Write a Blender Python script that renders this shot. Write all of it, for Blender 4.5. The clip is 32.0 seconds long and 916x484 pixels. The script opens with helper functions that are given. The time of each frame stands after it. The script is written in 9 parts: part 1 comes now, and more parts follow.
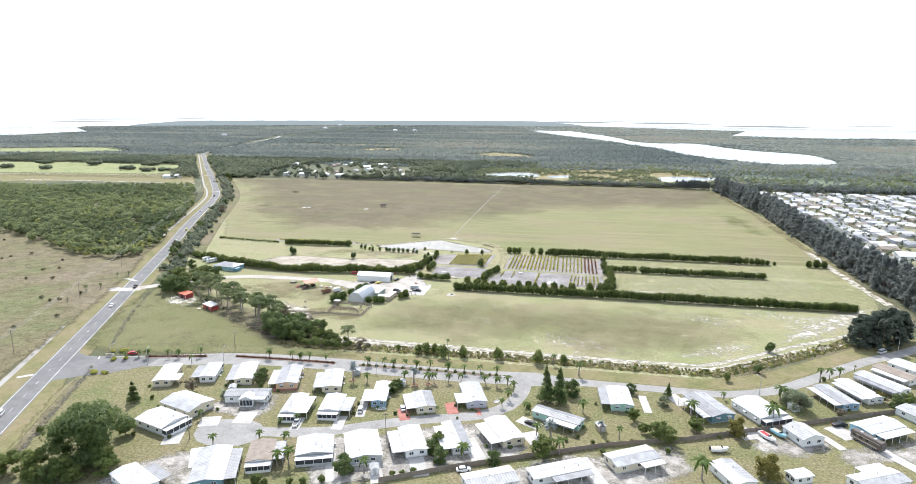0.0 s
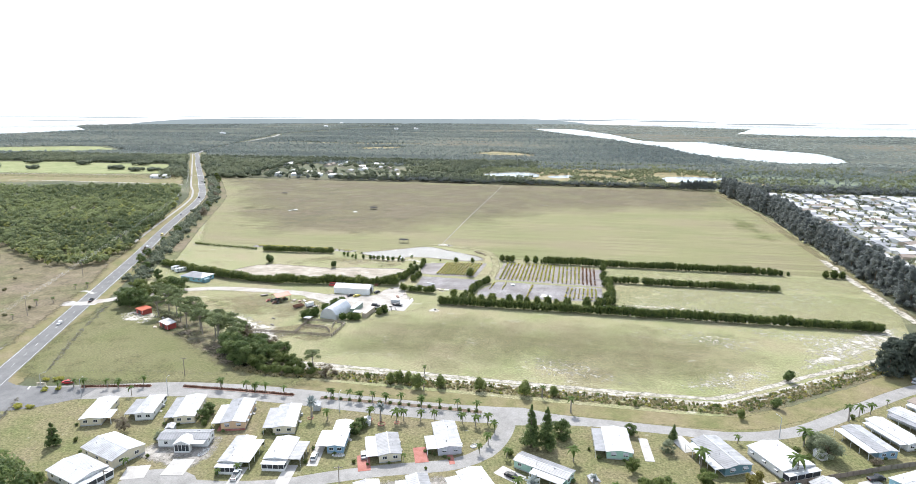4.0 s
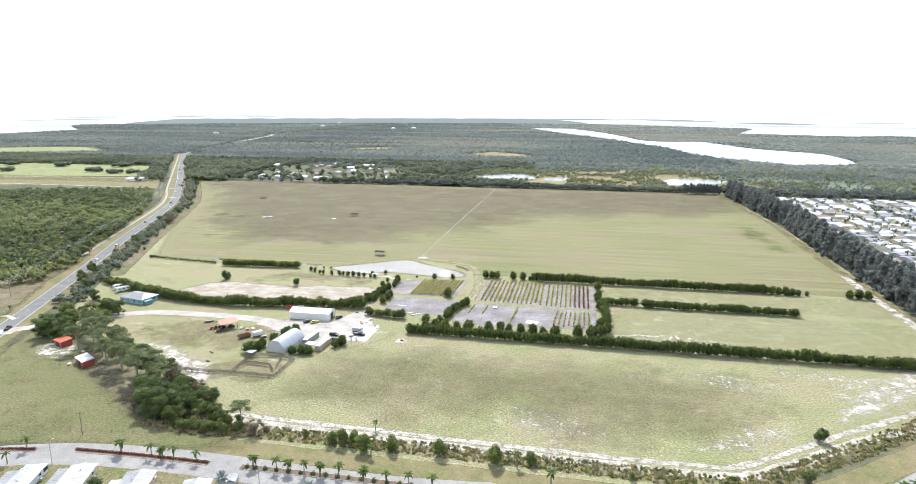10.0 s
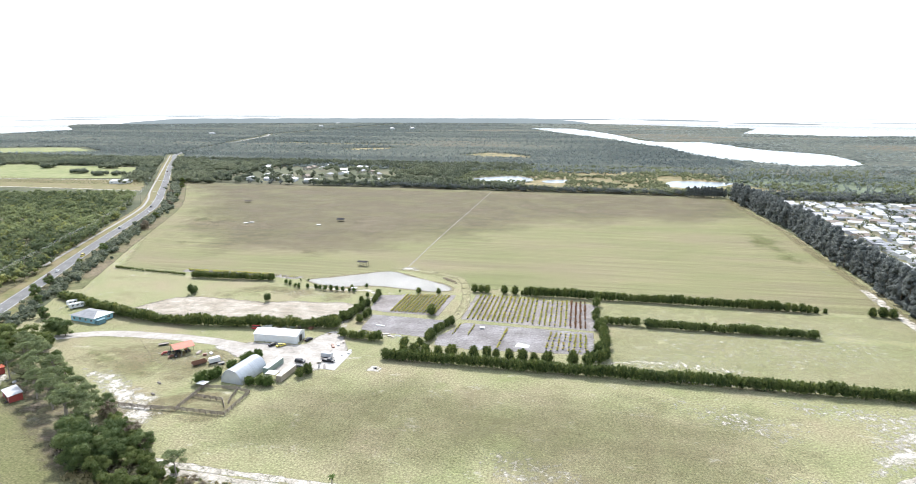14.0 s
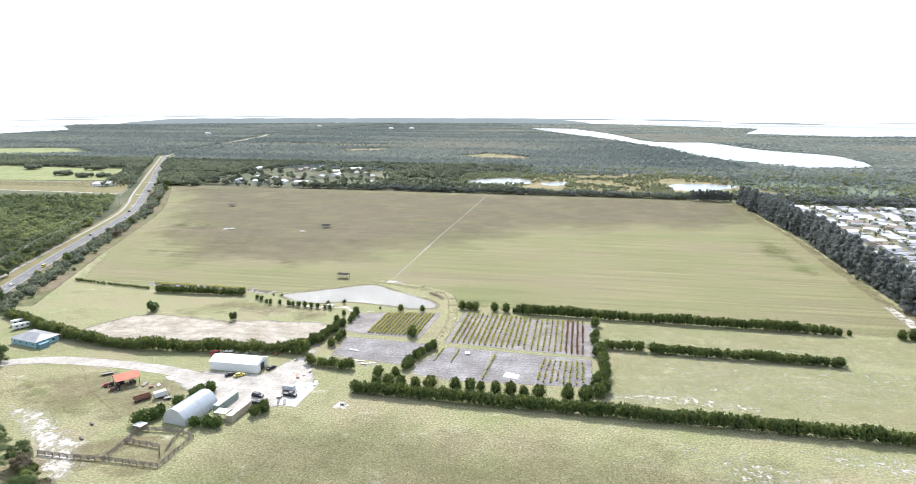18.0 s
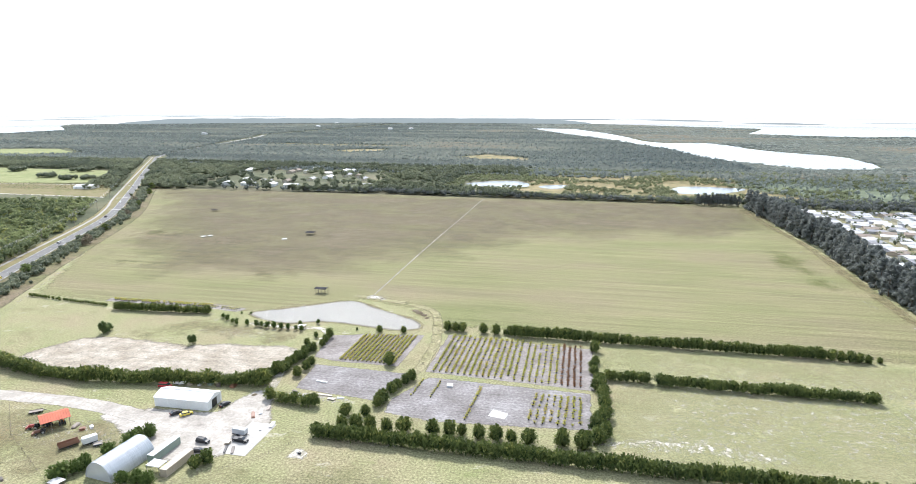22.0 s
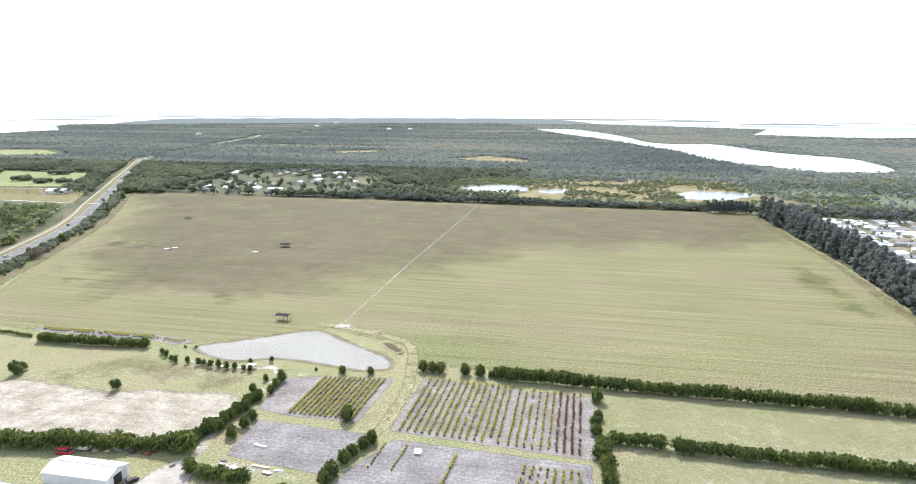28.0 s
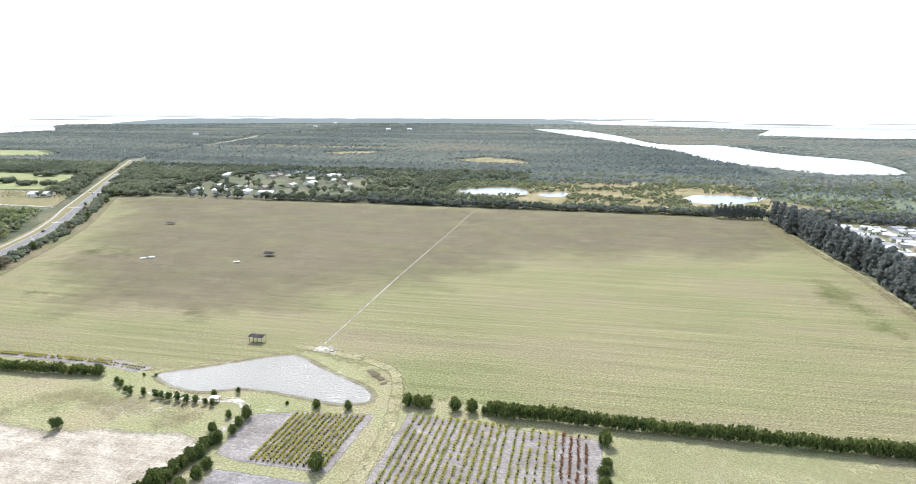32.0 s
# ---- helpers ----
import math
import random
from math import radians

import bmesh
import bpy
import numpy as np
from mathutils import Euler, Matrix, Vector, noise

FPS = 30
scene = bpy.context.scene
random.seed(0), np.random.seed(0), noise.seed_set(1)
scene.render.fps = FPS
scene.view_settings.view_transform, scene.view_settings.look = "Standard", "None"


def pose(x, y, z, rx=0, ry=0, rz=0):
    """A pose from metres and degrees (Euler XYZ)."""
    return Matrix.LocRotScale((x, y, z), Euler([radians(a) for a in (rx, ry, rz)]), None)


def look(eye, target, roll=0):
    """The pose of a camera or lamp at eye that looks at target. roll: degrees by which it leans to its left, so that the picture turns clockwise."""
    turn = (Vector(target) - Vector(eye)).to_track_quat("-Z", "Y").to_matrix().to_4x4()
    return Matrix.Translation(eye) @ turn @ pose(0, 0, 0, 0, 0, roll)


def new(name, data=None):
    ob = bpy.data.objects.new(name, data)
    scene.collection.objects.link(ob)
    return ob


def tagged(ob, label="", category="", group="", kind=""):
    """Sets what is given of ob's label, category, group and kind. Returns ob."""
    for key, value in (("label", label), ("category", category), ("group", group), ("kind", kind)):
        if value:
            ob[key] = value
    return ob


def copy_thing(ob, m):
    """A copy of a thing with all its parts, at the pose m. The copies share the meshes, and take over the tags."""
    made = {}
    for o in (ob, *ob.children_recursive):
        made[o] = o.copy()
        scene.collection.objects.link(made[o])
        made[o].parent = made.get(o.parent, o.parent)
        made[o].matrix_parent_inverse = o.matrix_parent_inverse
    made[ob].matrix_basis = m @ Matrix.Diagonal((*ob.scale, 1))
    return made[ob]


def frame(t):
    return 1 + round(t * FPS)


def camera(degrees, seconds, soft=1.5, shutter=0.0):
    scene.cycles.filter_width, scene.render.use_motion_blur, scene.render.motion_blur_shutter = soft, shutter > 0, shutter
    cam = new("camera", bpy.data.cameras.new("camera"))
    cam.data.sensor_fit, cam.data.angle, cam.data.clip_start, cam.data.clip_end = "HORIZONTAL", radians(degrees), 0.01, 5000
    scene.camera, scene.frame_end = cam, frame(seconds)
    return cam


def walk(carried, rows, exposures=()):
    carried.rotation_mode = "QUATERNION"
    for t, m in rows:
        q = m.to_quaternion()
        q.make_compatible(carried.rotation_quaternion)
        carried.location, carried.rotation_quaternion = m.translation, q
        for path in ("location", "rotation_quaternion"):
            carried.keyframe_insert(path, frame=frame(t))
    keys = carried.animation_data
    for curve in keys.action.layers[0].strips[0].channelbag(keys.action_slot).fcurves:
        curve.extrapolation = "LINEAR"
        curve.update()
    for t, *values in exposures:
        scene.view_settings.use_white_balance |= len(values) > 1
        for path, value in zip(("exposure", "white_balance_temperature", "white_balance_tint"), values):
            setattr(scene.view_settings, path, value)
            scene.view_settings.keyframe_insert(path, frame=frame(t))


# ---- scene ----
cam = camera(74.0, 32.0, soft=0.5)
PATH = [
    (0, (0.85, -1.65, 110.21), (-70.78, 382.74, 25.89), 0.228),
    (1, (2.09, 7.28, 110.15), (-70.20, 391.48, 25.55), 0.215),
    (2, (3.24, 16.11, 110.10), (-69.70, 400.13, 25.17), 0.203),
    (3, (4.32, 24.84, 110.06), (-69.24, 408.66, 24.81), 0.191),
    (4, (5.36, 33.41, 110.01), (-68.53, 417.11, 24.48), 0.181),
    (5, (6.42, 41.73, 109.97), (-67.56, 425.38, 24.28), 0.171),
    (6, (7.47, 49.90, 109.93), (-66.53, 433.52, 24.12), 0.162),
    (8, (9.35, 66.30, 109.86), (-64.90, 449.85, 23.97), 0.146),
    (10, (10.91, 82.90, 109.79), (-63.62, 466.38, 23.85), 0.133),
    (12, (12.25, 99.69, 109.74), (-62.61, 483.10, 23.74), 0.124),
    (14, (13.42, 116.64, 109.70), (-61.80, 499.97, 23.65), 0.117),
    (16, (14.46, 133.71, 109.66), (-61.14, 516.96, 23.58), 0.114),
    (18, (15.39, 150.85, 109.64), (-60.61, 534.01, 23.52), 0.114),
    (20, (16.19, 167.99, 109.63), (-60.20, 551.06, 23.49), 0.116),
    (22, (16.85, 185.04, 109.62), (-59.94, 568.03, 23.48), 0.122),
    (24, (17.32, 201.92, 109.63), (-59.85, 584.83, 23.48), 0.131),
    (26, (17.52, 218.51, 109.64), (-60.01, 601.36, 23.51), 0.143),
    (28, (17.37, 234.70, 109.67), (-60.50, 617.48, 23.55), 0.158),
    (30, (16.75, 250.35, 109.71), (-61.41, 633.08, 23.61), 0.176),
    (32, (15.55, 265.32, 109.75), (-62.87, 648.01, 23.70), 0.198),
]
walk(cam, [(t, look(eye, target, roll)) for t, eye, target, roll in PATH], [(0, 0.49, 6300, 10), (32, 0.49, 6300, 10)])

# ---- light: bright hazy day, sun ahead and to the left ----
SUN_AZ, SUN_EL = radians(20), radians(46)
world = bpy.data.worlds.new("hazy_sky")
scene.world = world
world.use_nodes = True
wn = world.node_tree
wn.nodes.clear()
sky = wn.nodes.new("ShaderNodeTexSky")
sky.sky_type = "NISHITA"
sky.sun_disc = False
sky.sun_elevation, sky.sun_rotation = SUN_EL, -SUN_AZ
sky.air_density, sky.dust_density, sky.ozone_density = 1.0, 1.0, 1.0
bg = wn.nodes.new("ShaderNodeBackground")
bg.inputs["Strength"].default_value = 0.12
veil = wn.nodes.new("ShaderNodeBackground")
veil.inputs["Color"].default_value, veil.inputs["Strength"].default_value = (0.96, 0.98, 1.0, 1), 0.56
both = wn.nodes.new("ShaderNodeAddShader")
wo = wn.nodes.new("ShaderNodeOutputWorld")
wn.links.new(sky.outputs[0], bg.inputs["Color"])
wn.links.new(bg.outputs[0], both.inputs[0])
wn.links.new(veil.outputs[0], both.inputs[1])
wn.links.new(both.outputs[0], wo.inputs["Surface"])
sun_way = Vector((-math.sin(SUN_AZ) * math.cos(SUN_EL), math.cos(SUN_AZ) * math.cos(SUN_EL), math.sin(SUN_EL)))
sun_data = bpy.data.lights.new("sun", "SUN")
sun_data.energy, sun_data.angle, sun_data.color = 4.6, radians(0.8), (1.0, 0.97, 0.93)
sun = new("sun", sun_data)
sun.matrix_basis = look(sun_way * 900, (0, 0, 0))

# ---- materials ----
def tree_of(name):
    m = bpy.data.materials.new(name)
    m.use_nodes = True
    nt = m.node_tree
    nt.nodes.clear()
    return m, nt, nt.nodes.new("ShaderNodeOutputMaterial")


def node(nt, kind, **values):
    n = nt.nodes.new(kind)
    for key, value in values.items():
        n.inputs[key.replace("_", " ")].default_value = value
    return n


def noise_of(nt, scale, detail=4.0, stretch=(1, 1, 1), rough=0.6, turn=0.0):
    geo = nt.nodes.new("ShaderNodeNewGeometry")
    mp = nt.nodes.new("ShaderNodeMapping")
    mp.inputs["Scale"].default_value = stretch
    mp.inputs["Rotation"].default_value = (0, 0, turn)
    nt.links.new(geo.outputs["Position"], mp.inputs["Vector"])
    n = node(nt, "ShaderNodeTexNoise", Scale=scale, Detail=detail, Roughness=rough)
    nt.links.new(mp.outputs[0], n.inputs["Vector"])
    return n.outputs[0]


def maths(nt, op, a, b, clamp=False):
    n = nt.nodes.new("ShaderNodeMath")
    n.operation, n.use_clamp = op, clamp
    for k, v in ((0, a), (1, b)):
        if isinstance(v, (int, float)):
            n.inputs[k].default_value = v
        else:
            nt.links.new(v, n.inputs[k])
    return n.outputs[0]


def ramp(nt, fac, stops):
    r = nt.nodes.new("ShaderNodeValToRGB")
    e = r.color_ramp.elements
    while len(e) < len(stops):
        e.new(0.5)
    for k, (p, c) in enumerate(stops):
        e[k].position, e[k].color = p, (*c, 1)
    nt.links.new(fac, r.inputs[0])
    return r.outputs[0]


def times(nt, colour, value):
    mx = nt.nodes.new("ShaderNodeMix")
    mx.data_type, mx.blend_type = "RGBA", "MULTIPLY"
    mx.inputs[0].default_value = 1.0
    nt.links.new(colour, mx.inputs[6])
    nt.links.new(value, mx.inputs[7])
    return mx.outputs[2]


def surface(name, stops, scale=0.3, fine=2.0, depth=0.3, rough=0.85, metal=0.0, bump=0.0, stretch=(1, 1, 1), turn=0.0, cover=None, sharp=6.0, patchy=0.25, rows=None, spec=0.05, detail=5.0, mid=None, speck=None):
    """A mottled surface. stops: colours along a broad noise. fine: scale of the grain, depth its strength.
    cover: for soft-edged sheets, how far the sheet closes; the edge attribute thins it out to bare ground."""
    m, nt, out = tree_of(name)
    broad = noise_of(nt, scale, detail, stretch, 0.6, turn)
    lo, hi = 0.32, 0.68
    colour = ramp(nt, broad, [(lo + (hi - lo) * k / max(1, len(stops) - 1), c) for k, c in enumerate(stops)])
    grain = noise_of(nt, fine, 3.0)
    g2 = maths(nt, "ADD", maths(nt, "MULTIPLY", maths(nt, "SUBTRACT", grain, 0.5), depth * 2.6), 1.0)
    colour = times(nt, colour, g2)
    if mid:
        n3 = noise_of(nt, mid[0], 8.0, (1, 1, 1), 0.78)
        colour = times(nt, colour, maths(nt, "ADD", maths(nt, "MULTIPLY", maths(nt, "SUBTRACT", n3, 0.5), mid[1] * 3.0), 1.0))
    for scale4, from4, rgb4, much4 in speck or ():
        n4 = maths(nt, "MULTIPLY", maths(nt, "SUBTRACT", noise_of(nt, scale4, 9.0, (0.7, 1, 1), 0.8), from4), 9.0, True)
        mx = nt.nodes.new("ShaderNodeMix")
        mx.data_type = "RGBA"
        nt.links.new(maths(nt, "MULTIPLY", n4, much4), mx.inputs[0])
        nt.links.new(colour, mx.inputs[6])
        mx.inputs[7].default_value = (*rgb4, 1)
        colour = mx.outputs[2]
    if rows:
        r = noise_of(nt, rows[0], 4.0, (0.025, 1, 1), 0.65)
        colour = times(nt, colour, maths(nt, "ADD", maths(nt, "MULTIPLY", maths(nt, "SUBTRACT", r, 0.5), rows[1] * 3), 1.0))
    bsdf = node(nt, "ShaderNodeBsdfPrincipled", Roughness=rough, Metallic=metal)
    bsdf.inputs["Specular IOR Level"].default_value = spec
    nt.links.new(colour, bsdf.inputs["Base Color"])
    if bump:
        b = node(nt, "ShaderNodeBump", Strength=bump, Distance=0.6 if mid else 0.2)
        nt.links.new(n3 if mid else grain, b.inputs["Height"])
        nt.links.new(b.outputs[0], bsdf.inputs["Normal"])
    last = bsdf.outputs[0]
    if cover is not None:
        at = nt.nodes.new("ShaderNodeAttribute")
        at.attribute_name = "edge"
        n1 = noise_of(nt, patchy, 9.0, (1, 1, 1), 0.78)
        wide = maths(nt, "ADD", maths(nt, "MULTIPLY", maths(nt, "SUBTRACT", n1, 0.5), 2.2), 0.5)
        gone = maths(nt, "SUBTRACT", 1.0, maths(nt, "MULTIPLY", at.outputs["Fac"], cover))
        a = maths(nt, "MULTIPLY", maths(nt, "SUBTRACT", wide, gone), sharp, True)
        mix = nt.nodes.new("ShaderNodeMixShader")
        clear = nt.nodes.new("ShaderNodeBsdfTransparent")
        nt.links.new(a, mix.inputs[0])
        nt.links.new(clear.outputs[0], mix.inputs[1])
        nt.links.new(last, mix.inputs[2])
        last = mix.outputs[0]
    nt.links.new(last, out.inputs["Surface"])
    return m


def foliage(name, dark, light, through_light=0.25, warm=None, leaf=0.45, plant=0.4, gloss=0.12):
    """Leaves: the tint of each plant and of each leaf runs between two greens; some light passes through."""
    m, nt, out = tree_of(name)
    at = nt.nodes.new("ShaderNodeAttribute")
    at.attribute_name = "tint"
    geo = nt.nodes.new("ShaderNodeNewGeometry")
    inf = nt.nodes.new("ShaderNodeObjectInfo")
    f = maths(nt, "ADD", maths(nt, "MULTIPLY", geo.outputs["Random Per Island"], leaf), maths(nt, "MULTIPLY", at.outputs["Fac"], plant))
    f = maths(nt, "ADD", f, maths(nt, "MULTIPLY", inf.outputs["Random"], 0.15))
    stops = [(0.05, dark), (0.95, light)] if warm is None else [(0.05, dark), (0.7, light), (0.97, warm)]
    colour = ramp(nt, f, stops)
    d = node(nt, "ShaderNodeBsdfPrincipled", Roughness=0.55)
    d.inputs["Specular IOR Level"].default_value = gloss
    tl = nt.nodes.new("ShaderNodeBsdfTranslucent")
    mix = nt.nodes.new("ShaderNodeMixShader")
    mix.inputs[0].default_value = through_light
    nt.links.new(colour, d.inputs["Base Color"])
    nt.links.new(colour, tl.inputs["Color"])
    nt.links.new(d.outputs[0], mix.inputs[1])
    nt.links.new(tl.outputs[0], mix.inputs[2])
    nt.links.new(mix.outputs[0], out.inputs["Surface"])
    return m


def sheet_metal(name, colour, rough=0.45, metal=0.0, ribs=0.36, dirt=0.2):
    """Painted sheet roofing: fine standing seams along the slope and faint weather stains."""
    m, nt, out = tree_of(name)
    tc = nt.nodes.new("ShaderNodeTexCoord")
    w = node(nt, "ShaderNodeTexWave", Scale=ribs, Distortion=0.0)
    w.bands_direction = "Y"
    nt.links.new(tc.outputs["Object"], w.inputs["Vector"])
    st = noise_of(nt, 0.35, 5.0)
    inf = nt.nodes.new("ShaderNodeObjectInfo")
    v = maths(nt, "ADD", maths(nt, "MULTIPLY", maths(nt, "SUBTRACT", st, 0.5), dirt * 2.5), 1.0 - dirt * 0.3)
    v = maths(nt, "ADD", v, maths(nt, "MULTIPLY", maths(nt, "SUBTRACT", inf.outputs["Random"], 0.6), 0.12))
    seam = maths(nt, "MULTIPLY", maths(nt, "SUBTRACT", w.outputs[1], 0.86), 7.0, True)
    v = maths(nt, "SUBTRACT", v, maths(nt, "MULTIPLY", seam, 0.26))
    rgb = nt.nodes.new("ShaderNodeRGB")
    rgb.outputs[0].default_value = (*colour, 1)
    b = node(nt, "ShaderNodeBump", Strength=0.35, Distance=0.05)
    nt.links.new(w.outputs[1], b.inputs["Height"])
    d = node(nt, "ShaderNodeBsdfPrincipled", Roughness=rough, Metallic=metal)
    d.inputs["Specular IOR Level"].default_value = 0.18
    nt.links.new(times(nt, rgb.outputs[0], v), d.inputs["Base Color"])
    nt.links.new(b.outputs[0], d.inputs["Normal"])
    nt.links.new(d.outputs[0], out.inputs["Surface"])
    return m


def paint(name, colour, rough=0.5, metal=0.0, vary=0.12, scale=1.2, spec=0.4):
    return surface(name, [tuple(c * (1 - vary) for c in colour), colour], scale, 6.0, vary * 0.5, rough, metal, spec=spec)


def water(name, ripple, strength, colour=(0.05, 0.07, 0.075), rough=0.12):
    m, nt, out = tree_of(name)
    d = node(nt, "ShaderNodeBsdfPrincipled", Roughness=rough, IOR=1.33)
    d.inputs["Base Color"].default_value = (*colour, 1)
    n = noise_of(nt, ripple, 4.0, (1, 2.2, 1))
    b = node(nt, "ShaderNodeBump", Strength=strength, Distance=0.3)
    nt.links.new(n, b.inputs["Height"])
    nt.links.new(b.outputs[0], d.inputs["Normal"])
    nt.links.new(d.outputs[0], out.inputs["Surface"])
    return m


M = {}
M["land"] = surface("scrub_ground", [(0.07, 0.08, 0.05), (0.10, 0.108, 0.065), (0.15, 0.14, 0.09)], 0.012, 0.6, 0.3, mid=(0.08, 0.35))
M["meadow"] = surface("pale_meadow", [(0.19, 0.215, 0.095), (0.25, 0.255, 0.13)], 0.02, 0.4, 0.3, cover=1.4, sharp=3, mid=(0.08, 0.4))
M["park_lawn"] = surface("park_lawn", [(0.15, 0.15, 0.07), (0.27, 0.25, 0.18)], 0.06, 0.8, 0.25, cover=1.4, sharp=4)
M["rough"] = surface("rough_grassland", [(0.124, 0.136, 0.062), (0.147, 0.129, 0.076), (0.178, 0.145, 0.102)], 0.02, 0.9, 0.7, cover=1.4, sharp=2, mid=(0.12, 0.7), speck=[(0.05, 0.63, (0.36, 0.32, 0.26), 0.7), (0.25, 0.54, (0.075, 0.07, 0.042), 0.75)])
M["lawn"] = surface("lawn", [(0.13, 0.142, 0.06), (0.172, 0.16, 0.082), (0.195, 0.165, 0.102)], 0.05, 1.2, 0.6, bump=0.4, mid=(0.6, 0.42), speck=[(0.5, 0.55, (0.09, 0.088, 0.04), 0.4), (0.14, 0.6, (0.46, 0.43, 0.37), 0.65)])
M["pasture"] = surface("pasture_grass", [(0.212, 0.224, 0.108), (0.252, 0.243, 0.136), (0.265, 0.23, 0.146)], 0.028, 1.3, 0.7, bump=0.35, mid=(1.2, 0.85), speck=[(0.05, 0.54, (0.16, 0.145, 0.075), 0.65), (0.09, 0.56, (0.15, 0.185, 0.065), 0.5), (2.0, 0.55, (0.09, 0.084, 0.042), 0.75), (2.6, 0.58, (0.38, 0.36, 0.21), 0.5), (0.08, 0.585, (0.52, 0.49, 0.43), 0.9)])
M["hay"] = surface("hay_field", [(0.176, 0.183, 0.085), (0.208, 0.197, 0.106), (0.215, 0.184, 0.118)], 0.011, 1.2, 0.9, bump=0.8, rows=(0.36, 0.36), cover=1.5, mid=(0.9, 0.55), stretch=(0.7, 1.6, 1), speck=[(1.1, 0.545, (0.10, 0.092, 0.045), 0.75), (1.5, 0.575, (0.36, 0.34, 0.2), 0.55)])
M["verge"] = surface("mown_verge", [(0.135, 0.14, 0.06), (0.185, 0.165, 0.085), (0.215, 0.175, 0.11)], 0.06, 1.5, 0.4, cover=1.2, sharp=3, mid=(0.25, 0.35), speck=[(0.7, 0.58, (0.095, 0.09, 0.045), 0.4), (0.14, 0.66, (0.42, 0.39, 0.33), 0.5)])
M["dry"] = surface("dry_grass", [(0.18, 0.155, 0.085), (0.25, 0.21, 0.13)], 0.08, 1.2, 0.4, cover=0.8, sharp=1.3, patchy=0.06, mid=(0.25, 0.4))
# Dry brown grass, darkened further with cloud shade put into the colour.
M["dry_shaded_hay"] = surface("brown_shaded_hay", [(0.15, 0.127, 0.085), (0.182, 0.154, 0.106)], 0.03, 0.9, 0.8, cover=1.12, sharp=0.9, patchy=0.02, rows=(0.3, 0.42), mid=(0.7, 0.7), speck=[(0.3, 0.56, (0.09, 0.078, 0.04), 0.6), (0.9, 0.56, (0.08, 0.066, 0.036), 0.6)])
# Pasture grass in a darker brown that stands for cloud shade.
M["cloud_shaded_grass"] = surface("cloud_shaded_pasture", [(0.154, 0.143, 0.076), (0.192, 0.173, 0.097)], 0.04, 1.3, 0.6, cover=1.15, sharp=0.75, patchy=0.03, mid=(1.2, 0.8), speck=[(2.0, 0.55, (0.085, 0.075, 0.04), 0.7), (0.5, 0.56, (0.09, 0.085, 0.04), 0.5)])
M["paddock"] = surface("olive_paddock_grass", [(0.13, 0.136, 0.06), (0.162, 0.15, 0.08)], 0.04, 1.3, 0.6, cover=1.3, sharp=1.3, patchy=0.05, mid=(1.2, 0.7), speck=[(2.0, 0.56, (0.075, 0.07, 0.035), 0.5), (0.3, 0.58, (0.2, 0.18, 0.115), 0.5)])
# Sandy grass made paler still: sunlight is put into this colour.
M["pale_grass"] = surface("pale_sunlit_grass", [(0.26, 0.264, 0.134), (0.325, 0.31, 0.183)], 0.05, 1.4, 0.7, cover=0.95, sharp=1.0, patchy=0.06, mid=(1.6, 0.6), speck=[(2.0, 0.57, (0.13, 0.125, 0.06), 0.5)])
M["leaf_litter"] = surface("needle_litter", [(0.13, 0.105, 0.075), (0.19, 0.155, 0.115)], 0.1, 1.5, 0.5, cover=0.85, sharp=1.5, patchy=0.1, mid=(0.5, 0.5))
M["bright_grass"] = surface("lush_grass", [(0.115, 0.148, 0.04), (0.15, 0.165, 0.058)], 0.06, 1.0, 0.4, cover=0.72, sharp=1.2, patchy=0.04, mid=(0.22, 0.35))
M["sand"] = surface("white_sand", [(0.40, 0.37, 0.31), (0.56, 0.53, 0.47)], 0.15, 1.2, 0.4, cover=0.76, sharp=3.2, patchy=0.22, mid=(0.4, 0.4))
M["marl"] = surface("grey_marl", [(0.25, 0.232, 0.19), (0.38, 0.355, 0.305)], 0.2, 1.5, 0.5, cover=0.95, sharp=2.0, patchy=0.3, mid=(0.4, 0.4))
M["sand_road"] = surface("trodden_sand", [(0.31, 0.285, 0.235), (0.45, 0.42, 0.365)], 0.2, 1.5, 0.5, cover=0.88, sharp=2.4, patchy=0.3, mid=(0.4, 0.5))
M["sand_bits"] = surface("scattered_sand", [(0.37, 0.345, 0.285), (0.52, 0.49, 0.43)], 0.3, 1.5, 0.4, cover=0.54, sharp=4.0, patchy=0.36, mid=(0.5, 0.4))
M["sand_thin"] = surface("thin_sand", [(0.40, 0.37, 0.31), (0.54, 0.51, 0.45)], 0.2, 1.5, 0.4, cover=0.7, sharp=3.0, patchy=0.18, mid=(0.4, 0.4))
M["sand_speck"] = surface("sand_specks", [(0.40, 0.37, 0.31), (0.54, 0.51, 0.45)], 0.3, 1.5, 0.4, cover=0.43, sharp=3.2, patchy=0.38, mid=(0.4, 0.4))
M["dirt"] = surface("tilled_soil", [(0.25, 0.215, 0.168), (0.325, 0.288, 0.235), (0.40, 0.362, 0.305)], 0.09, 1.3, 0.6, cover=1.15, sharp=2.0, rows=(0.7, 0.2), mid=(0.25, 0.5), patchy=0.12)
M["lane"] = surface("worn_grass_lane", [(0.21, 0.198, 0.105), (0.28, 0.255, 0.16)], 0.1, 1.2, 0.6, cover=1.0, sharp=2, mid=(0.3, 0.5))
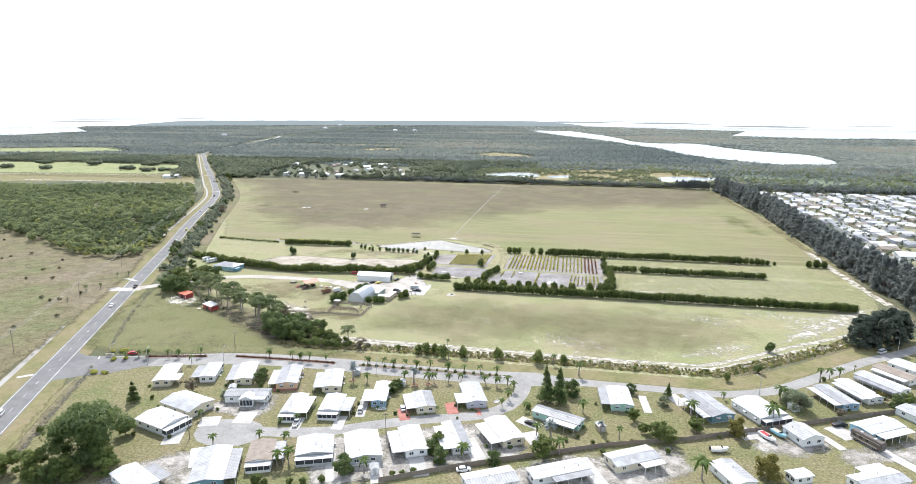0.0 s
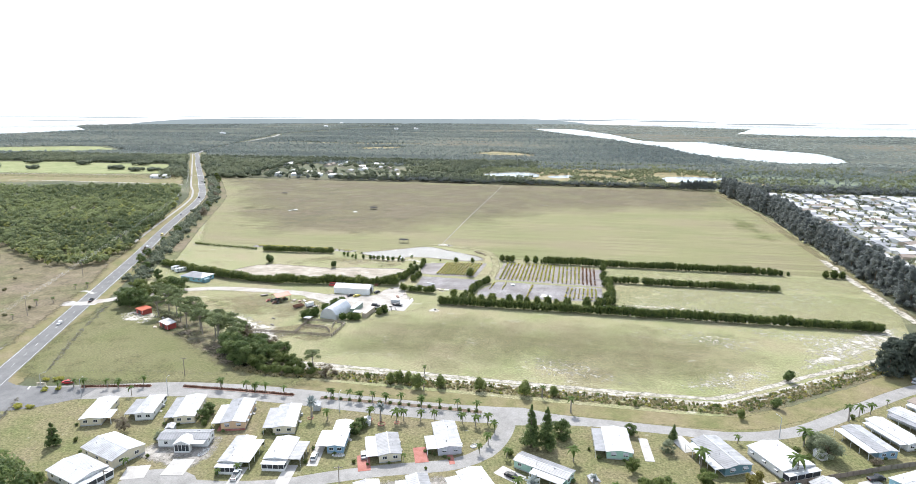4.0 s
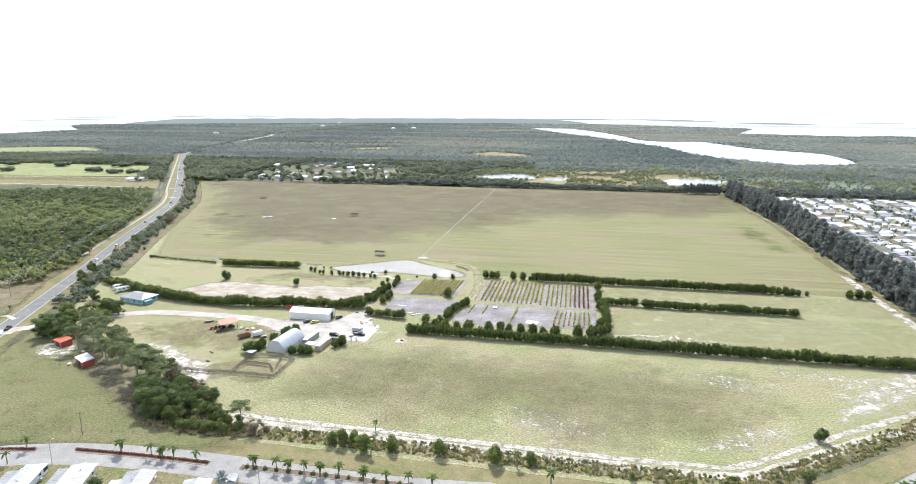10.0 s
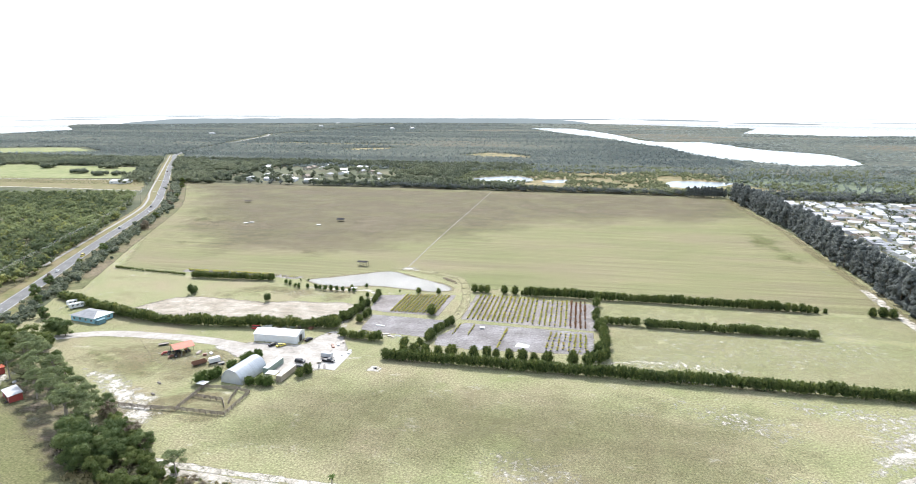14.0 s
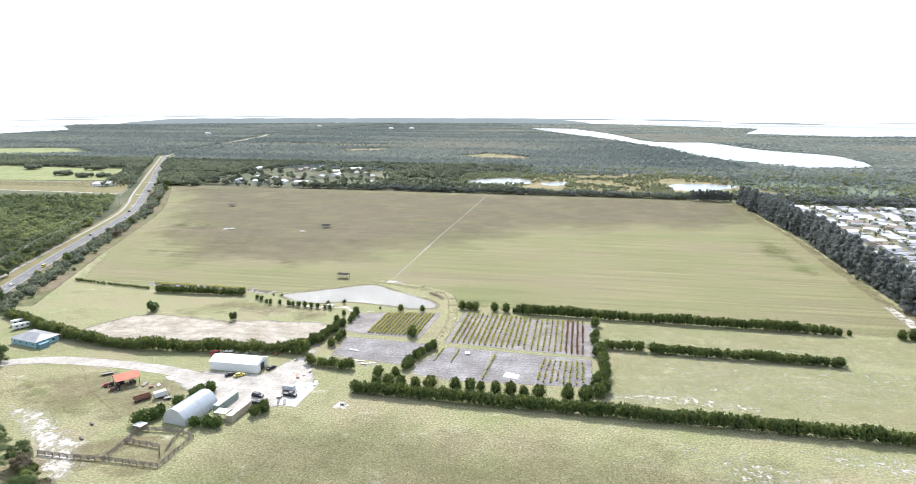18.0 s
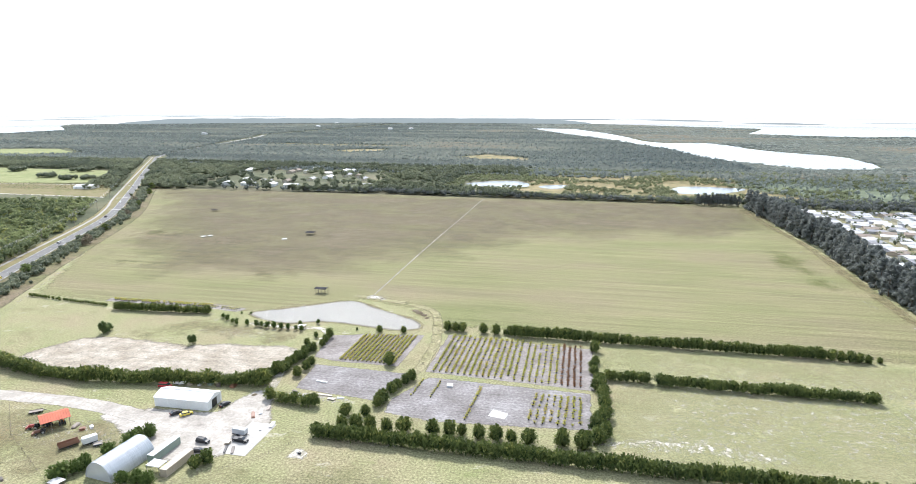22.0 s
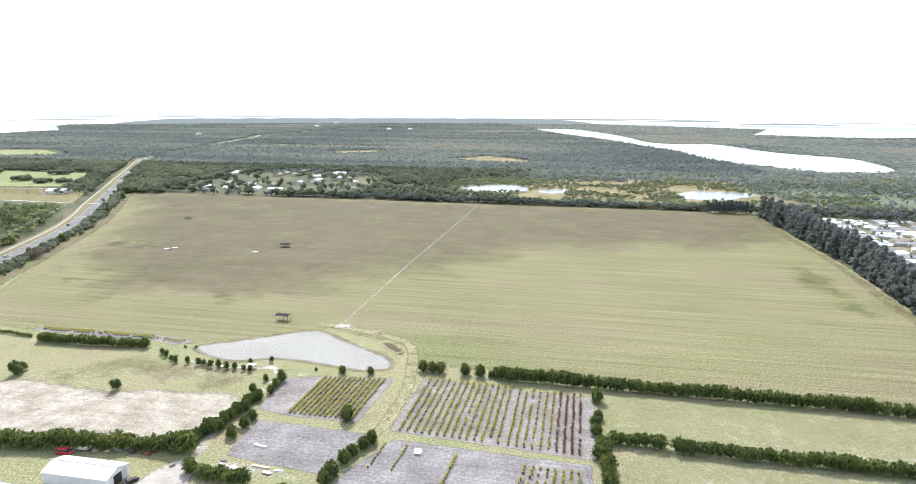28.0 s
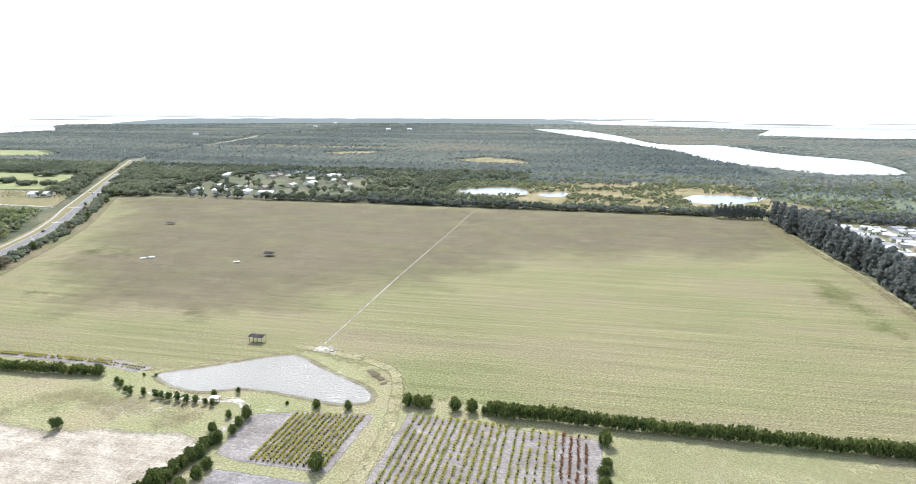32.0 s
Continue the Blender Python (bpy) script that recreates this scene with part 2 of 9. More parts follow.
M["lime"] = surface("shell_drive", [(0.305, 0.28, 0.245), (0.43, 0.40, 0.36)], 0.12, 1.0, 0.3, cover=1.35, sharp=2.2, mid=(0.15, 0.4))
M["mulch"] = surface("ground_cloth", [(0.175, 0.156, 0.143), (0.232, 0.21, 0.198), (0.30, 0.277, 0.262)], 0.09, 1.4, 0.5, cover=1.4, sharp=3, rows=(1.3, 0.3), rough=0.7, bump=0.5, mid=(0.8, 0.6), speck=[(0.16, 0.63, (0.44, 0.42, 0.39), 0.8), (0.9, 0.56, (0.07, 0.06, 0.052), 0.7)])
M["cloth"] = surface("faded_ground_cloth", [(0.165, 0.15, 0.145), (0.215, 0.2, 0.196), (0.275, 0.262, 0.258)], 0.08, 1.0, 0.5, cover=1.4, sharp=3, rows=(1.1, 0.3), rough=0.7, bump=0.5, mid=(0.8, 0.6), speck=[(0.12, 0.62, (0.46, 0.45, 0.44), 0.85), (0.9, 0.56, (0.075, 0.065, 0.058), 0.7)])
M["asphalt"] = surface("grey_asphalt", [(0.145, 0.143, 0.141), (0.19, 0.187, 0.182)], 0.08, 2.0, 0.25, rough=0.8, mid=(0.3, 0.3))
M["old_asphalt"] = surface("pale_asphalt", [(0.235, 0.226, 0.212), (0.30, 0.29, 0.275)], 0.10, 1.8, 0.25, rough=0.85, mid=(0.3, 0.3))
M["concrete"] = surface("concrete", [(0.36, 0.345, 0.32), (0.48, 0.46, 0.43)], 0.25, 2.5, 0.12, rough=0.9)
M["walkway"] = surface("weathered_concrete", [(0.27, 0.258, 0.24), (0.35, 0.335, 0.31)], 0.2, 2.0, 0.25, rough=0.9, mid=(0.3, 0.3))
M["red_concrete"] = surface("red_painted_concrete", [(0.30, 0.12, 0.095), (0.40, 0.19, 0.16)], 0.3, 2.0, 0.2, rough=0.8)
M["line"] = paint("road_paint", (0.6, 0.6, 0.585), 0.7)
M["bark"] = surface("bark", [(0.10, 0.075, 0.055), (0.20, 0.16, 0.12)], 1.2, 6.0, 0.3, rough=0.95)
M["palm_bark"] = surface("palm_trunk", [(0.22, 0.19, 0.16), (0.32, 0.29, 0.25)], 1.0, 5.0, 0.3, rough=0.9)
M["oak"] = foliage("oak_leaves", (0.05, 0.086, 0.03), (0.195, 0.24, 0.088), 0.47, None, 0.35, 0.55)
M["leaf"] = foliage("bright_leaves", (0.055, 0.09, 0.025), (0.22, 0.25, 0.085), 0.5, None, 0.35, 0.5)
M["pine"] = foliage("pine_needles", (0.10, 0.13, 0.06), (0.29, 0.33, 0.155), 0.5)
M["scrub"] = foliage("scrub_leaves", (0.055, 0.06, 0.03), (0.17, 0.155, 0.07), 0.35)
M["dead"] = foliage("dry_brush", (0.15, 0.125, 0.085), (0.29, 0.245, 0.17), 0.3)
# Needle colour lifted towards grey-blue for haze; the dark copy below has none.
M["casuarina"] = foliage("casuarina_needles", (0.125, 0.14, 0.134), (0.245, 0.262, 0.238), 0.5)
M["dark_casuarina"] = foliage("dark_casuarina_needles", (0.055, 0.07, 0.055), (0.14, 0.16, 0.12), 0.45)
# The warm end of the ramp paints yellow sunlit frond tips.
M["hedge"] = foliage("areca_fronds", (0.031, 0.056, 0.019), (0.155, 0.19, 0.054), 0.42, (0.34, 0.33, 0.09))
M["willow"] = foliage("willowy_leaves", (0.085, 0.125, 0.035), (0.27, 0.30, 0.105), 0.5, None, 0.35, 0.5)
M["yellow_palm"] = foliage("yellowing_palm_leaves", (0.13, 0.16, 0.055), (0.42, 0.42, 0.14), 0.5, None, 0.35, 0.5)
M["brush"] = foliage("cut_brush", (0.27, 0.225, 0.16), (0.48, 0.42, 0.32), 0.5)
M["shrub"] = foliage("potted_shrub_leaves", (0.19, 0.21, 0.045), (0.44, 0.43, 0.10), 0.5, (0.42, 0.34, 0.11), 0.3, 0.75)
M["red_shrub"] = foliage("russet_shrub_leaves", (0.15, 0.075, 0.04), (0.27, 0.15, 0.075), 0.4)
M["palm"] = foliage("palm_fronds", (0.045, 0.085, 0.02), (0.14, 0.185, 0.05), 0.42)
M["gold_leaf"] = foliage("olive_gold_leaves", (0.10, 0.095, 0.025), (0.30, 0.265, 0.08), 0.45, None, 0.35, 0.5)
M["pale_leaf"] = foliage("pale_grey_leaves", (0.15, 0.175, 0.105), (0.34, 0.37, 0.24), 0.5, None, 0.35, 0.5)
M["silver"] = foliage("silver_fronds", (0.16, 0.185, 0.175), (0.30, 0.335, 0.315), 0.25)
M["light_woods"] = foliage("pale_scrub_canopy", (0.13, 0.15, 0.088), (0.36, 0.385, 0.20), 0.5)
M["woods"] = foliage("wood_canopy", (0.09, 0.112, 0.08), (0.27, 0.29, 0.178), 0.5, None, 0.3, 0.65)
M["west_leaves"] = foliage("bright_wood_canopy", (0.088, 0.115, 0.06), (0.30, 0.335, 0.15), 0.5, None, 0.3, 0.7)
# Greyed and lightened: distance haze is put into this leaf colour.
M["far_woods"] = foliage("hazed_mangrove_canopy", (0.22, 0.255, 0.25), (0.38, 0.405, 0.355), 0.6, None, 0.25, 0.65, 0.0)
# Haze greys this too; its darkness paints the shade between the crowns.
M["canopy"] = foliage("hazed_mangrove_roof", (0.068, 0.082, 0.079), (0.162, 0.174, 0.146), 0.2, (0.205, 0.18, 0.138), 0.05, 0.9, 0.0)
M["tuft"] = foliage("tall_grass", (0.23, 0.20, 0.09), (0.42, 0.37, 0.21), 0.45)
M["glade"] = surface("golden_scrub_ground", [(0.15, 0.148, 0.07), (0.215, 0.185, 0.10), (0.27, 0.218, 0.128)], 0.02, 0.4, 0.4, cover=1.1, sharp=2, patchy=0.02, mid=(0.08, 0.5))
M["pond"] = water("pond_water", 0.55, 3.4, (0.30, 0.29, 0.27), 0.14)
M["bay"] = water("bay_water", 0.12, 0.5, (0.24, 0.26, 0.27), 0.22)
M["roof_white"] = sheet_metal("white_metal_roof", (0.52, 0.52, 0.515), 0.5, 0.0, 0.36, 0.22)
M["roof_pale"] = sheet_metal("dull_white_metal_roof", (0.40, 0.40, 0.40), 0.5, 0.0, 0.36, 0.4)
M["gravel"] = surface("pale_gravel", [(0.26, 0.24, 0.215), (0.40, 0.375, 0.34)], 0.15, 1.4, 0.35, cover=0.92, sharp=2.0, mid=(0.3, 0.5), patchy=0.12)
M["roof_grey"] = sheet_metal("weathered_metal_roof", (0.29, 0.29, 0.295), 0.4, 0.0, 0.36, 0.35)
M["roof_brown"] = surface("brown_shingles", [(0.22, 0.18, 0.15), (0.30, 0.26, 0.22)], 0.5, 4.0, 0.2)
M["roof_dark"] = surface("dark_felt_roof", [(0.03, 0.03, 0.034), (0.07, 0.068, 0.07)], 0.5, 3.0, 0.4, rough=0.9)
M["roof_red"] = sheet_metal("red_metal_roof", (0.52, 0.13, 0.07), 0.5, 0.0, 0.4, 0.25)
M["galvanised"] = sheet_metal("galvanised_steel", (0.62, 0.64, 0.66), 0.35, 0.35, 1.6, 0.12)
for key, rgb in (("white", (0.74, 0.74, 0.72)), ("cream", (0.62, 0.56, 0.42)), ("peach", (0.62, 0.44, 0.28)), ("blue", (0.20, 0.33, 0.44)), ("teal", (0.13, 0.24, 0.28)),
                 ("mint", (0.38, 0.58, 0.48)), ("grey", (0.42, 0.43, 0.43)), ("sky_blue", (0.27, 0.50, 0.58)), ("lilac", (0.50, 0.50, 0.56)), ("barn_red", (0.33, 0.06, 0.05)),
                 ("black", (0.015, 0.015, 0.017)), ("red", (0.45, 0.03, 0.03)), ("yellow", (0.60, 0.48, 0.08)), ("silver_paint", (0.45, 0.46, 0.47)), ("rust", (0.22, 0.11, 0.07)), ("wood", (0.24, 0.20, 0.165)),
                 ("dark_wood", (0.11, 0.09, 0.075)), ("dark", (0.03, 0.03, 0.032)), ("tan", (0.42, 0.36, 0.28)), ("green", (0.25, 0.31, 0.26)), ("orange", (0.6, 0.22, 0.05))):
    M[key] = paint(key + "_paint", rgb)
M["marsh"] = surface("mangrove_marsh", [(0.10, 0.125, 0.082), (0.15, 0.172, 0.115)], 0.006, 0.12, 0.35, cover=1.4, sharp=2, mid=(0.03, 0.4))
M["glass"] = surface("window_glass", [(0.03, 0.035, 0.04), (0.06, 0.065, 0.07)], 0.4, 2.0, 0.05, rough=0.08, spec=0.6)
M["screen"] = surface("dark_insect_screen", [(0.04, 0.042, 0.045), (0.075, 0.078, 0.08)], 0.5, 3.0, 0.1, rough=0.6)
M["steel"] = paint("dull_steel", (0.35, 0.35, 0.36), 0.45, 0.6)
M["tyre"] = paint("tyre_rubber", (0.02, 0.02, 0.02), 0.85)

# ---- builders ----
from mathutils.geometry import tessellate_polygon

RNG = np.random.default_rng(7)


def site(x, y):
    """The estate's own plan laid on the plan of the fields: it sits a little further east and south, up to the ditch."""
    w = min(1.0, max(0.0, (258 - y + max(0.0, x - 60) * 0.75) / 22)) if y < 320 else 0.0
    return x + w * (2.7 + 0.006 * x), y - w * 2.2


def mesh_np(name, verts, quads=None, tris=None, attrs=None):
    """A mesh from arrays; attrs: per-vertex numbers by name."""
    verts = np.asarray(verts, np.float32)
    quads = np.zeros((0, 4), np.int32) if quads is None else np.asarray(quads, np.int32).reshape(-1, 4)
    tris = np.zeros((0, 3), np.int32) if tris is None else np.asarray(tris, np.int32).reshape(-1, 3)
    me = bpy.data.meshes.new(name)
    me.vertices.add(len(verts))
    me.vertices.foreach_set("co", verts.ravel())
    me.loops.add(quads.size + tris.size)
    me.loops.foreach_set("vertex_index", np.concatenate([quads.ravel(), tris.ravel()]))
    me.polygons.add(len(quads) + len(tris))
    starts = np.concatenate([np.arange(len(quads)) * 4, quads.size + np.arange(len(tris)) * 3])
    me.polygons.foreach_set("loop_start", starts.astype(np.int32))
    me.update(calc_edges=True)
    me.shade_flat()
    for key, values in (attrs or {}).items():
        a = me.attributes.new(key, "FLOAT", "POINT")
        a.data.foreach_set("value", np.asarray(values, np.float32))
    return me


def thing(name, label, category, group="", kind=""):
    return tagged(new(name), label, category, group, kind)


def put(name, me, material, parent=None, label=""):
    """Links a mesh as one object, under a thing or under a part."""
    if material is not None and not me.materials:
        me.materials.append(material)
    ob = new(name, me)
    if parent is not None:
        ob.parent = parent
    return tagged(ob, label)


def part(name, bm, material, parent=None, label=""):
    me = bpy.data.meshes.new(name)
    bm.normal_update()
    bm.to_mesh(me)
    bm.free()
    return put(name, me, material, parent, label)


def box(bm, x0, x1, y0, y1, z0, z1):
    v = [bm.verts.new(p) for p in ((x0, y0, z0), (x1, y0, z0), (x1, y1, z0), (x0, y1, z0), (x0, y0, z1), (x1, y0, z1), (x1, y1, z1), (x0, y1, z1))]
    for f in ((3, 2, 1, 0), (4, 5, 6, 7), (0, 1, 5, 4), (1, 2, 6, 5), (2, 3, 7, 6), (3, 0, 4, 7)):
        bm.faces.new([v[k] for k in f])
    return v


def boxes(*sizes):
    bm = bmesh.new()
    for s in sizes:
        box(bm, *s)
    return bm


def prism(section, y0, y1):
    """A solid with the given x, z outline (anticlockwise seen from -y) from y0 to y1."""
    bm = bmesh.new()
    a = [bm.verts.new((x, y0, z)) for x, z in section]
    b = [bm.verts.new((x, y1, z)) for x, z in section]
    n = len(section)
    bm.faces.new(a)
    bm.faces.new(b[::-1])
    for k in range(n):
        bm.faces.new((a[k], b[k], b[(k + 1) % n], a[(k + 1) % n])[::-1])
    bmesh.ops.recalc_face_normals(bm, faces=bm.faces)
    return bm


def tube(bm, points, radii, sides=6):
    """A tapered limb along points."""
    rings = []
    for k, (p, r) in enumerate(zip(points, radii)):
        p = Vector(p)
        d = (Vector(points[min(k + 1, len(points) - 1)]) - Vector(points[max(k - 1, 0)])).normalized()
        u = d.cross(Vector((0.3, 1, 0.1))).normalized()
        w = d.cross(u)
        rings.append([bm.verts.new(p + r * (math.cos(a) * u + math.sin(a) * w)) for a in (2 * math.pi * s / sides for s in range(sides))])
    for a, b in zip(rings, rings[1:]):
        for s in range(sides):
            bm.faces.new((a[s], a[(s + 1) % sides], b[(s + 1) % sides], b[s]))
    bm.faces.new(rings[-1])
    return bm


def smooth_line(points, step=4.0, closed=False):
    """Points along a rounded line through the given ones."""
    p = np.array(points, float)
    n = len(p)
    out = []
    for k in range(n if closed else n - 1):
        q = [p[(k + j) % n] if closed else p[min(max(k + j, 0), n - 1)] for j in (-1, 0, 1, 2)]
        m = max(1, int(np.linalg.norm(q[2] - q[1]) / step))
        for t in np.arange(m) / m:
            out.append(0.5 * (2 * q[1] + (q[2] - q[0]) * t + (2 * q[0] - 5 * q[1] + 4 * q[2] - q[3]) * t**2 + (3 * q[1] - q[0] - 3 * q[2] + q[3]) * t**3))
    if not closed:
        out.append(p[-1])
    return np.array(out)


def normals_of(line, closed=False):
    d = np.roll(line, -1, 0) - np.roll(line, 1, 0) if closed else np.gradient(line, axis=0)
    d /= np.linalg.norm(d, axis=1, keepdims=True) + 1e-9
    return np.stack([d[:, 1], -d[:, 0]], 1)


def ragged(line, normal, amount, size):
    return line + normal * np.array([[amount * (noise.noise((x / size, y / size, 3.3)) + 0.5 * noise.noise((x / size * 3, y / size * 3, 9)))] for x, y in line])


def edge_distance(p, x, y):
    """Distance to a closed outline, positive inside."""
    hit, best = np.zeros(len(x), bool), np.full(len(x), 1e9)
    for (x0, y0), (x1, y1) in zip(p, np.roll(p, -1, 0)):
        c = (y0 > y) != (y1 > y)
        hit ^= c & (x < (x1 - x0) * (y - y0) / (y1 - y0 + 1e-9) + x0)
        t = np.clip(((x - x0) * (x1 - x0) + (y - y0) * (y1 - y0)) / ((x1 - x0) ** 2 + (y1 - y0) ** 2 + 1e-9), 0, 1)
        best = np.minimum(best, np.hypot(x - x0 - t * (x1 - x0), y - y0 - t * (y1 - y0)))
    return np.where(hit, best, -best)


SHEETS = []


def settled(line, z, reach):
    """A height for a sheet of ground at which it lies clear of every sheet that it may cross."""
    lo, hi = line.min(0) - reach, line.max(0) + reach
    k = 0
    near = [h for a, b, h in SHEETS if (a < hi).all() and (lo < b).all()]
    while any(abs(h - z) < 0.0036 for h in near) and k < 40:
        z, k = z + 0.002, k + 1
    SHEETS.append((lo, hi, z))
    return z


def patch(name, outline, material, z, label, category="ground", rag=0.0, fade=0.0, rounded=True, step=4.0, kind="structure"):
    """A sheet of ground. With fade it thins out over that many metres on both sides of the outline; else its edge is firm."""
    o = np.array([site(*p) for p in outline], float)
    if np.sum(o[:, 0] * np.roll(o[:, 1], -1) - o[:, 1] * np.roll(o[:, 0], -1)) < 0:
        o = o[::-1]
    if rounded:
        line = smooth_line(o, step, True)
    else:
        line = np.concatenate([np.linspace(a, b, max(2, int(np.linalg.norm(b - a) / step)), endpoint=False) for a, b in zip(o, np.roll(o, -1, 0))])
    if rag:
        line = ragged(line, normals_of(line, True), rag, rag * 4 + 2)
    z = settled(line, z, fade * 1.5)
    if fade:
        s = max(fade * 0.6, 0.9)
        lo, hi = line.min(0) - fade * 1.5, line.max(0) + fade * 1.5
        nx, ny = (max(3, int(v / s) + 2) for v in hi - lo)
        gx, gy = (v.ravel() for v in np.meshgrid(np.linspace(lo[0], hi[0], nx), np.linspace(lo[1], hi[1], ny)))
        edge = np.clip(edge_distance(line, gx, gy) / (2 * fade) + 0.5, 0, 1)
        idx = np.arange(nx * ny).reshape(ny, nx)
        q = np.stack([idx[:-1, :-1], idx[:-1, 1:], idx[1:, 1:], idx[1:, :-1]], -1).reshape(-1, 4)
        q = q[edge[q].max(1) > 0.16]
        me = mesh_np(name, np.stack([gx, gy, np.full(len(gx), z)], 1), q, None, {"edge": edge})
    else:
        tris = []
        for a, b, c in tessellate_polygon([[Vector((x, y, 0)) for x, y in line]]):
            pa, pb, pc = line[a], line[b], line[c]
            up = (pb[0] - pa[0]) * (pc[1] - pa[1]) - (pb[1] - pa[1]) * (pc[0] - pa[0]) > 0
            tris.append((a, b, c) if up else (a, c, b))
        me = mesh_np(name, [(x, y, z) for x, y in line], None, tris, {"edge": np.ones(len(line))})
    return tagged(put(name, me, material), label, category, "", kind)


def ribbon(name, points, width, material, z, label="", category="road", rag=0.0, fade=0.0, step=4.0, kind="structure", thick=0.0, parent=None, closed=False):
    """A strip of even width along a rounded line."""
    line = smooth_line(points if parent else [site(*p) for p in points], step, closed)
    nrm = normals_of(line, closed)
    h = width / 2
    if parent is None:
        z = settled(line, z, h + fade)
    a, b = line + nrm * h, line - nrm * h
    if rag:
        a, b = ragged(a, nrm, rag, rag * 4 + 2), ragged(b, nrm, -rag, rag * 4 + 2)
    n = len(line)
    rows, edge = [a, b], [1, 1]
    zs = [z, z]
    if fade:
        rows, edge, zs = [a + nrm * fade, a, b, b - nrm * fade], [0, 1, 1, 0], [z] * 4
    elif thick:
        rows, edge, zs = [a, a, b, b], [1] * 4, [z - thick, z, z, z - thick]
    verts = [(x, y, zz) for row, zz in zip(rows, zs) for x, y in row]
    quads = [(r * n + k, r * n + (k + 1) % n, (r + 1) * n + (k + 1) % n, (r + 1) * n + k) for r in range(len(rows) - 1) for k in range(n if closed else n - 1)]
    ob = put(name, mesh_np(name, verts, quads, None, {"edge": np.repeat(edge, n)}), material, parent)
    return tagged(ob, label, category, "", kind) if parent is None else ob


# ---- plants ----
ICO_V = np.array([(0, 0, -1), (0.7236, -0.5257, -0.4472), (-0.2764, -0.8506, -0.4472), (-0.8944, 0, -0.4472), (-0.2764, 0.8506, -0.4472), (0.7236, 0.5257, -0.4472),
                  (0.2764, -0.8506, 0.4472), (-0.7236, -0.5257, 0.4472), (-0.7236, 0.5257, 0.4472), (0.2764, 0.8506, 0.4472), (0.8944, 0, 0.4472), (0, 0, 1)])
ICO_F = np.array([(0, 2, 1), (1, 6, 10), (0, 3, 2), (0, 4, 3), (0, 5, 4), (1, 2, 6), (2, 3, 7), (3, 4, 8), (4, 5, 9), (5, 1, 10), (2, 7, 6), (3, 8, 7), (4, 9, 8), (5, 10, 9),
                  (0, 1, 5), (6, 7, 11), (7, 8, 11), (8, 9, 11), (9, 10, 11), (10, 6, 11)])

OCT_V = np.array([(1, 0, 0), (0, 1, 0), (-1, 0, 0), (0, -1, 0), (0, 0, 1), (0, 0, -1)])
OCT_F = np.array([(0, 1, 4), (1, 2, 4), (2, 3, 4), (3, 0, 4), (1, 0, 5), (2, 1, 5), (3, 2, 5), (0, 3, 5)])


def leaves(name, centres, radii, per, size, tints, rng, core=0.7, droop=0.0, low=-0.5, spread=0.55, long=1.0):
    """A cloud of leaf sprays on ellipsoids, with an uneven heart in each, tinted darker as painted inner shade. One
    mesh.
    """
    c, r = np.asarray(centres, float), np.asarray(radii, float)
    if r.ndim == 1:
        r = np.repeat(r[:, None], 3, 1)
    n = len(c)
    d = rng.normal(size=(n, per, 3))
    d /= np.linalg.norm(d, axis=2, keepdims=True)
    d[..., 2] = np.where(d[..., 2] < low, -d[..., 2], d[..., 2])
    p = c[:, None] + d * r[:, None] * rng.uniform(0.72, 1.12, (n, per, 1))
    nor = d + rng.normal(size=d.shape) * spread
    nor[..., 2] += 0.25
    nor /= np.linalg.norm(nor, axis=2, keepdims=True)
    t = np.cross(nor, rng.normal(size=d.shape))
    t /= np.linalg.norm(t, axis=2, keepdims=True)
    b = np.cross(nor, t)
    s = (size if np.ndim(size) == 0 else np.asarray(size)[:, None, None]) * rng.uniform(0.55, 1.3, (n, per, 1))
    t, b = t * s * long, b * s * 0.75
    t[..., 2] -= droop * s[..., 0]
    v = np.stack([p - t, p - b * 0.8, p + t, p + b * 0.8], 2).reshape(-1, 3)
    q = np.arange(n * per * 4).reshape(-1, 4)
    tint = np.repeat(np.asarray(tints, float), per * 4)
    tris = None
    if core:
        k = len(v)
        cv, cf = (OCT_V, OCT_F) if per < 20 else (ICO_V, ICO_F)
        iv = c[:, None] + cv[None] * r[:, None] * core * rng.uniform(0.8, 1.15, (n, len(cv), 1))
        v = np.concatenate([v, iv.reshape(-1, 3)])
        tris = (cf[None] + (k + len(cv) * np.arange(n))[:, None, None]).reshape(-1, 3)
        # Hearts get a lower tint than the leaves, as shade inside the crown.
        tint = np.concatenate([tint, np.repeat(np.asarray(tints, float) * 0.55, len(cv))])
    return mesh_np(name, v, q, tris, {"tint": tint})


def place_all(proto, spots, scatter=0.12):
    """The thing itself at the first spot and copies at the others; spots of x, y, size."""
    obs = []
    for k, s in enumerate(spots):
        (x, y), size = site(*s[:2]), s[2]
        m = pose(x, y, s[3] if len(s) > 3 else 0, 0, 0, RNG.uniform(0, 360)) @ Matrix.Diagonal((size * RNG.uniform(1 - scatter, 1 + scatter), size * RNG.uniform(1 - scatter, 1 + scatter), size, 1))
        if k == 0:
            first = m
        else:
            obs.append(copy_thing(proto, m))
    proto.matrix_basis = first
    return [proto, *obs]


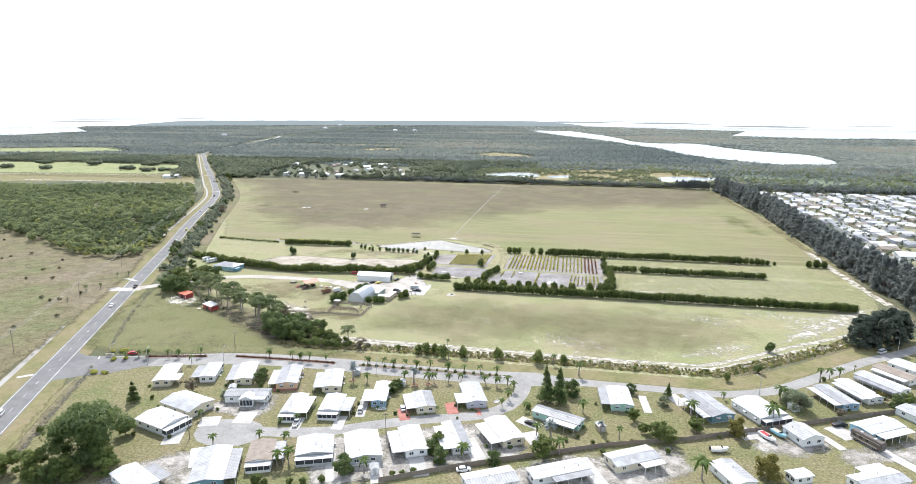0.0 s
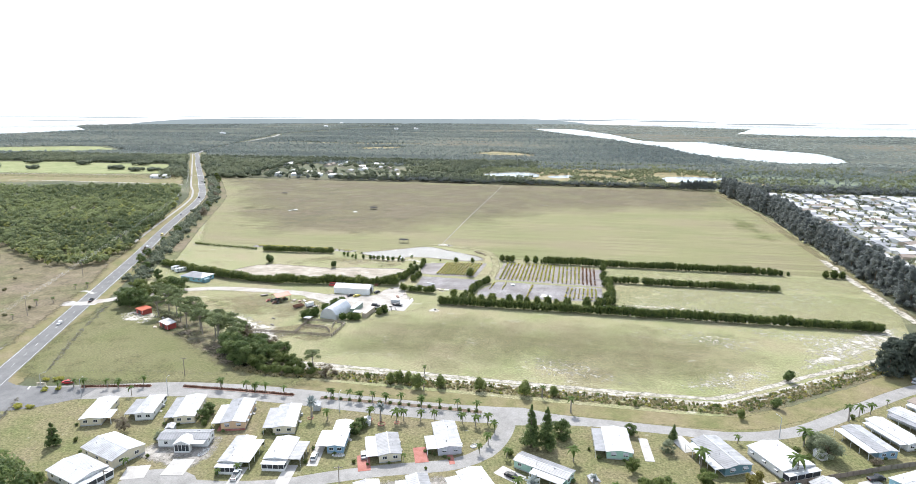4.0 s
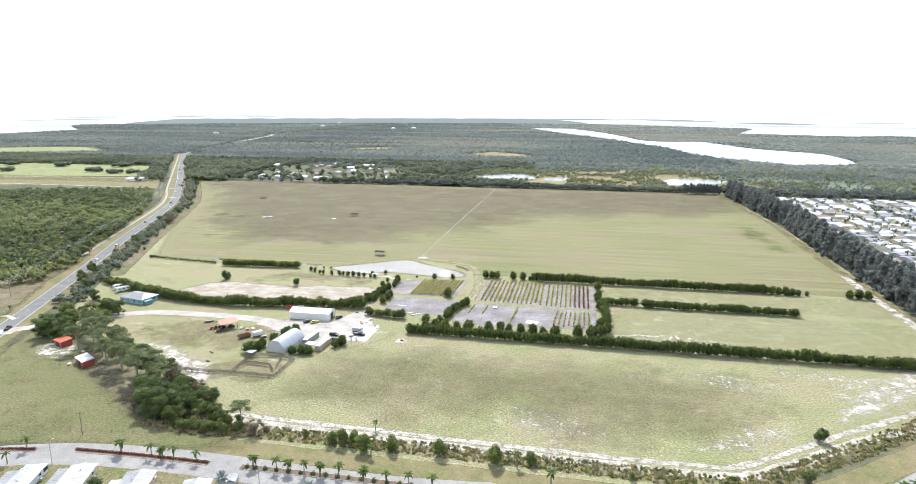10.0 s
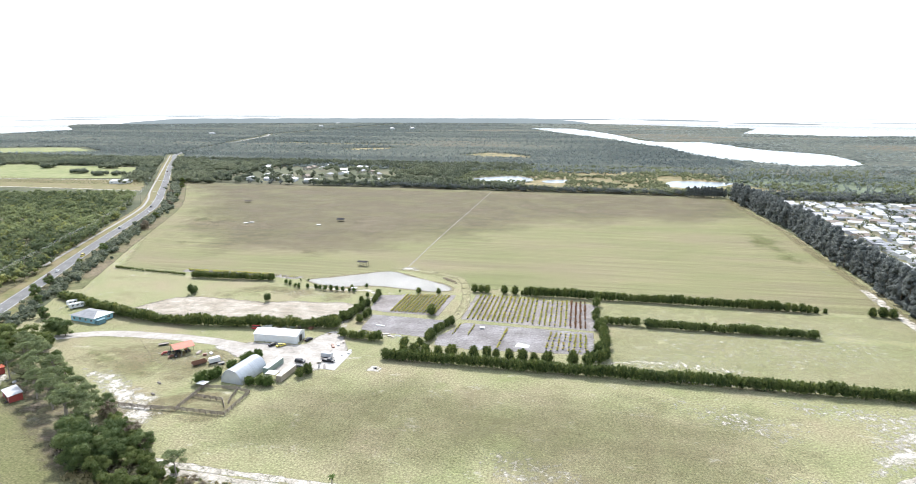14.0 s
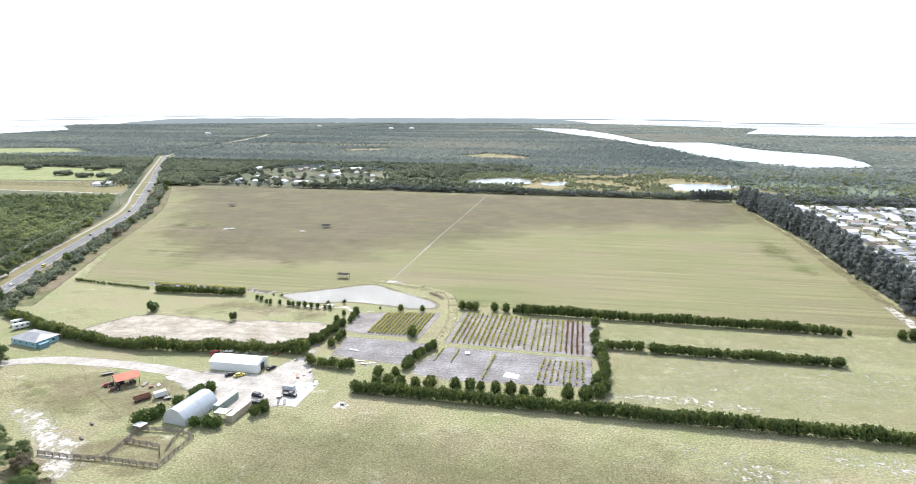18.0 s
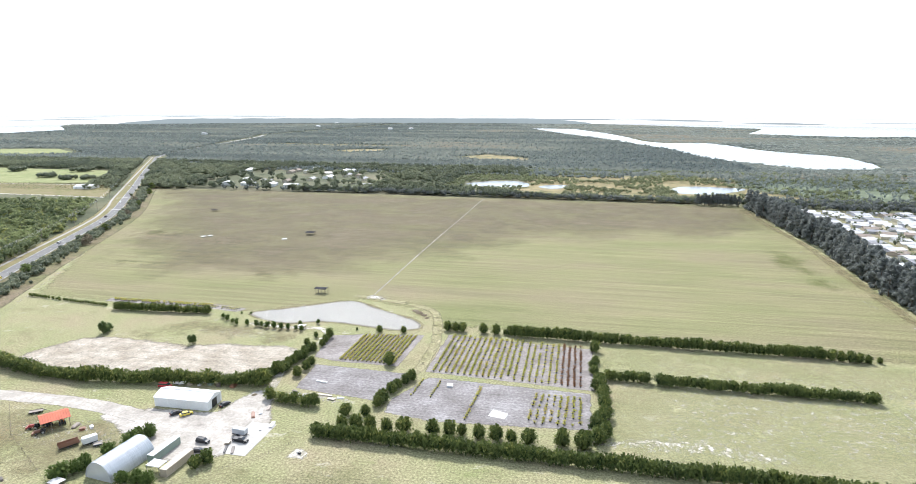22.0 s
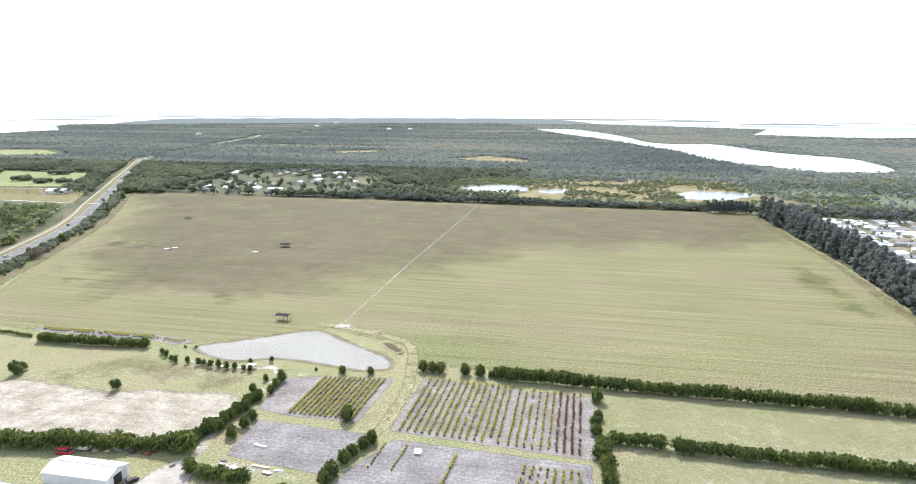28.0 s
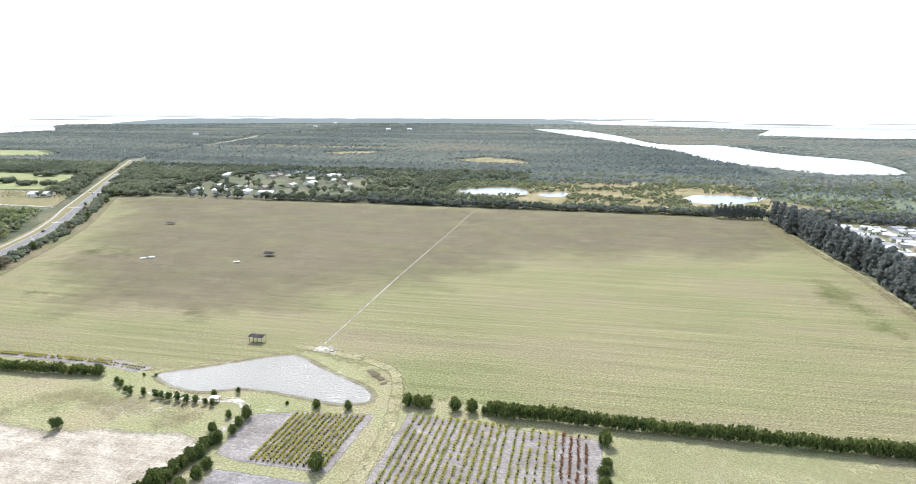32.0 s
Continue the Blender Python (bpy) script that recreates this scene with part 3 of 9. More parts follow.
def broad_tree(label, height, spread, material, seed, per=26, leaf=0.55, low=0.25, name="tree", group="", clumps=22, lean=0.0, gap=0.0):
    """A tree with a forked tapered trunk and a crown of leafy clumps."""
    rng = np.random.default_rng(seed)
    ob = thing(name, label, "tree", group)
    bm = bmesh.new()
    top = height * 0.62
    tube(bm, [(0, 0, -0.2), (lean * 0.3, 0, height * 0.2), (lean, 0.1, top)], [height * 0.035, height * 0.026, height * 0.012], 7)
    cs, rs = [], []
    for k in range(clumps):
        a, u = rng.uniform(0, 2 * math.pi), rng.uniform(0, 1) ** 0.6
        h = rng.uniform(low, 1.0)
        w = math.sqrt(max(0.05, 1 - ((h - 0.55) / 0.55) ** 2)) * spread * 0.5
        cs.append((lean + u * w * math.cos(a), u * w * math.sin(a), h * height * 0.9))
        rs.append(np.array([1, 1, 0.75]) * spread * rng.uniform(0.12, 0.21))
    for k in range(min(6, clumps)):
        e = cs[k]
        tube(bm, [(lean * 0.4, 0, height * 0.25), (e[0] * 0.5, e[1] * 0.5, height * 0.25 + (e[2] - height * 0.25) * 0.6), e], [height * 0.014, height * 0.009, height * 0.004], 5)
    part("trunk", bm, M["bark"], ob)
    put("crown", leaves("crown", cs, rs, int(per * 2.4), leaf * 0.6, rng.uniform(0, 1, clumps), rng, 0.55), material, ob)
    return ob


def frond(length, droop, width, rng, name="frond"):
    """An arching feather leaf: a rib with leaflets hanging to both sides."""
    n = 7
    v, q = [], []
    for k in range(n):
        u = k / (n - 1)
        x, z = length * u * (1 - 0.12 * u), length * (0.42 * u - droop * u * u)
        w = width * math.sin(math.pi * min(1, 0.12 + u * 0.86)) + 0.03
        v += [(x, -w, z - 0.45 * w), (x, 0, z), (x, w, z - 0.45 * w)]
    for k in range(n - 1):
        for s in (0, 1):
            a = 3 * k + s
            q.append((a, a + 3, a + 4, a + 1))
    return mesh_np(name, v, q, None, {"tint": rng.uniform(0.2, 0.9, len(v))})


def palm(label, height, material, seed, count=11, length=2.3, group="", name="palm_tree", droop=0.75, twin=False, thick=0.13, ball=False):
    """A slender palm: a bent ringed trunk and single arching fronds."""
    rng = np.random.default_rng(seed)
    ob = thing(name, label, "palm tree", group)
    stems = ((0.0, 0.0, 1.0), (0.5, 0.3, 0.85)) if twin else ((0.0, 0.0, 1.0),)
    shapes = [frond(length, d, length * 0.17, rng) for d in (droop * 0.55, droop, droop * 1.35)]
    for me in shapes:
        me.materials.append(material)
    for sx, sy, sh in stems:
        h = height * sh
        bend = rng.uniform(-0.06, 0.06, 2) * h
        part("trunk", tube(bmesh.new(), [(sx * 0.3, sy * 0.3, -0.2), (sx * 0.6 + bend[0] * 0.4, sy * 0.6, h * 0.5), (sx + bend[0], sy + bend[1], h)], [thick * 1.5, thick, thick * 0.8], 6), M["palm_bark"], ob)
        for k in range(count):
            f = put("frond", shapes[k % 3], None, ob)
            up = (0.0, 0.35, -0.25)[k % 3] + rng.uniform(-0.1, 0.1) if not ball else rng.uniform(-0.8, 0.9)
            f.matrix_basis = pose(sx + bend[0], sy + bend[1], h) @ pose(0, 0, 0, 0, 0, 360 * k / count + rng.uniform(-12, 12)) @ Matrix.Rotation(-up, 4, "Y")
    return ob


def blades(name, base, turn, reach, rise, width, tints, rng, heart=None):
    """Arching single fronds: each leaves its base, climbs, and bends over at the tip. heart: centres and radii of added
    dark solids that paint the shade inside.
    """
    n = len(base)
    d = np.stack([np.cos(turn), np.sin(turn), np.zeros(n)], 1)
    side = np.stack([-np.sin(turn), np.cos(turn), rng.uniform(-0.5, 0.5, n)], 1) * np.asarray(width)[:, None]
    up = np.array([0, 0, 1.0])
    p1 = base + d * (reach * 0.55)[:, None] + up * rise[:, None]
    p2 = base + d * reach[:, None] + up * (rise * rng.uniform(0.15, 0.8, n))[:, None]
    v = np.stack([base - side * 0.3, base + side * 0.3, p1 + side, p1 - side, p2], 1).reshape(-1, 3)
    k = np.arange(n)[:, None] * 5
    q, t = k + np.array([[0, 1, 2, 3]]), k + np.array([[3, 2, 4]])
    tint = np.repeat(tints, 5)
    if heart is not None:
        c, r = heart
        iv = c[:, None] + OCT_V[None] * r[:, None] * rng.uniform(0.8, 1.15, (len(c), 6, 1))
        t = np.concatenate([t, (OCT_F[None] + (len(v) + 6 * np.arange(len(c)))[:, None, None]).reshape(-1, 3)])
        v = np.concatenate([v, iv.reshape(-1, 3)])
        # Zero tint: the palm's shaded inside, put into the heart's colour.
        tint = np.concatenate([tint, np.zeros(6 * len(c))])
    return mesh_np(name, v, q, t, {"tint": tint})


def frond_mass(name, spots, heights, half, count, rng, dense=True):
    """Fronds of palms at the given spots, with dark hearts that paint the shade inside them."""
    n = len(spots)
    hh = np.repeat(heights, count)
    wide = np.repeat(half, count)
    turn = rng.uniform(0, 2 * math.pi, n * count)
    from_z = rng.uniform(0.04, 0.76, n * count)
    out = rng.uniform(0.0, 0.62, n * count) * np.sqrt(np.clip(1.12 - (from_z / 0.8) ** 2, 0.1, 1))
    base = np.c_[np.repeat(spots, count, 0) + np.stack([np.cos(turn), np.sin(turn)], 1) * (out * wide)[:, None], from_z * hh + 0.1]
    reach = wide * rng.uniform(0.3, 0.62, n * count)
    rise = hh * rng.uniform(0.12, 0.27, n * count)
    # Tone climbs with height: lit tops and shaded feet are put into the tint.
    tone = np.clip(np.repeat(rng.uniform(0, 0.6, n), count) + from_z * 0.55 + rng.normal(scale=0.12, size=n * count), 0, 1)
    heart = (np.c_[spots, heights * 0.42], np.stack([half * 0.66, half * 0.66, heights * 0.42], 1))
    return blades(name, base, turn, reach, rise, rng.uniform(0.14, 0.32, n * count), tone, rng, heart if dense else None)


def hedge(name, line, height, width, material, label, seed, step=1.5, per=60, leaf=0.6, rough=0.22, stems=True, group="", gaps=0.0):
    """A planted row of bushy palms grown together: arching fronds over thin stems."""
    rng = np.random.default_rng(seed)
    ob = thing(name, label, "hedge", group)
    p = smooth_line(line, step * 1.6)
    p = p[rng.uniform(size=len(p)) >= gaps]
    p = p + rng.normal(scale=0.25, size=p.shape)
    wave = np.array([noise.noise((x / 14, y / 14, seed)) for x, y in p])
    hh = height * (rng.uniform(1 - rough * 0.6, 1 + rough * 0.5, len(p)) + wave * rough)
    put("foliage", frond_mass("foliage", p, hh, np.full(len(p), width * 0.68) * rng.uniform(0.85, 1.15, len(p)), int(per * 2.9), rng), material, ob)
    if stems:
        me = bpy.data.meshes.new("stem")
        bm = tube(bmesh.new(), [(0, 0, -0.1), (0.15, 0, height * 0.4)], [0.13, 0.08], 4)
        bm.to_mesh(me)
        bm.free()
        for x, y in p[::2]:
            put("stem", me, M["palm_bark"], ob).matrix_basis = pose(x, y, 0, 0, 0, rng.uniform(0, 360))
    return ob


def areca(label, height, spread, material, seed, name, group, stems=5, count=60, dense=True):
    """A rounded palm clump: several canes with arching fronds."""
    rng = np.random.default_rng(seed)
    ob = thing(name, label, "palm", group)
    a = np.arange(stems) * 2.4
    p = np.stack([np.cos(a), np.sin(a)], 1) * (spread * 0.22 * np.sqrt(np.arange(stems) / stems))[:, None]
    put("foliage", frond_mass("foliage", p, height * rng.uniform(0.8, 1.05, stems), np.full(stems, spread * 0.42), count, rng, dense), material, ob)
    bm = bmesh.new()
    for x, y in p:
        tube(bm, [(x, y, -0.1), (x * 1.4, y * 1.4, height * 0.5)], [0.09, 0.05], 4)
    part("stem", bm, M["palm_bark"], ob)
    return ob


def inside(poly, x, y):
    p, hit = np.array(poly), np.zeros(len(x), bool)
    for (x0, y0), (x1, y1) in zip(p, np.roll(p, -1, 0)):
        c = (y0 > y) != (y1 > y)
        hit ^= c & (x < (x1 - x0) * (y - y0) / (y1 - y0 + 1e-9) + x0)
    return hit


def scatter(seed, count, y0, y1, spread=(0.95, 0.75)):
    """Random spots in the wedge ahead, thinning with distance."""
    rng = np.random.default_rng(seed)
    y = y0 + (y1 - y0) * rng.uniform(size=count) ** 1.25
    x = rng.uniform(-1, 1, count)
    x = 10 - 0.19 * y + x * y * np.where(x < 0, spread[0], spread[1])
    return x, y, rng


def wood(name, x, y, rng, size, height, per, leaf, material, label, core=0.8, lift=0.0, flat=0.5, vary=0.32, spread=(110, 110), lobes=1):
    """Many trees as one mesh; with lobes each crown is a cluster of that many leafy heads, else a single one."""
    s = size * rng.uniform(0.65, 1.35, len(x))
    h = height * rng.uniform(0.6, 1.3, len(x))
    tone = np.array([0.45 + 1.1 * noise.noise((a / spread[0], b / spread[1], 5)) for a, b in zip(x, y)]) + rng.normal(scale=vary, size=len(x))
    if lobes > 1:
        n = len(x)
        a = np.repeat(rng.uniform(0, 6.28, n), lobes) + np.tile(np.arange(lobes) * 2.4, n) + rng.normal(scale=0.3, size=n * lobes)
        u = np.tile(np.sqrt((np.arange(lobes) + 0.2) / lobes), n)
        s, h, tone = np.repeat(s, lobes), np.repeat(h, lobes), np.repeat(tone, lobes) + rng.normal(scale=0.1, size=n * lobes)
        w = s * rng.uniform(0.20, 0.33, n * lobes)
        c = np.stack([np.repeat(x, lobes) + u * s * 0.36 * np.cos(a), np.repeat(y, lobes) + u * s * 0.36 * np.sin(a), h * (0.80 - 0.38 * u ** 2 + rng.uniform(-0.1, 0.1, n * lobes))], 1)
        r = np.stack([w, w, np.minimum(w * 0.85, c[:, 2] * 0.95)], 1)
        if np.ndim(leaf):
            leaf = np.repeat(leaf, lobes)
        low = np.tile(np.arange(lobes) == 0, n)
        c[low, 2], r[low, 2] = h[low] * 0.42, h[low] * 0.42
    else:
        c = np.stack([x, y, h * 0.55], 1)
        r = np.stack([s * flat, s * flat, h * 0.5], 1)
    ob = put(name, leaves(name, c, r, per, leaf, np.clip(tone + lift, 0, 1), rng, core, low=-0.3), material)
    return tagged(ob, label, "woods", "", "stuff")


def hwy_x(y):
    return np.interp(y, [p[1] for p in HWY], [p[0] for p in HWY])

# ---- ground, roads, fields ----
def ground_sheet():
    xs = np.concatenate([[-5600, -4000, -2500, -1500], np.arange(-900, 901, 100), [1500, 2500, 4000, 5600]])
    ys = np.concatenate([[-1500, -600], np.arange(-100, 1301, 100), [2000, 3000, 4200, 5600]])
    gx, gy = np.meshgrid(xs, ys)
    v = np.stack([gx.ravel(), gy.ravel(), np.zeros(gx.size)], 1)
    nx, ny = len(xs), len(ys)
    q = [(j * nx + i, j * nx + i + 1, (j + 1) * nx + i + 1, (j + 1) * nx + i) for j in range(ny - 1) for i in range(nx - 1)]
    return tagged(put("ground", mesh_np("ground", v, q), M["land"]), "flat coastal plain of scrub and rough grass", "ground", "", "structure")


ground_sheet()
patch("pasture", [(-234, 262), (-214, 236), (-150, 240), (-90, 246), (60, 252), (165, 330), (186, 400), (197, 480), (205, 700), (200, 928), (-575, 932), (-324, 480), (-282, 400), (-250, 330)], M["pasture"], 0.02, "grazed yellow-green pasture behind the hedges", rounded=False)
patch("lawn", [(-205, 224), (-150, 240), (5, 252), (58, 252), (92, 268), (160, 322), (330, 330), (420, 100), (400, -140), (-70, -140), (-160, 60), (-192, 150)], M["lawn"], 0.025, "mown lawns between the mobile homes", rounded=False)
patch("hay_field", [(-297, 480), (-545, 912), (-480, 921), (-250, 930), (-98, 925), (19, 926), (154, 921), (197, 914), (197, 625), (187, 470), (60, 474), (-50, 478), (-60, 497), (-105, 512), (-160, 478)], M["hay"], 0.03, "wide mown hay field of dry green grass", fade=9.0, rounded=False, step=8, rag=1.0)

# highway with its verges and foot path
HWY = [(-60, -140), (-140, 40), (-199, 166), (-241, 259), (-315, 420), (-373, 540), (-442, 690), (-480, 757), (-520, 817), (-604, 941), (-755, 1160), (-842, 1292), (-919, 1404), (-965, 1510), (-1032, 1720), (-1100, 1979), (-1190, 2330), (-1260, 2500)]
WALK = [(-78, -140), (-160, 45), (-225, 189), (-256, 256), (-286, 318), (-383, 532), (-452, 685), (-498, 763), (-546, 830), (-640, 970), (-925, 1395)]
ribbon("verge", [(x - 3, y) for x, y in HWY[:13]], 24, M["verge"], 0.035, "mown grass verge beside the highway", "grass", 0.8, 4.0, 8)
ribbon("highway", HWY, 9.6, M["asphalt"], 0.06, "two-lane grey asphalt highway with white edge lines", "road", thick=0.06)
# Pale strip laid over the far road; its colour stands for sun glare.
ribbon("highway", [(-1108, 2010), (-1190, 2330), (-1262, 2505)], 12, M["walkway"], 0.4, "far stretch of the highway with sun glare in its pale colour", "road", thick=0.3)
ribbon("footpath", WALK, 2.5, M["walkway"], 0.07, "pale concrete footpath beside the highway", "pavement", thick=0.05)


def road_lines(line, road, offsets, width=0.16):
    p = smooth_line(line, 4.0)
    nrm = normals_of(p)
    for off in offsets:
        q = p + nrm * off
        ob = ribbon("edge_line", [tuple(a) for a in q[::3]], width, M["line"], 0.084, parent=road)
    d = np.r_[0, np.cumsum(np.linalg.norm(np.diff(p, axis=0), axis=1))]
    me = None
    for s in np.arange(4, 1100, 12.2):
        x, y = np.interp(s, d, p[:, 0]), np.interp(s, d, p[:, 1])
        x2, y2 = np.interp(s + 3, d, p[:, 0]), np.interp(s + 3, d, p[:, 1])
        if me is None:
            me = mesh_np("lane_dash", [(-0.08, 0, 0), (0.08, 0, 0), (0.08, 3, 0), (-0.08, 3, 0)], [(0, 1, 2, 3)])
        ob = put("lane_dash", me, M["line"], road)
        ob.matrix_basis = pose(x, y, 0.084, 0, 0, math.degrees(math.atan2(-(x2 - x), y2 - y)))


road_lines([site(*p) for p in HWY], bpy.data.objects["highway"], (-4.2, 4.2), 0.2)

# estate road that bends past the homes
ESTATE = [(-207, 220), (-180, 227), (-152, 235), (-125, 238), (-100, 238.5), (-70, 238), (-40, 238), (-12, 240), (5, 240.5), (45, 240), (62, 240.5), (80, 247), (98, 260), (131, 287), (159, 306), (215, 345)]
ribbon("estate_road", ESTATE[7:], 5.8, M["old_asphalt"], 0.05, "pale grey asphalt estate road", "road", thick=0.05)
ribbon("divided_road", ESTATE[:8], 12.5, M["old_asphalt"], 0.052, "pale asphalt entrance road with planted medians", "road", thick=0.05)
ribbon("side_street", [(-106, 179), (-97, 180), (-81, 184), (-66, 191.5), (-51, 198), (-38, 202.5), (-30, 206), (-22, 214), (-18, 226), (-17, 238)], 6.2, M["old_asphalt"], 0.045, "grey asphalt side street", "road", thick=0.04)
patch("turning_circle", [(-115 + 12.5 * math.cos(a), 176.5 + 9.5 * math.sin(a)) for a in np.linspace(0, 2 * math.pi, 14, endpoint=False)], M["old_asphalt"], 0.048, "round asphalt turning circle", "road")
patch("junction", [(-216, 193), (-208, 201), (-201, 206.5), (-192, 211), (-181, 221), (-181, 232), (-205, 226), (-215, 226), (-221, 228), (-230, 238), (-228, 228)], M["asphalt"], 0.062, "asphalt junction mouth at the highway", "road", rounded=False)
ribbon("verge", [(-150, 248), (-100, 248), (-20, 248), (50, 248), (75, 254), (110, 279), (150, 310)], 8, M["verge"], 0.04, "mown brown-green verge along the estate road", "grass", 0.5, 1.2)
ribbon("dry_strip", [(-110, 257), (-60, 258), (0, 258), (60, 258), (80, 266), (100, 281), (140, 310)], 7, M["dry"], 0.045, "dry tufted strip along the ditch", "grass", 0.6, 1.2)
# sandy double track round the near field
ribbon("sand_track", [(-140, 285), (-118, 270), (-95, 267.5), (-62, 267), (-23, 266), (17, 265.5), (50, 266), (65, 268), (85, 281), (103, 294), (145, 322), (166, 336)], 2.3, M["sand_road"], 0.075, "white sand track round the pasture", "track", 0.7, 0.9, 3)
ribbon("sand_track", [(-112, 264), (-95, 263.5), (-62, 263), (-23, 262), (17, 261.5), (50, 261.5), (68, 264), (88, 277), (106, 290), (148, 317), (168, 329)], 3.6, M["sand_road"], 0.052, "white sand track round the pasture", "track", 0.9, 1.2, 3)
patch("dry_grass", [(-215, 405), (-180, 462), (-120, 450), (-112, 436), (-180, 430)], M["dry"], 0.036, "browner dry patch in the pasture", "grass", 3.0, 12.0)
patch("bare_sand", [(-175, 440), (-150, 456), (-128, 448), (-120, 434), (-150, 434)], M["sand_speck"], 0.046, "bare sand breaking through the grass", "sand", 2.0, 6.0)
# Soft brown sheet that paints cloud shade onto the near pasture.
patch("dry_grass", [(-104, 276), (-40, 274), (48, 274), (84, 300), (92, 334), (60, 342), (0, 344), (-60, 342), (-94, 330), (-106, 300)], M["cloud_shaded_grass"], 0.034, "browner middle of the near pasture with painted cloud shade", "grass", 4.0, 26.0)
patch("dry_grass", [(-254, 332), (-240, 262), (-217, 234), (-150, 237), (-96, 245), (-110, 260), (-150, 272), (-185, 292), (-215, 318)], M["paddock"], 0.035, "brown-green grass between the highway and the grove", "grass", 3.0, 7.0)
patch("dry_grass", [(-152, 294), (-132, 290), (-110, 295), (-110, 314), (-132, 315)], M["dry"], 0.041, "trodden brown ground in the cattle pen", "grass", 1.0, 3.0)
patch("dry_grass", [(-205, 335), (-190, 322), (-165, 318), (-140, 322), (-128, 334), (-128, 352), (-150, 357), (-190, 356)], M["dry"], 0.040, "trodden brown grass round the farm machinery", "grass", 2.0, 7.0)
patch("bare_sand", [(-172, 340), (-140, 336), (-128, 352), (-150, 356), (-175, 356)], M["sand_speck"], 0.046, "trodden sand round the pole shed", "sand", 1.0, 4.0)
# Covers dry grass and the painted shade of clouds on the far field.
patch("dry_grass", [(-585, 952), (-250, 950), (-98, 945), (196, 930), (190, 760), (80, 730), (-20, 690), (-90, 610), (-170, 545), (-280, 540), (-380, 660), (-450, 790)], M["dry_shaded_hay"], 0.037, "browner dry part of the hay field with cloud shade in its colour", "grass", 6.0, 50.0)
ribbon("sand_track", [(30, 364), (80, 363), (130, 364), (165, 362)], 3.0, M["sand_thin"], 0.05, "thin sand track behind the hedge", "track", 0.6, 1.5, 3)
# sandy strip beside the grove and the paddock
patch("dry_grass", [(-214, 304), (-190, 286), (-164, 270), (-146, 256), (-112, 250), (-104, 256), (-130, 272), (-160, 292), (-200, 318)], M["leaf_litter"], 0.042, "bare brown ground and needles under the grove", "ground", 2.0, 6.0)
patch("paddock_grass", [(-216, 342), (-203, 347), (-180, 338), (-160, 328), (-150, 321), (-165, 322), (-191, 331)], M["bright_grass"], 0.038, "greener grass in the paddock", "grass", 2.0, 5.0)
patch("bare_sand", [(-196, 322), (-180, 314), (-162, 302), (-146, 291), (-134, 283), (-130, 292), (-137, 302), (-146, 310), (-160, 318), (-178, 326)], M["sand"], 0.047, "bare trodden sand beside the paddock", "sand", 2.0, 6.0)
patch("bare_sand", [(-228, 300), (-212, 298), (-212, 312), (-226, 318), (-236, 312)], M["sand_thin"], 0.047, "bare sand round the red sheds", "sand", 1.5, 4.0)
# farm drive and yard
ribbon("farm_drive", [(-268, 322), (-250, 338), (-237, 350), (-215, 362), (-183, 365), (-156, 364), (-134, 360)], 6.6, M["lime"], 0.055, "pale shell farm drive", "drive", 0.4, 1.0, 3)
ribbon("drive_apron", [(-284, 316), (-262, 323)], 7, M["concrete"], 0.07, "concrete drive apron across the verge", "drive")
patch("farm_yard", [(-150, 358), (-138, 352), (-121, 342), (-113, 336), (-104, 338), (-92, 344), (-87, 362), (-92, 374), (-98, 388), (-104, 388), (-109, 378), (-112, 368), (-136, 366)], M["lime"], 0.056, "bright shell farm yard", "yard", 0.8, 2.0, step=3)
ribbon("farm_track", [(-106, 372), (-100, 388), (-103, 402), (-106, 418), (-104, 434), (-102, 450), (-110, 458), (-128, 456), (-148, 458)], 3.0, M["sand_thin"], 0.05, "sandy farm track", "track", 0.4, 1.4, 3)
ribbon("grass_lane", [(-112, 514), (-104, 512.5), (-80, 507), (-68, 502), (-58, 494), (-51.5, 474), (-47.5, 452), (-46.8, 433), (-47, 423), (-49, 413)], 3.8, M["lane"], 0.045, "worn grass lane past the plots", "track", 0.5, 1.6, 3)
patch("tilled_strip", [(-226, 392), (-215, 424), (-178, 426), (-160, 425), (-140, 430), (-108, 431), (-106, 402), (-130, 393), (-160, 388), (-190, 387)], M["dirt"], 0.045, "bare pale tilled strip", "field", 1.0, 3.0)
patch("bare_sand", [(-94, 384), (-80, 383), (-66, 384), (-66, 389), (-80, 390), (-92, 391)], M["sand_thin"], 0.047, "trampled sand and rubble beside the empty plot", "sand", 0.8, 2.0)
# white line across the hay field
ribbon("marl_path", [(-101, 512), (-101.5, 640), (-100, 780), (-99, 905), (-98, 922)], 0.62, M["marl"], 0.05, "straight white sand path across the hay field", "path", 0.3, 0.6, 4)
patch("bare_sand", [(-104, 508), (-92, 508), (-90, 516), (-104, 518)], M["sand_thin"], 0.048, "trodden sand at the path's end", "sand", 1.0, 3.0)
ribbon("sand_track", [(-262, 382), (-304, 478), (-380, 618), (-495, 822), (-544, 908)], 2.0, M["sand_speck"], 0.05, "sandy track along the field's edge", "track", 0.5, 1.5, 6)
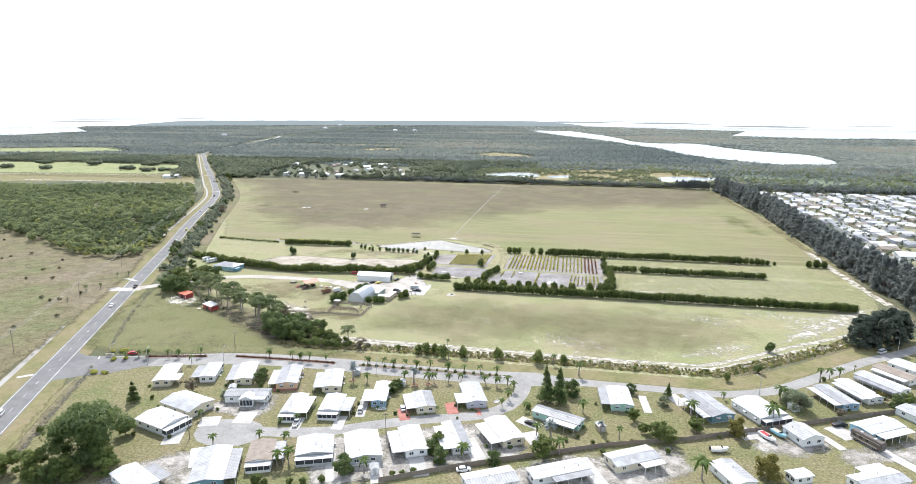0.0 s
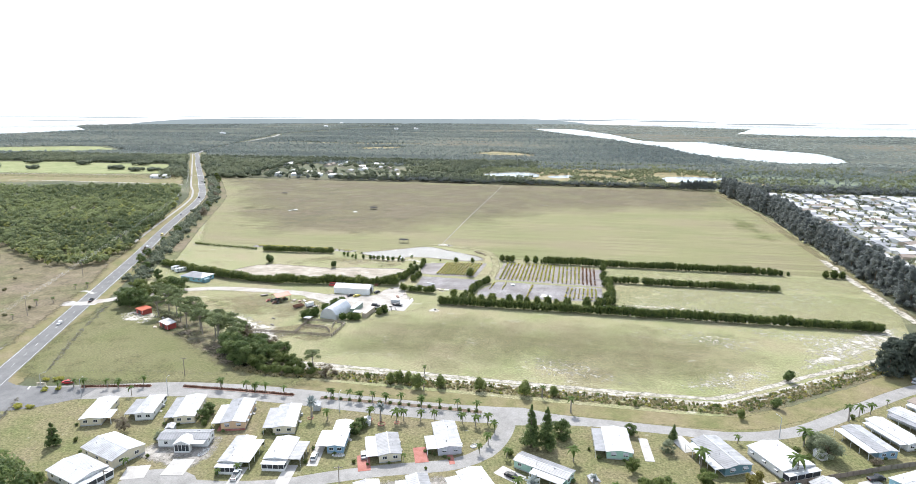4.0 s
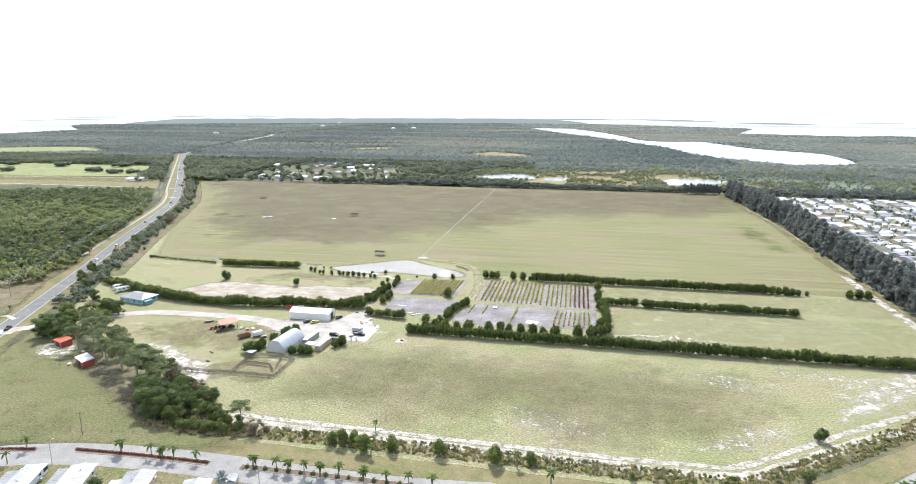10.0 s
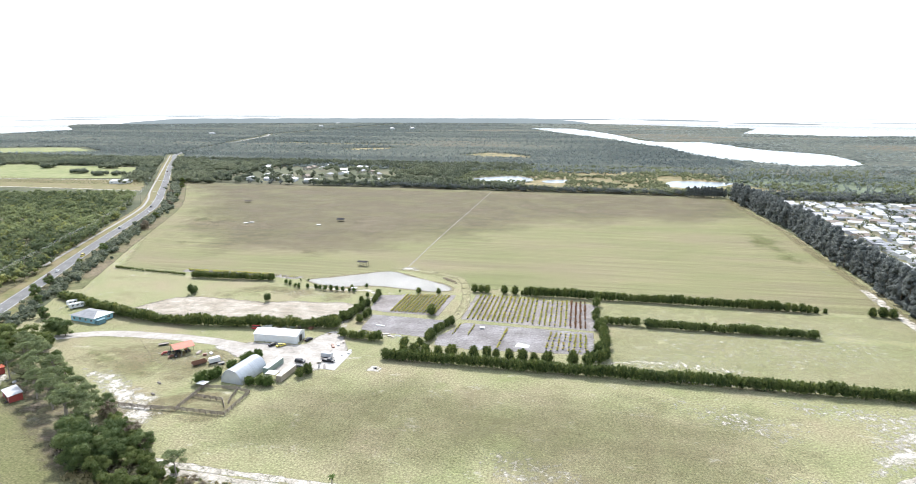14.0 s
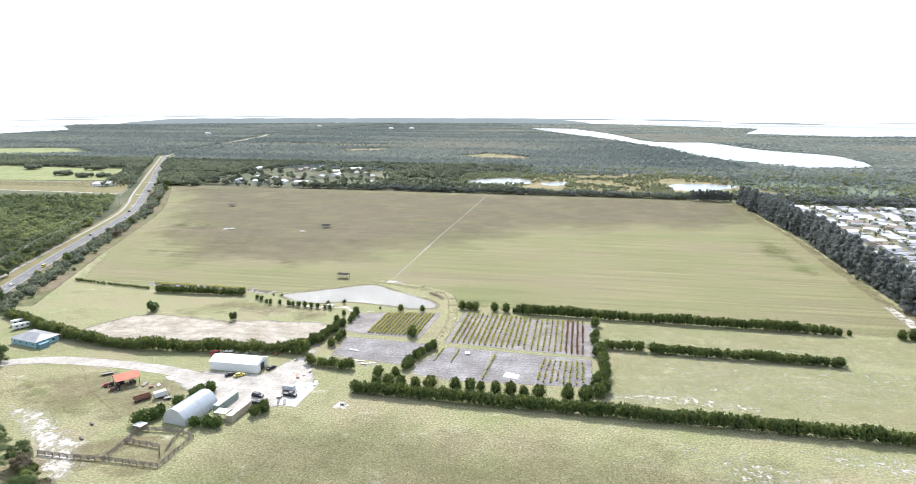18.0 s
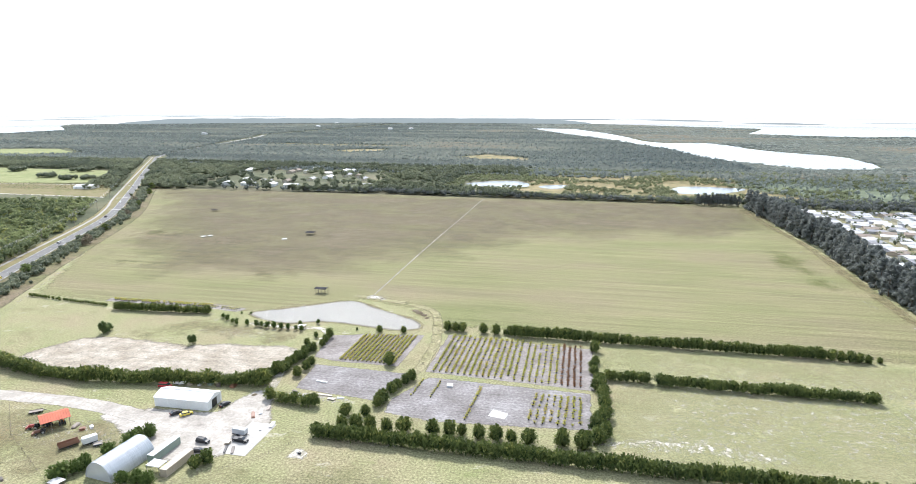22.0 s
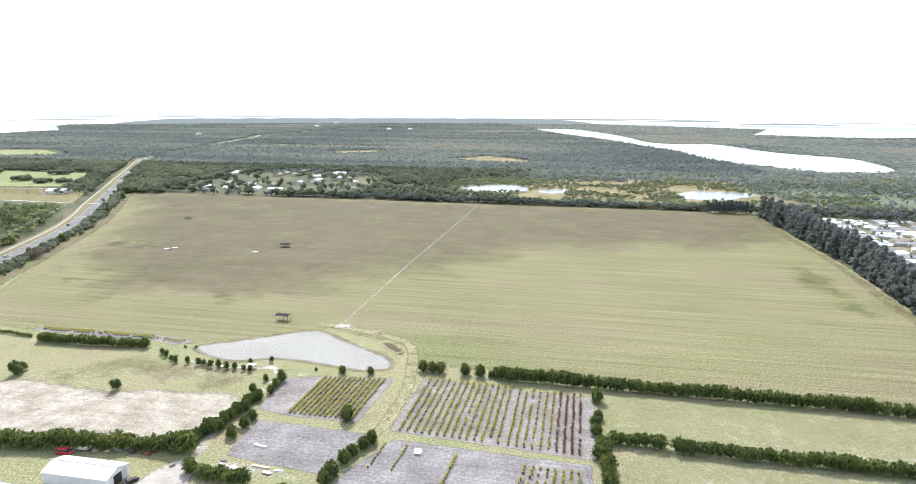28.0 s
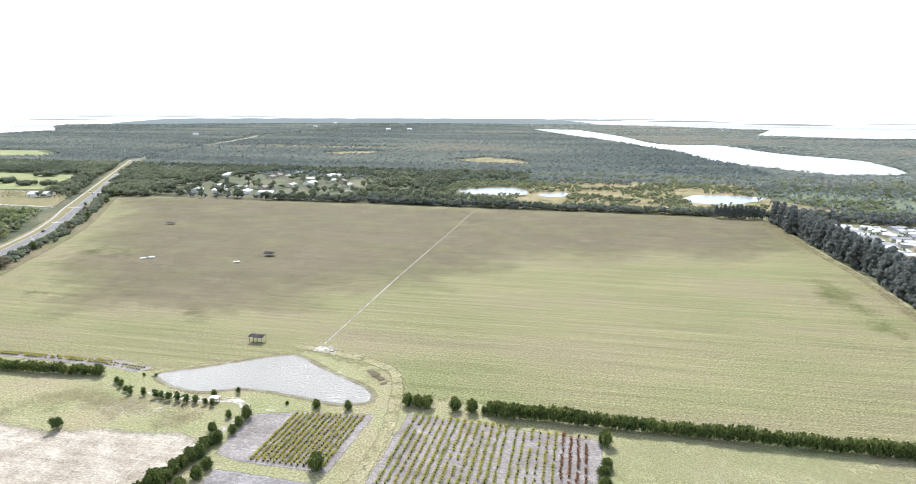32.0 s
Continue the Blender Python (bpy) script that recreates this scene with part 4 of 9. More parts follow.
for k, (x, y, a, b) in enumerate(((-270, 620, 26, 40), (-190, 545, 18, 9), (-290, 560, 20, 8), (-340, 660, 30, 22), (170, 640, 16, 70), (-205, 690, 16, 10))):
    patch("lush_grass", [(x + a * math.cos(t), y + b * math.sin(t)) for t in np.linspace(0, 2 * math.pi, 9, endpoint=False)], M["bright_grass"], 0.035, "greener lush patch in the hay field", "grass", 3.0, 10.0)
# nursery plots on ground cloth
patch("nursery_plot", [(-99, 450), (-97, 424), (-86, 421), (-57, 421), (-55, 459), (-84, 455)], M["mulch"], 0.05, "nursery plot of grey ground cloth", "plot", 0.5, 1.0, False)
patch("nursery_plot", [(-43, 462), (-44, 418), (26, 414), (26, 457)], M["mulch"], 0.05, "large nursery plot of grey ground cloth", "plot", 0.5, 1.0, False)
patch("nursery_plot", [(-92.5, 416), (-91, 393), (-56, 389), (-51.5, 415)], M["cloth"], 0.05, "empty nursery plot with faded ground cloth", "plot", 0.5, 1.0, False)
patch("nursery_plot", [(-41, 413), (-50.5, 391), (-50, 381), (-30, 378), (24.5, 383), (24.5, 411)], M["cloth"], 0.05, "nursery plot with worn ground cloth", "plot", 0.5, 1.0, False)
patch("pond", [(-156, 473), (-139, 485), (-125, 495), (-115, 502), (-105, 503), (-91, 494), (-79, 487), (-66, 480), (-60, 473), (-59.5, 468), (-66, 464), (-74, 463), (-89, 465.5), (-103, 467.5), (-115, 467), (-122, 463.5), (-130, 461), (-145, 464.5)], M["pond"], 0.06, "shallow grey farm pond rippled by wind", "pond", 0.3)
ribbon("pond_bank", [(-156, 473), (-139, 485), (-125, 495), (-115, 502), (-105, 503), (-91, 494), (-79, 487), (-66, 480), (-60, 473), (-59.5, 468), (-66, 464), (-74, 463), (-89, 465.5), (-103, 467.5), (-115, 467), (-122, 463.5), (-130, 461), (-145, 464.5)], 2.2, M["dry"], 0.055, "dry grassy pond bank", "bank", 0.4, 1.2, 3, closed=True)
patch("gravel_yard", [(-76, 152), (-56, 158), (-34, 169), (-14, 180), (-14, 190), (-27, 198), (-36, 199), (-52, 192), (-68, 184), (-82, 178)], M["gravel"], 0.034, "pale gravel yards between the mobile homes", "yard", 1.0, 3.0)
patch("gravel_yard", [(-128, 160), (-112, 164), (-108, 150), (-96, 140), (-112, 134), (-138, 140)], M["gravel"], 0.034, "pale gravel yard beside a mobile home", "yard", 1.0, 3.0)
patch("gravel_yard", [(-132, 200), (-112, 206), (-108, 190), (-118, 186), (-134, 190)], M["gravel"], 0.034, "pale gravel yard beside a mobile home", "yard", 1.0, 3.0)
patch("gravel_yard", [(58, 206), (84, 213), (88, 204), (72, 196), (60, 199)], M["gravel"], 0.034, "pale worn yard under the boats", "yard", 1.0, 4.0)
patch("gravel_yard", [(86, 202), (110, 214), (128, 222), (128, 210), (104, 196), (90, 194)], M["gravel"], 0.034, "pale worn yard behind the board fence", "yard", 1.0, 5.0)
patch("gravel_yard", [(-16, 176), (14, 190), (36, 196), (40, 180), (10, 160), (-20, 160)], M["gravel"], 0.033, "pale worn yard behind the board fence", "yard", 1.0, 6.0)
ribbon("belt_edge", [(188, 350), (188, 425), (190, 470), (193, 540), (196, 625), (201, 710), (196, 800), (194, 905)], 5, M["dry"], 0.047, "dry bare strip along the windbreak", "grass", 1.2, 4.0, 6)
for x, y, a, b in ((183, 560, 5, 16), (186, 536, 4, 10), (190, 690, 6, 9), (206, 800, 5, 10), (180, 600, 4, 14)):
    patch("bare_sand", [(x + a * math.cos(t), y + b * math.sin(t)) for t in np.linspace(0, 2 * math.pi, 8, endpoint=False)], M["sand_speck"], 0.049, "bare sand by the tree belt", "sand", 1.0, 4.0)
ribbon("sand_track", [(180, 340), (185.5, 365), (186.5, 420), (188, 480), (190, 520)], 4.5, M["sand_thin"], 0.051, "white sand track along the windbreak", "track", 1.0, 2.0, 3)
patch("bare_sand", [(100, 299), (116, 303), (138, 321), (160, 340), (172, 352), (176, 366), (162, 370), (146, 360), (130, 342), (112, 322)], M["sand_thin"], 0.0475, "bare white sand breaking through the grass", "sand", 2.5, 9.0)
patch("road_taper", [(-22, 232), (-12, 233.8), (0, 236.6), (12, 237.6), (12, 243.2), (0, 243.5), (-12, 246), (-22, 244.5)], M["old_asphalt"], 0.056, "pale asphalt where the entrance road narrows", "road", rounded=False)
ribbon("verge", [(x + 20, y) for x, y in HWY[4:10]], 22, M["rough"], 0.034, "rough grass under the roadside bushes", "grass", 0.8, 3.0, 8)
for pts, soft in (([(88, 354), (118, 356), (142, 352), (158, 344), (144, 322), (120, 311), (112, 322), (112, 334), (94, 340)], 8.0), ([(46, 349), (76, 346), (98, 334), (96, 316), (70, 316), (47, 336)], 12.0),
                  ([(48, 279), (60, 288), (82, 302), (97, 297), (76, 277), (53, 270)], 6.0), ([(-14, 297), (6, 299), (26, 286), (36, 276), (21, 271), (-8, 273)], 8.0), ([(22, 378), (53, 384), (90, 380), (90, 373), (53, 372), (24, 373)], 3.0)):
    patch("bare_sand", pts, M["sand_bits"], 0.043, "bare white sand breaking through the grass", "sand", 3.0, soft)
# Two pale sheets that paint sunlight onto the sandy pastures.
patch("pale_grass", [(38, 368), (110, 367), (178, 368), (182, 418), (110, 420), (38, 420)], M["pale_grass"], 0.036, "paler sandy grass between the hedges with sunlight in its colour", "grass", 2.0, 4.0)
patch("pale_grass", [(36, 431), (110, 431), (181, 430), (182, 461), (110, 461), (36, 461)], M["pale_grass"], 0.036, "paler sandy grass between the hedges with sunlight in its colour", "grass", 2.0, 3.0)
patch("bare_sand", [(36, 374), (90, 368), (150, 384), (168, 410), (150, 450), (60, 448), (44, 410)], M["sand_speck"], 0.043, "bare white sand breaking through the grass", "sand", 3.0, 14.0)

# ---- trees, palms, hedges ----
def conifer(label, height, spread, material, seed, name="tree", tiers=9, group="", per=30, leaf=0.6):
    """A conical evergreen with tiers of drooping boughs."""
    rng = np.random.default_rng(seed)
    ob = thing(name, label, "tree", group)
    part("trunk", tube(bmesh.new(), [(0, 0, -0.2), (0, 0, height * 0.5), (0, 0, height)], [height * 0.02, height * 0.013, 0.03], 6), M["bark"], ob)
    cs, rs = [], []
    for k in range(tiers):
        u = 0.12 + 0.84 * k / (tiers - 1)
        w = spread * 0.5 * (1 - u) ** 0.8 + 0.25
        for j in range(max(2, int(5 * (1 - u)) + 2)):
            a = rng.uniform(0, 2 * math.pi)
            cs.append((w * 0.55 * math.cos(a), w * 0.55 * math.sin(a), u * height + rng.uniform(-0.4, 0.4)))
            rs.append((w * 0.55, w * 0.55, height * 0.045 + 0.25))
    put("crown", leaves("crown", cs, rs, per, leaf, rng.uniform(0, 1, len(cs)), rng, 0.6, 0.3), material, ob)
    return ob


def feather_tree(label, height, spread, material, seed, group="", name="tree"):
    """A tall casuarina: a straight trunk in many upswept plumes."""
    rng = np.random.default_rng(seed)
    ob = thing(name, label, "tree", group)
    part("trunk", tube(bmesh.new(), [(0, 0, -0.2), (0.2, 0, height * 0.5), (0, 0.2, height * 0.95)], [0.38, 0.24, 0.06], 6), M["bark"], ob)
    cs, rs = [], []
    for k in range(34):
        u = rng.uniform(0.06, 1.0)
        w = spread * 0.5 * (1 - u ** 2.2) * rng.uniform(0.3, 1.0) + 0.3
        a = rng.uniform(0, 2 * math.pi)
        cs.append((w * math.cos(a), w * math.sin(a), u * height * 0.95))
        rs.append((spread * 0.16, spread * 0.16, height * 0.08))
    put("crown", leaves("crown", cs, rs, 28, 0.54, rng.uniform(0, 1, len(cs)), rng, 0.72, -0.35, -0.6, 0.5, 1.6), material, ob)
    return ob


def bush(label, height, spread, material, seed, name="bush", group="", per=34, leaf=0.42):
    rng = np.random.default_rng(seed)
    ob = thing(name, label, "bush", group)
    n = 9
    a = rng.uniform(0, 2 * math.pi, n)
    u = rng.uniform(0, 0.6, n) * spread * 0.5
    c = np.stack([u * np.cos(a), u * np.sin(a), rng.uniform(0.28, 0.72, n) * height], 1)
    put("foliage", leaves("foliage", c, np.stack([rng.uniform(0.2, 0.32, n) * spread, rng.uniform(0.2, 0.32, n) * spread, rng.uniform(0.2, 0.3, n) * height], 1), per, leaf, rng.uniform(0, 1, n), rng, 0.7, low=-0.8), material, ob)
    bm = bmesh.new()
    for k in range(3):
        tube(bm, [(0.1 * k, 0.05, -0.1), (c[k][0] * 0.7, c[k][1] * 0.7, c[k][2])], [0.09, 0.04], 5)
    part("stems", bm, M["bark"], ob)
    return ob


# palm-fringed hedges round the plots
hedge("hedge", [(-68, 360.5), (0, 360), (80, 360), (161, 360)], 5.2, 4.2, M["hedge"], "long clipped row of dark green areca palms", 1, 1.3, 62, 0.58)
for k, (x0, x1, y, h) in enumerate(((32, 47, 426, 4.6), (52, 103, 425, 4.4), (104, 131, 425, 4.2), (-11, 127, 467, 5.4))):
    hedge("hedge", [(x0, y), ((x0 + x1) / 2, y - 0.3), (x1, y)], h, 4.0, M["hedge"], "dense dark green areca palm hedge between pastures", 20 + k, 1.3, 62, 0.58)
hedge("hedge", [(-280, 408), (-252, 397), (-219, 386), (-191, 382), (-167, 383), (-137, 388), (-104, 393)], 5.4, 5.0, M["hedge"], "winding dark green palm hedge behind the farm drive", 32, 1.3, 62, 0.58, 0.3)
hedge("hedge", [(-232, 463), (-206, 464), (-178, 467)], 4.6, 3.6, M["hedge"], "short dark palm hedge below the hay field", 33, 1.3, 62, 0.58)
hedge("hedge", [(-300, 474), (-270, 470), (-242, 467)], 1.9, 1.5, M["hedge"], "low young row of dark shrubs", 34, 1.0, 16, 0.5, 0.3, False)
hedge("hedge", [(-97, 382), (-88, 381), (-77, 380)], 4.6, 4.2, M["hedge"], "dark palm hedge behind the farm yard", 37, 1.5, 70, 0.6, 0.25)
# single areca clumps along the plots
clump = areca("rounded areca palm clump beside the plots", 4.6, 4.6, M["hedge"], 41, "palm_clump", "areca clumps by the plots", 6, 70)
place_all(clump, [(-96.5, 335.5, 0.9), (-61, 367, 1.0), (-56, 368, 1.1), (-51, 368, 1.15), (-45, 368, 1.05), (-39, 369, 1.2), (-63, 376, 1.0), (-56, 377, 0.9), (-29, 370, 1.1), (-23, 370, 1.15), (-19, 371, 0.9), (-13, 370, 1.1), (-7, 370, 1.2), (-2, 370, 0.9), (4, 370, 1.15),
                  (15, 371, 1.3), (22, 371, 1.35), (-61, 422, 1.25), (-45, 468, 1.05), (-41, 468, 1.0), (-37.5, 468, 1.05), (-27, 468, 1.1), (-20.5, 468, 1.1), (-16, 468, 0.6), (-13.5, 468, 1.0), (27, 455, 1.1), (-98.5, 436, 0.75), (-99, 441, 0.8), (-99.5, 447, 1.0), (-106, 446, 0.6), (-106, 436, 0.7),
                  (130.5, 466.5, 1.1), (134, 466, 1.0), (138, 466, 1.1), (141.5, 466, 0.95), (145, 466, 0.8), (150, 467, 0.6), (173, 466, 1.05), (178, 466, 1.2), (183, 466, 1.1), (-94.5, 338.5, 1.0), (-78, 459, 0.75), (-66, 460.5, 0.75), (-121, 460, 0.55), (-90, 459.5, 0.3)])
def clump_row(line, step, size, seed):
    """Spots of single clumps grown close together along a line."""
    rng = np.random.default_rng(seed)
    return [(x + rng.normal(scale=0.5), y + rng.normal(scale=0.4), size * rng.uniform(0.85, 1.15)) for x, y in smooth_line(line, step)]


edging = areca("rounded areca palm clump in a close row beside the plots", 4.7, 4.9, M["hedge"], 46, "palm_clump", "areca rows between the plots", 7, 80)
place_all(edging, clump_row([(27, 441), (26.5, 430), (27.5, 423)], 4.0, 0.85, 1) + clump_row([(28.5, 419), (29.5, 410), (30, 401)], 3.6, 1.1, 2) + clump_row([(28.5, 393), (27.5, 384), (27, 376), (22, 371)], 3.7, 1.1, 3)
          + clump_row([(-103, 406), (-102.5, 418), (-101, 431)], 2.9, 0.88, 4) + clump_row([(-95, 404), (-94.5, 416)], 5.0, 0.92, 5) + clump_row([(-106.5, 396), (-105.5, 405)], 3.0, 0.95, 6) + clump_row([(-54, 385), (-52, 396), (-48, 410)], 3.9, 0.9, 7))
bankpalm = areca("small ragged palm on the pond bank", 3.0, 3.0, M["palm"], 42, "palm_clump", "palms on the pond bank", 3, 34, False)
place_all(bankpalm, [(-166, 462, 1.0), (-162, 459, 1.1), (-157, 456, 0.9), (-154, 454.5, 1.1), (-148, 454.5, 1.1), (-142, 454, 1.2), (-139.5, 454, 1.1), (-136, 453, 1.2), (-132, 453, 1.3), (-128, 453, 1.2), (-124.5, 453.5, 1.1), (-120, 453, 0.9), (-117, 453, 1.0), (-113, 464, 0.9), (-160, 470, 0.5), (-155, 471, 0.5)])
farmbush = areca("broad green palm clump beside the arched shed", 4.8, 5.6, M["palm"], 43, "palm_clump", "palms round the arched shed", 6, 64)
place_all(farmbush, [(-133, 322, 1.15), (-130.5, 329, 0.95), (-128, 336, 1.0), (-125.5, 343, 1.1), (-123, 349, 1.0), (-126, 347, 0.9), (-113, 324, 0.85), (-109, 325, 0.9), (-105.5, 325, 0.85), (-131, 326, 0.9)])
heap = bush("low heap of brown cut brush by the pond", 0.55, 5.4, M["brush"], 47, "brush_pile", "brush piles", 150, 0.22)
place_all(heap, [(-66, 491, 1.0), (-62.5, 488, 0.8), (-69, 494, 0.7), (-60, 484, 0.5), (-104, 384, 0.45)])
# lone trees
lone = bush("lone round leafy tree in the pasture", 5.5, 5.0, M["oak"], 44, "tree", "lone trees in the pasture", 130, 0.34)
place_all(lone, [(-160, 426, 0.95), (-211, 430, 1.15), (-212, 433, 0.9), (96, 289, 0.9), (82, 264, 0.8)])

# casuarina belt
fine = [feather_tree("tall dark casuarina in the windbreak", 21, 11.5, M["casuarina"], 50 + k, "casuarinas of the windbreak") for k in range(3)]
spots = []
rg = np.random.default_rng(51)
for y in np.arange(352, 920, 6.2):
    e = np.interp(y, [340, 425, 483, 625, 710, 915], [193, 192, 194, 199, 206, 198])
    for row in (5.5, 12.5):
        spots.append((e + row + rg.uniform(-2, 2), y + rg.uniform(-2.5, 2.5), rg.uniform(0.82, 1.08)))
for k, t in enumerate(fine):
    place_all(t, spots[k::3])
wide = feather_tree("broad dense casuarina at the corner of the field", 15, 12, M["dark_casuarina"], 55, "casuarinas at the corner")
place_all(wide, [(137, 304, 0.8), (142, 308, 1.0), (147, 306, 0.95), (148, 313, 1.05), (154, 311, 1.0), (153, 318, 1.0), (143, 314, 0.9), (159, 316, 1.05), (161, 322, 1.0), (138, 309, 0.85), (166, 321, 0.9)])
row = feather_tree("dark pointed conifer in a close row", 13, 5.5, M["casuarina"], 56, "conifers at the far corner")
place_all(row, [(x, 924 + rg.uniform(-1.5, 1.5), rg.uniform(0.85, 1.1)) for x in np.arange(152, 200, 4.0)])

# grove beside the farm
def umbrella_pine(label, height, spread, seed):
    """A bare leaning trunk with a few spreading limbs, each with its own flat pad of needles."""
    rng = np.random.default_rng(seed)
    ob = thing("tree", label, "tree", "trees of the grove")
    bm = bmesh.new()
    lean = rng.uniform(-0.8, 0.8, 2)
    tube(bm, [(0, 0, -0.2), (lean[0] * 0.4, lean[1] * 0.4, height * 0.45), (lean[0], lean[1], height * 0.86)], [0.32, 0.24, 0.09], 7)
    cs, rs = [], []
    for k in range(12):
        a, u = 2.4 * k + rng.uniform(-0.4, 0.4), math.sqrt((k + 0.5) / 12)
        c = (lean[0] + u * spread * 0.42 * math.cos(a), lean[1] + u * spread * 0.42 * math.sin(a), height * (0.97 - 0.38 * u * rng.uniform(0.5, 1.3)))
        w = spread * rng.uniform(0.13, 0.2)
        cs.append(c)
        rs.append((w, w, w * 0.55))
        tube(bm, [(lean[0] * 0.7, lean[1] * 0.7, height * 0.5 + 0.03 * k * height * 0.3), (c[0] * 0.6, c[1] * 0.6, c[2] - 1.2), (c[0], c[1], c[2] - 0.2)], [0.1, 0.07, 0.03], 5)
    part("trunk", bm, M["palm_bark"], ob, "pale grey pine trunk")
    put("crown", leaves("crown", cs, rs, 150, 0.3, rng.uniform(0, 1, len(cs)), rng, 0.5, 0.1, -0.4), M["pine"], ob)
    return ob


pines = [umbrella_pine("tall open pine with flat needle pads in the grove", 13.5, 10, 60 + k) for k in range(3)]
place_all(pines[0], [(-212, 309, 0.95), (-196, 305, 1.0), (-187, 297, 0.95), (-174, 291, 1.0), (-159, 281, 1.1), (-152, 283, 1.0), (-102, 262, 0.72)])
place_all(pines[1], [(-213, 319, 1.0), (-203, 312, 0.95), (-181, 300, 1.0), (-165, 288, 1.0), (-156, 287, 1.05), (-222, 328, 0.95), (-147, 279, 0.9)])
place_all(pines[2], [(-206, 320, 1.0), (-190, 309, 1.0), (-177, 294, 0.95), (-168, 296, 0.9), (-216, 326, 0.95), (-161, 284, 1.0), (-228, 331, 0.9)])
oaks = [broad_tree("dense dark oak in the grove", 10.5, 11, M["oak"], 65 + k, 80, 0.5, 0.12, "tree", "trees of the grove", 24) for k in range(2)]
place_all(oaks[0], [(-238, 319, 0.95), (-243, 322, 0.95), (-233, 324, 0.9), (-139, 262, 0.95), (-133, 261, 0.9), (-146, 270, 0.95), (-241, 358, 0.7), (-236, 356, 0.75), (-130, 267, 0.85)])
place_all(oaks[1], [(-246, 329, 0.85), (-229, 319, 0.75), (-141, 269, 0.95), (-150, 275, 0.9), (-134, 275, 0.8), (-126, 266, 0.75), (-230, 356, 0.75), (-244, 365, 0.55), (-122, 272, 0.7), (-152, 292, 0.7), (-207, 326, 0.6), (-190, 314, 0.55)])
lime = broad_tree("light green feathery tree in the grove", 10, 9, M["leaf"], 67, 70, 0.5, 0.2, "tree", "trees of the grove", 20)
place_all(lime, [(-242, 338, 1.1), (-233, 339, 1.15), (-250, 342, 1.0), (-224, 336, 1.0), (-237, 331, 1.0), (-199, 318, 0.55), (-170, 301, 0.6), (-255, 350, 0.7), (-227, 344, 0.7), (-138, 282, 0.6)])
place_all(broad_tree("round green tree at the edge of the grove", 7, 8, M["leaf"], 69, 70, 0.46, 0.1, "tree", "trees of the grove", 22), [(-120, 265, 0.8), (-114, 264, 0.75), (-109, 261, 0.7), (-127, 259, 0.85), (-128, 275, 0.75), (-143, 285, 0.7)])
low = bush("thick green undergrowth at the edge of the grove", 4.2, 6.5, M["leaf"], 70, "bush", "undergrowth of the grove", 110, 0.36)
place_all(low, [(-124, 257, 1.0), (-120, 255.5, 1.0), (-116, 256, 1.1), (-111, 256, 1.1), (-106, 256, 1.0), (-101, 257, 0.85), (-96, 258, 0.7), (-136, 284, 0.7), (-126, 273, 0.9), (-131, 280, 0.8), (-113, 262, 1.0), (-107, 261, 0.9), (-119, 269, 0.9), (-104, 264, 0.6), (-146, 291, 0.6), (-176, 305, 0.5), (-186, 313, 0.5)])
twiggy = broad_tree("grey-brown half-bare tree in the grove", 8.5, 7, M["dead"], 68, 24, 0.36, 0.15, "tree", "trees of the grove", 26)
place_all(twiggy, [(-147, 203, 0.72), (88, 234, 0.7), (-148, 289, 0.95), (-198, 319, 0.85), (-131, 278, 0.9), (-94, 256, 0.75), (-122, 275, 0.7)])
grey = bush("grey twiggy brush beside the grove", 2.6, 4.0, M["dead"], 71, "bush", "dry brush of the grove", 60, 0.26)
place_all(grey, [(-148, 290, 1.2), (-113, 255, 0.7), (-96, 257, 0.9), (-91, 259, 0.8), (100, 231, 1.0)])
# trees along the ditch
ditch = bush("bright green willowy tree by the ditch", 6.0, 5.0, M["willow"], 72, "tree", "trees along the ditch", 120, 0.32)
place_all(ditch, [(-66, 256, 0.8), (-62, 256, 1.05), (-58, 257, 0.9), (-54, 254, 1.1), (-45, 256, 0.95), (-29, 256, 1.0), (-11, 255, 1.15), (1, 257, 0.75), (31, 255, 0.45), (67, 253, 0.7), (-76, 258, 0.5)])
sabal = palm("stout cabbage palm with a round head", 4.2, M["palm"], 73, 14, 1.7, "cabbage palms", "palm_tree", 0.6, False, 0.2)
place_all(sabal, [(-54, 267, 0.8), (-4, 255, 1.05), (6, 246, 1.35), (18, 198, 1.0), (103, 260, 1.35), (95, 288.5, 0.85), (122, 275, 0.6), (-51, 252, 0.9)])

# palms in the medians and gardens
street = [palm("slender palm planted in the road median", 3.7, M["palm"], 80 + k, 9, 1.9, "palms along the entrance road", "palm_tree", 0.8, k == 1) for k in range(2)]
place_all(street[0], [(-177, 231, 1.0), (-164, 235, 1.1), (-121, 239, 1.1), (-113, 239, 1.15), (-105, 239, 1.0), (-78, 239.5, 1.1), (-69, 239.5, 1.1), (-58, 240, 1.15), (-43, 239.8, 1.0), (-36, 239.8, 1.1), (-29, 239.8, 1.1), (-163, 227, 1.0), (-195, 226, 0.9)])
place_all(street[1], [(-186, 229, 1.1), (-173, 232, 1.0), (-132, 239, 1.2), (-117, 239, 1.05), (-86, 239.5, 1.1), (-74, 239.5, 1.1), (-64, 239.8, 1.1), (-50, 239.8, 1.15), (-191, 229, 0.9)])
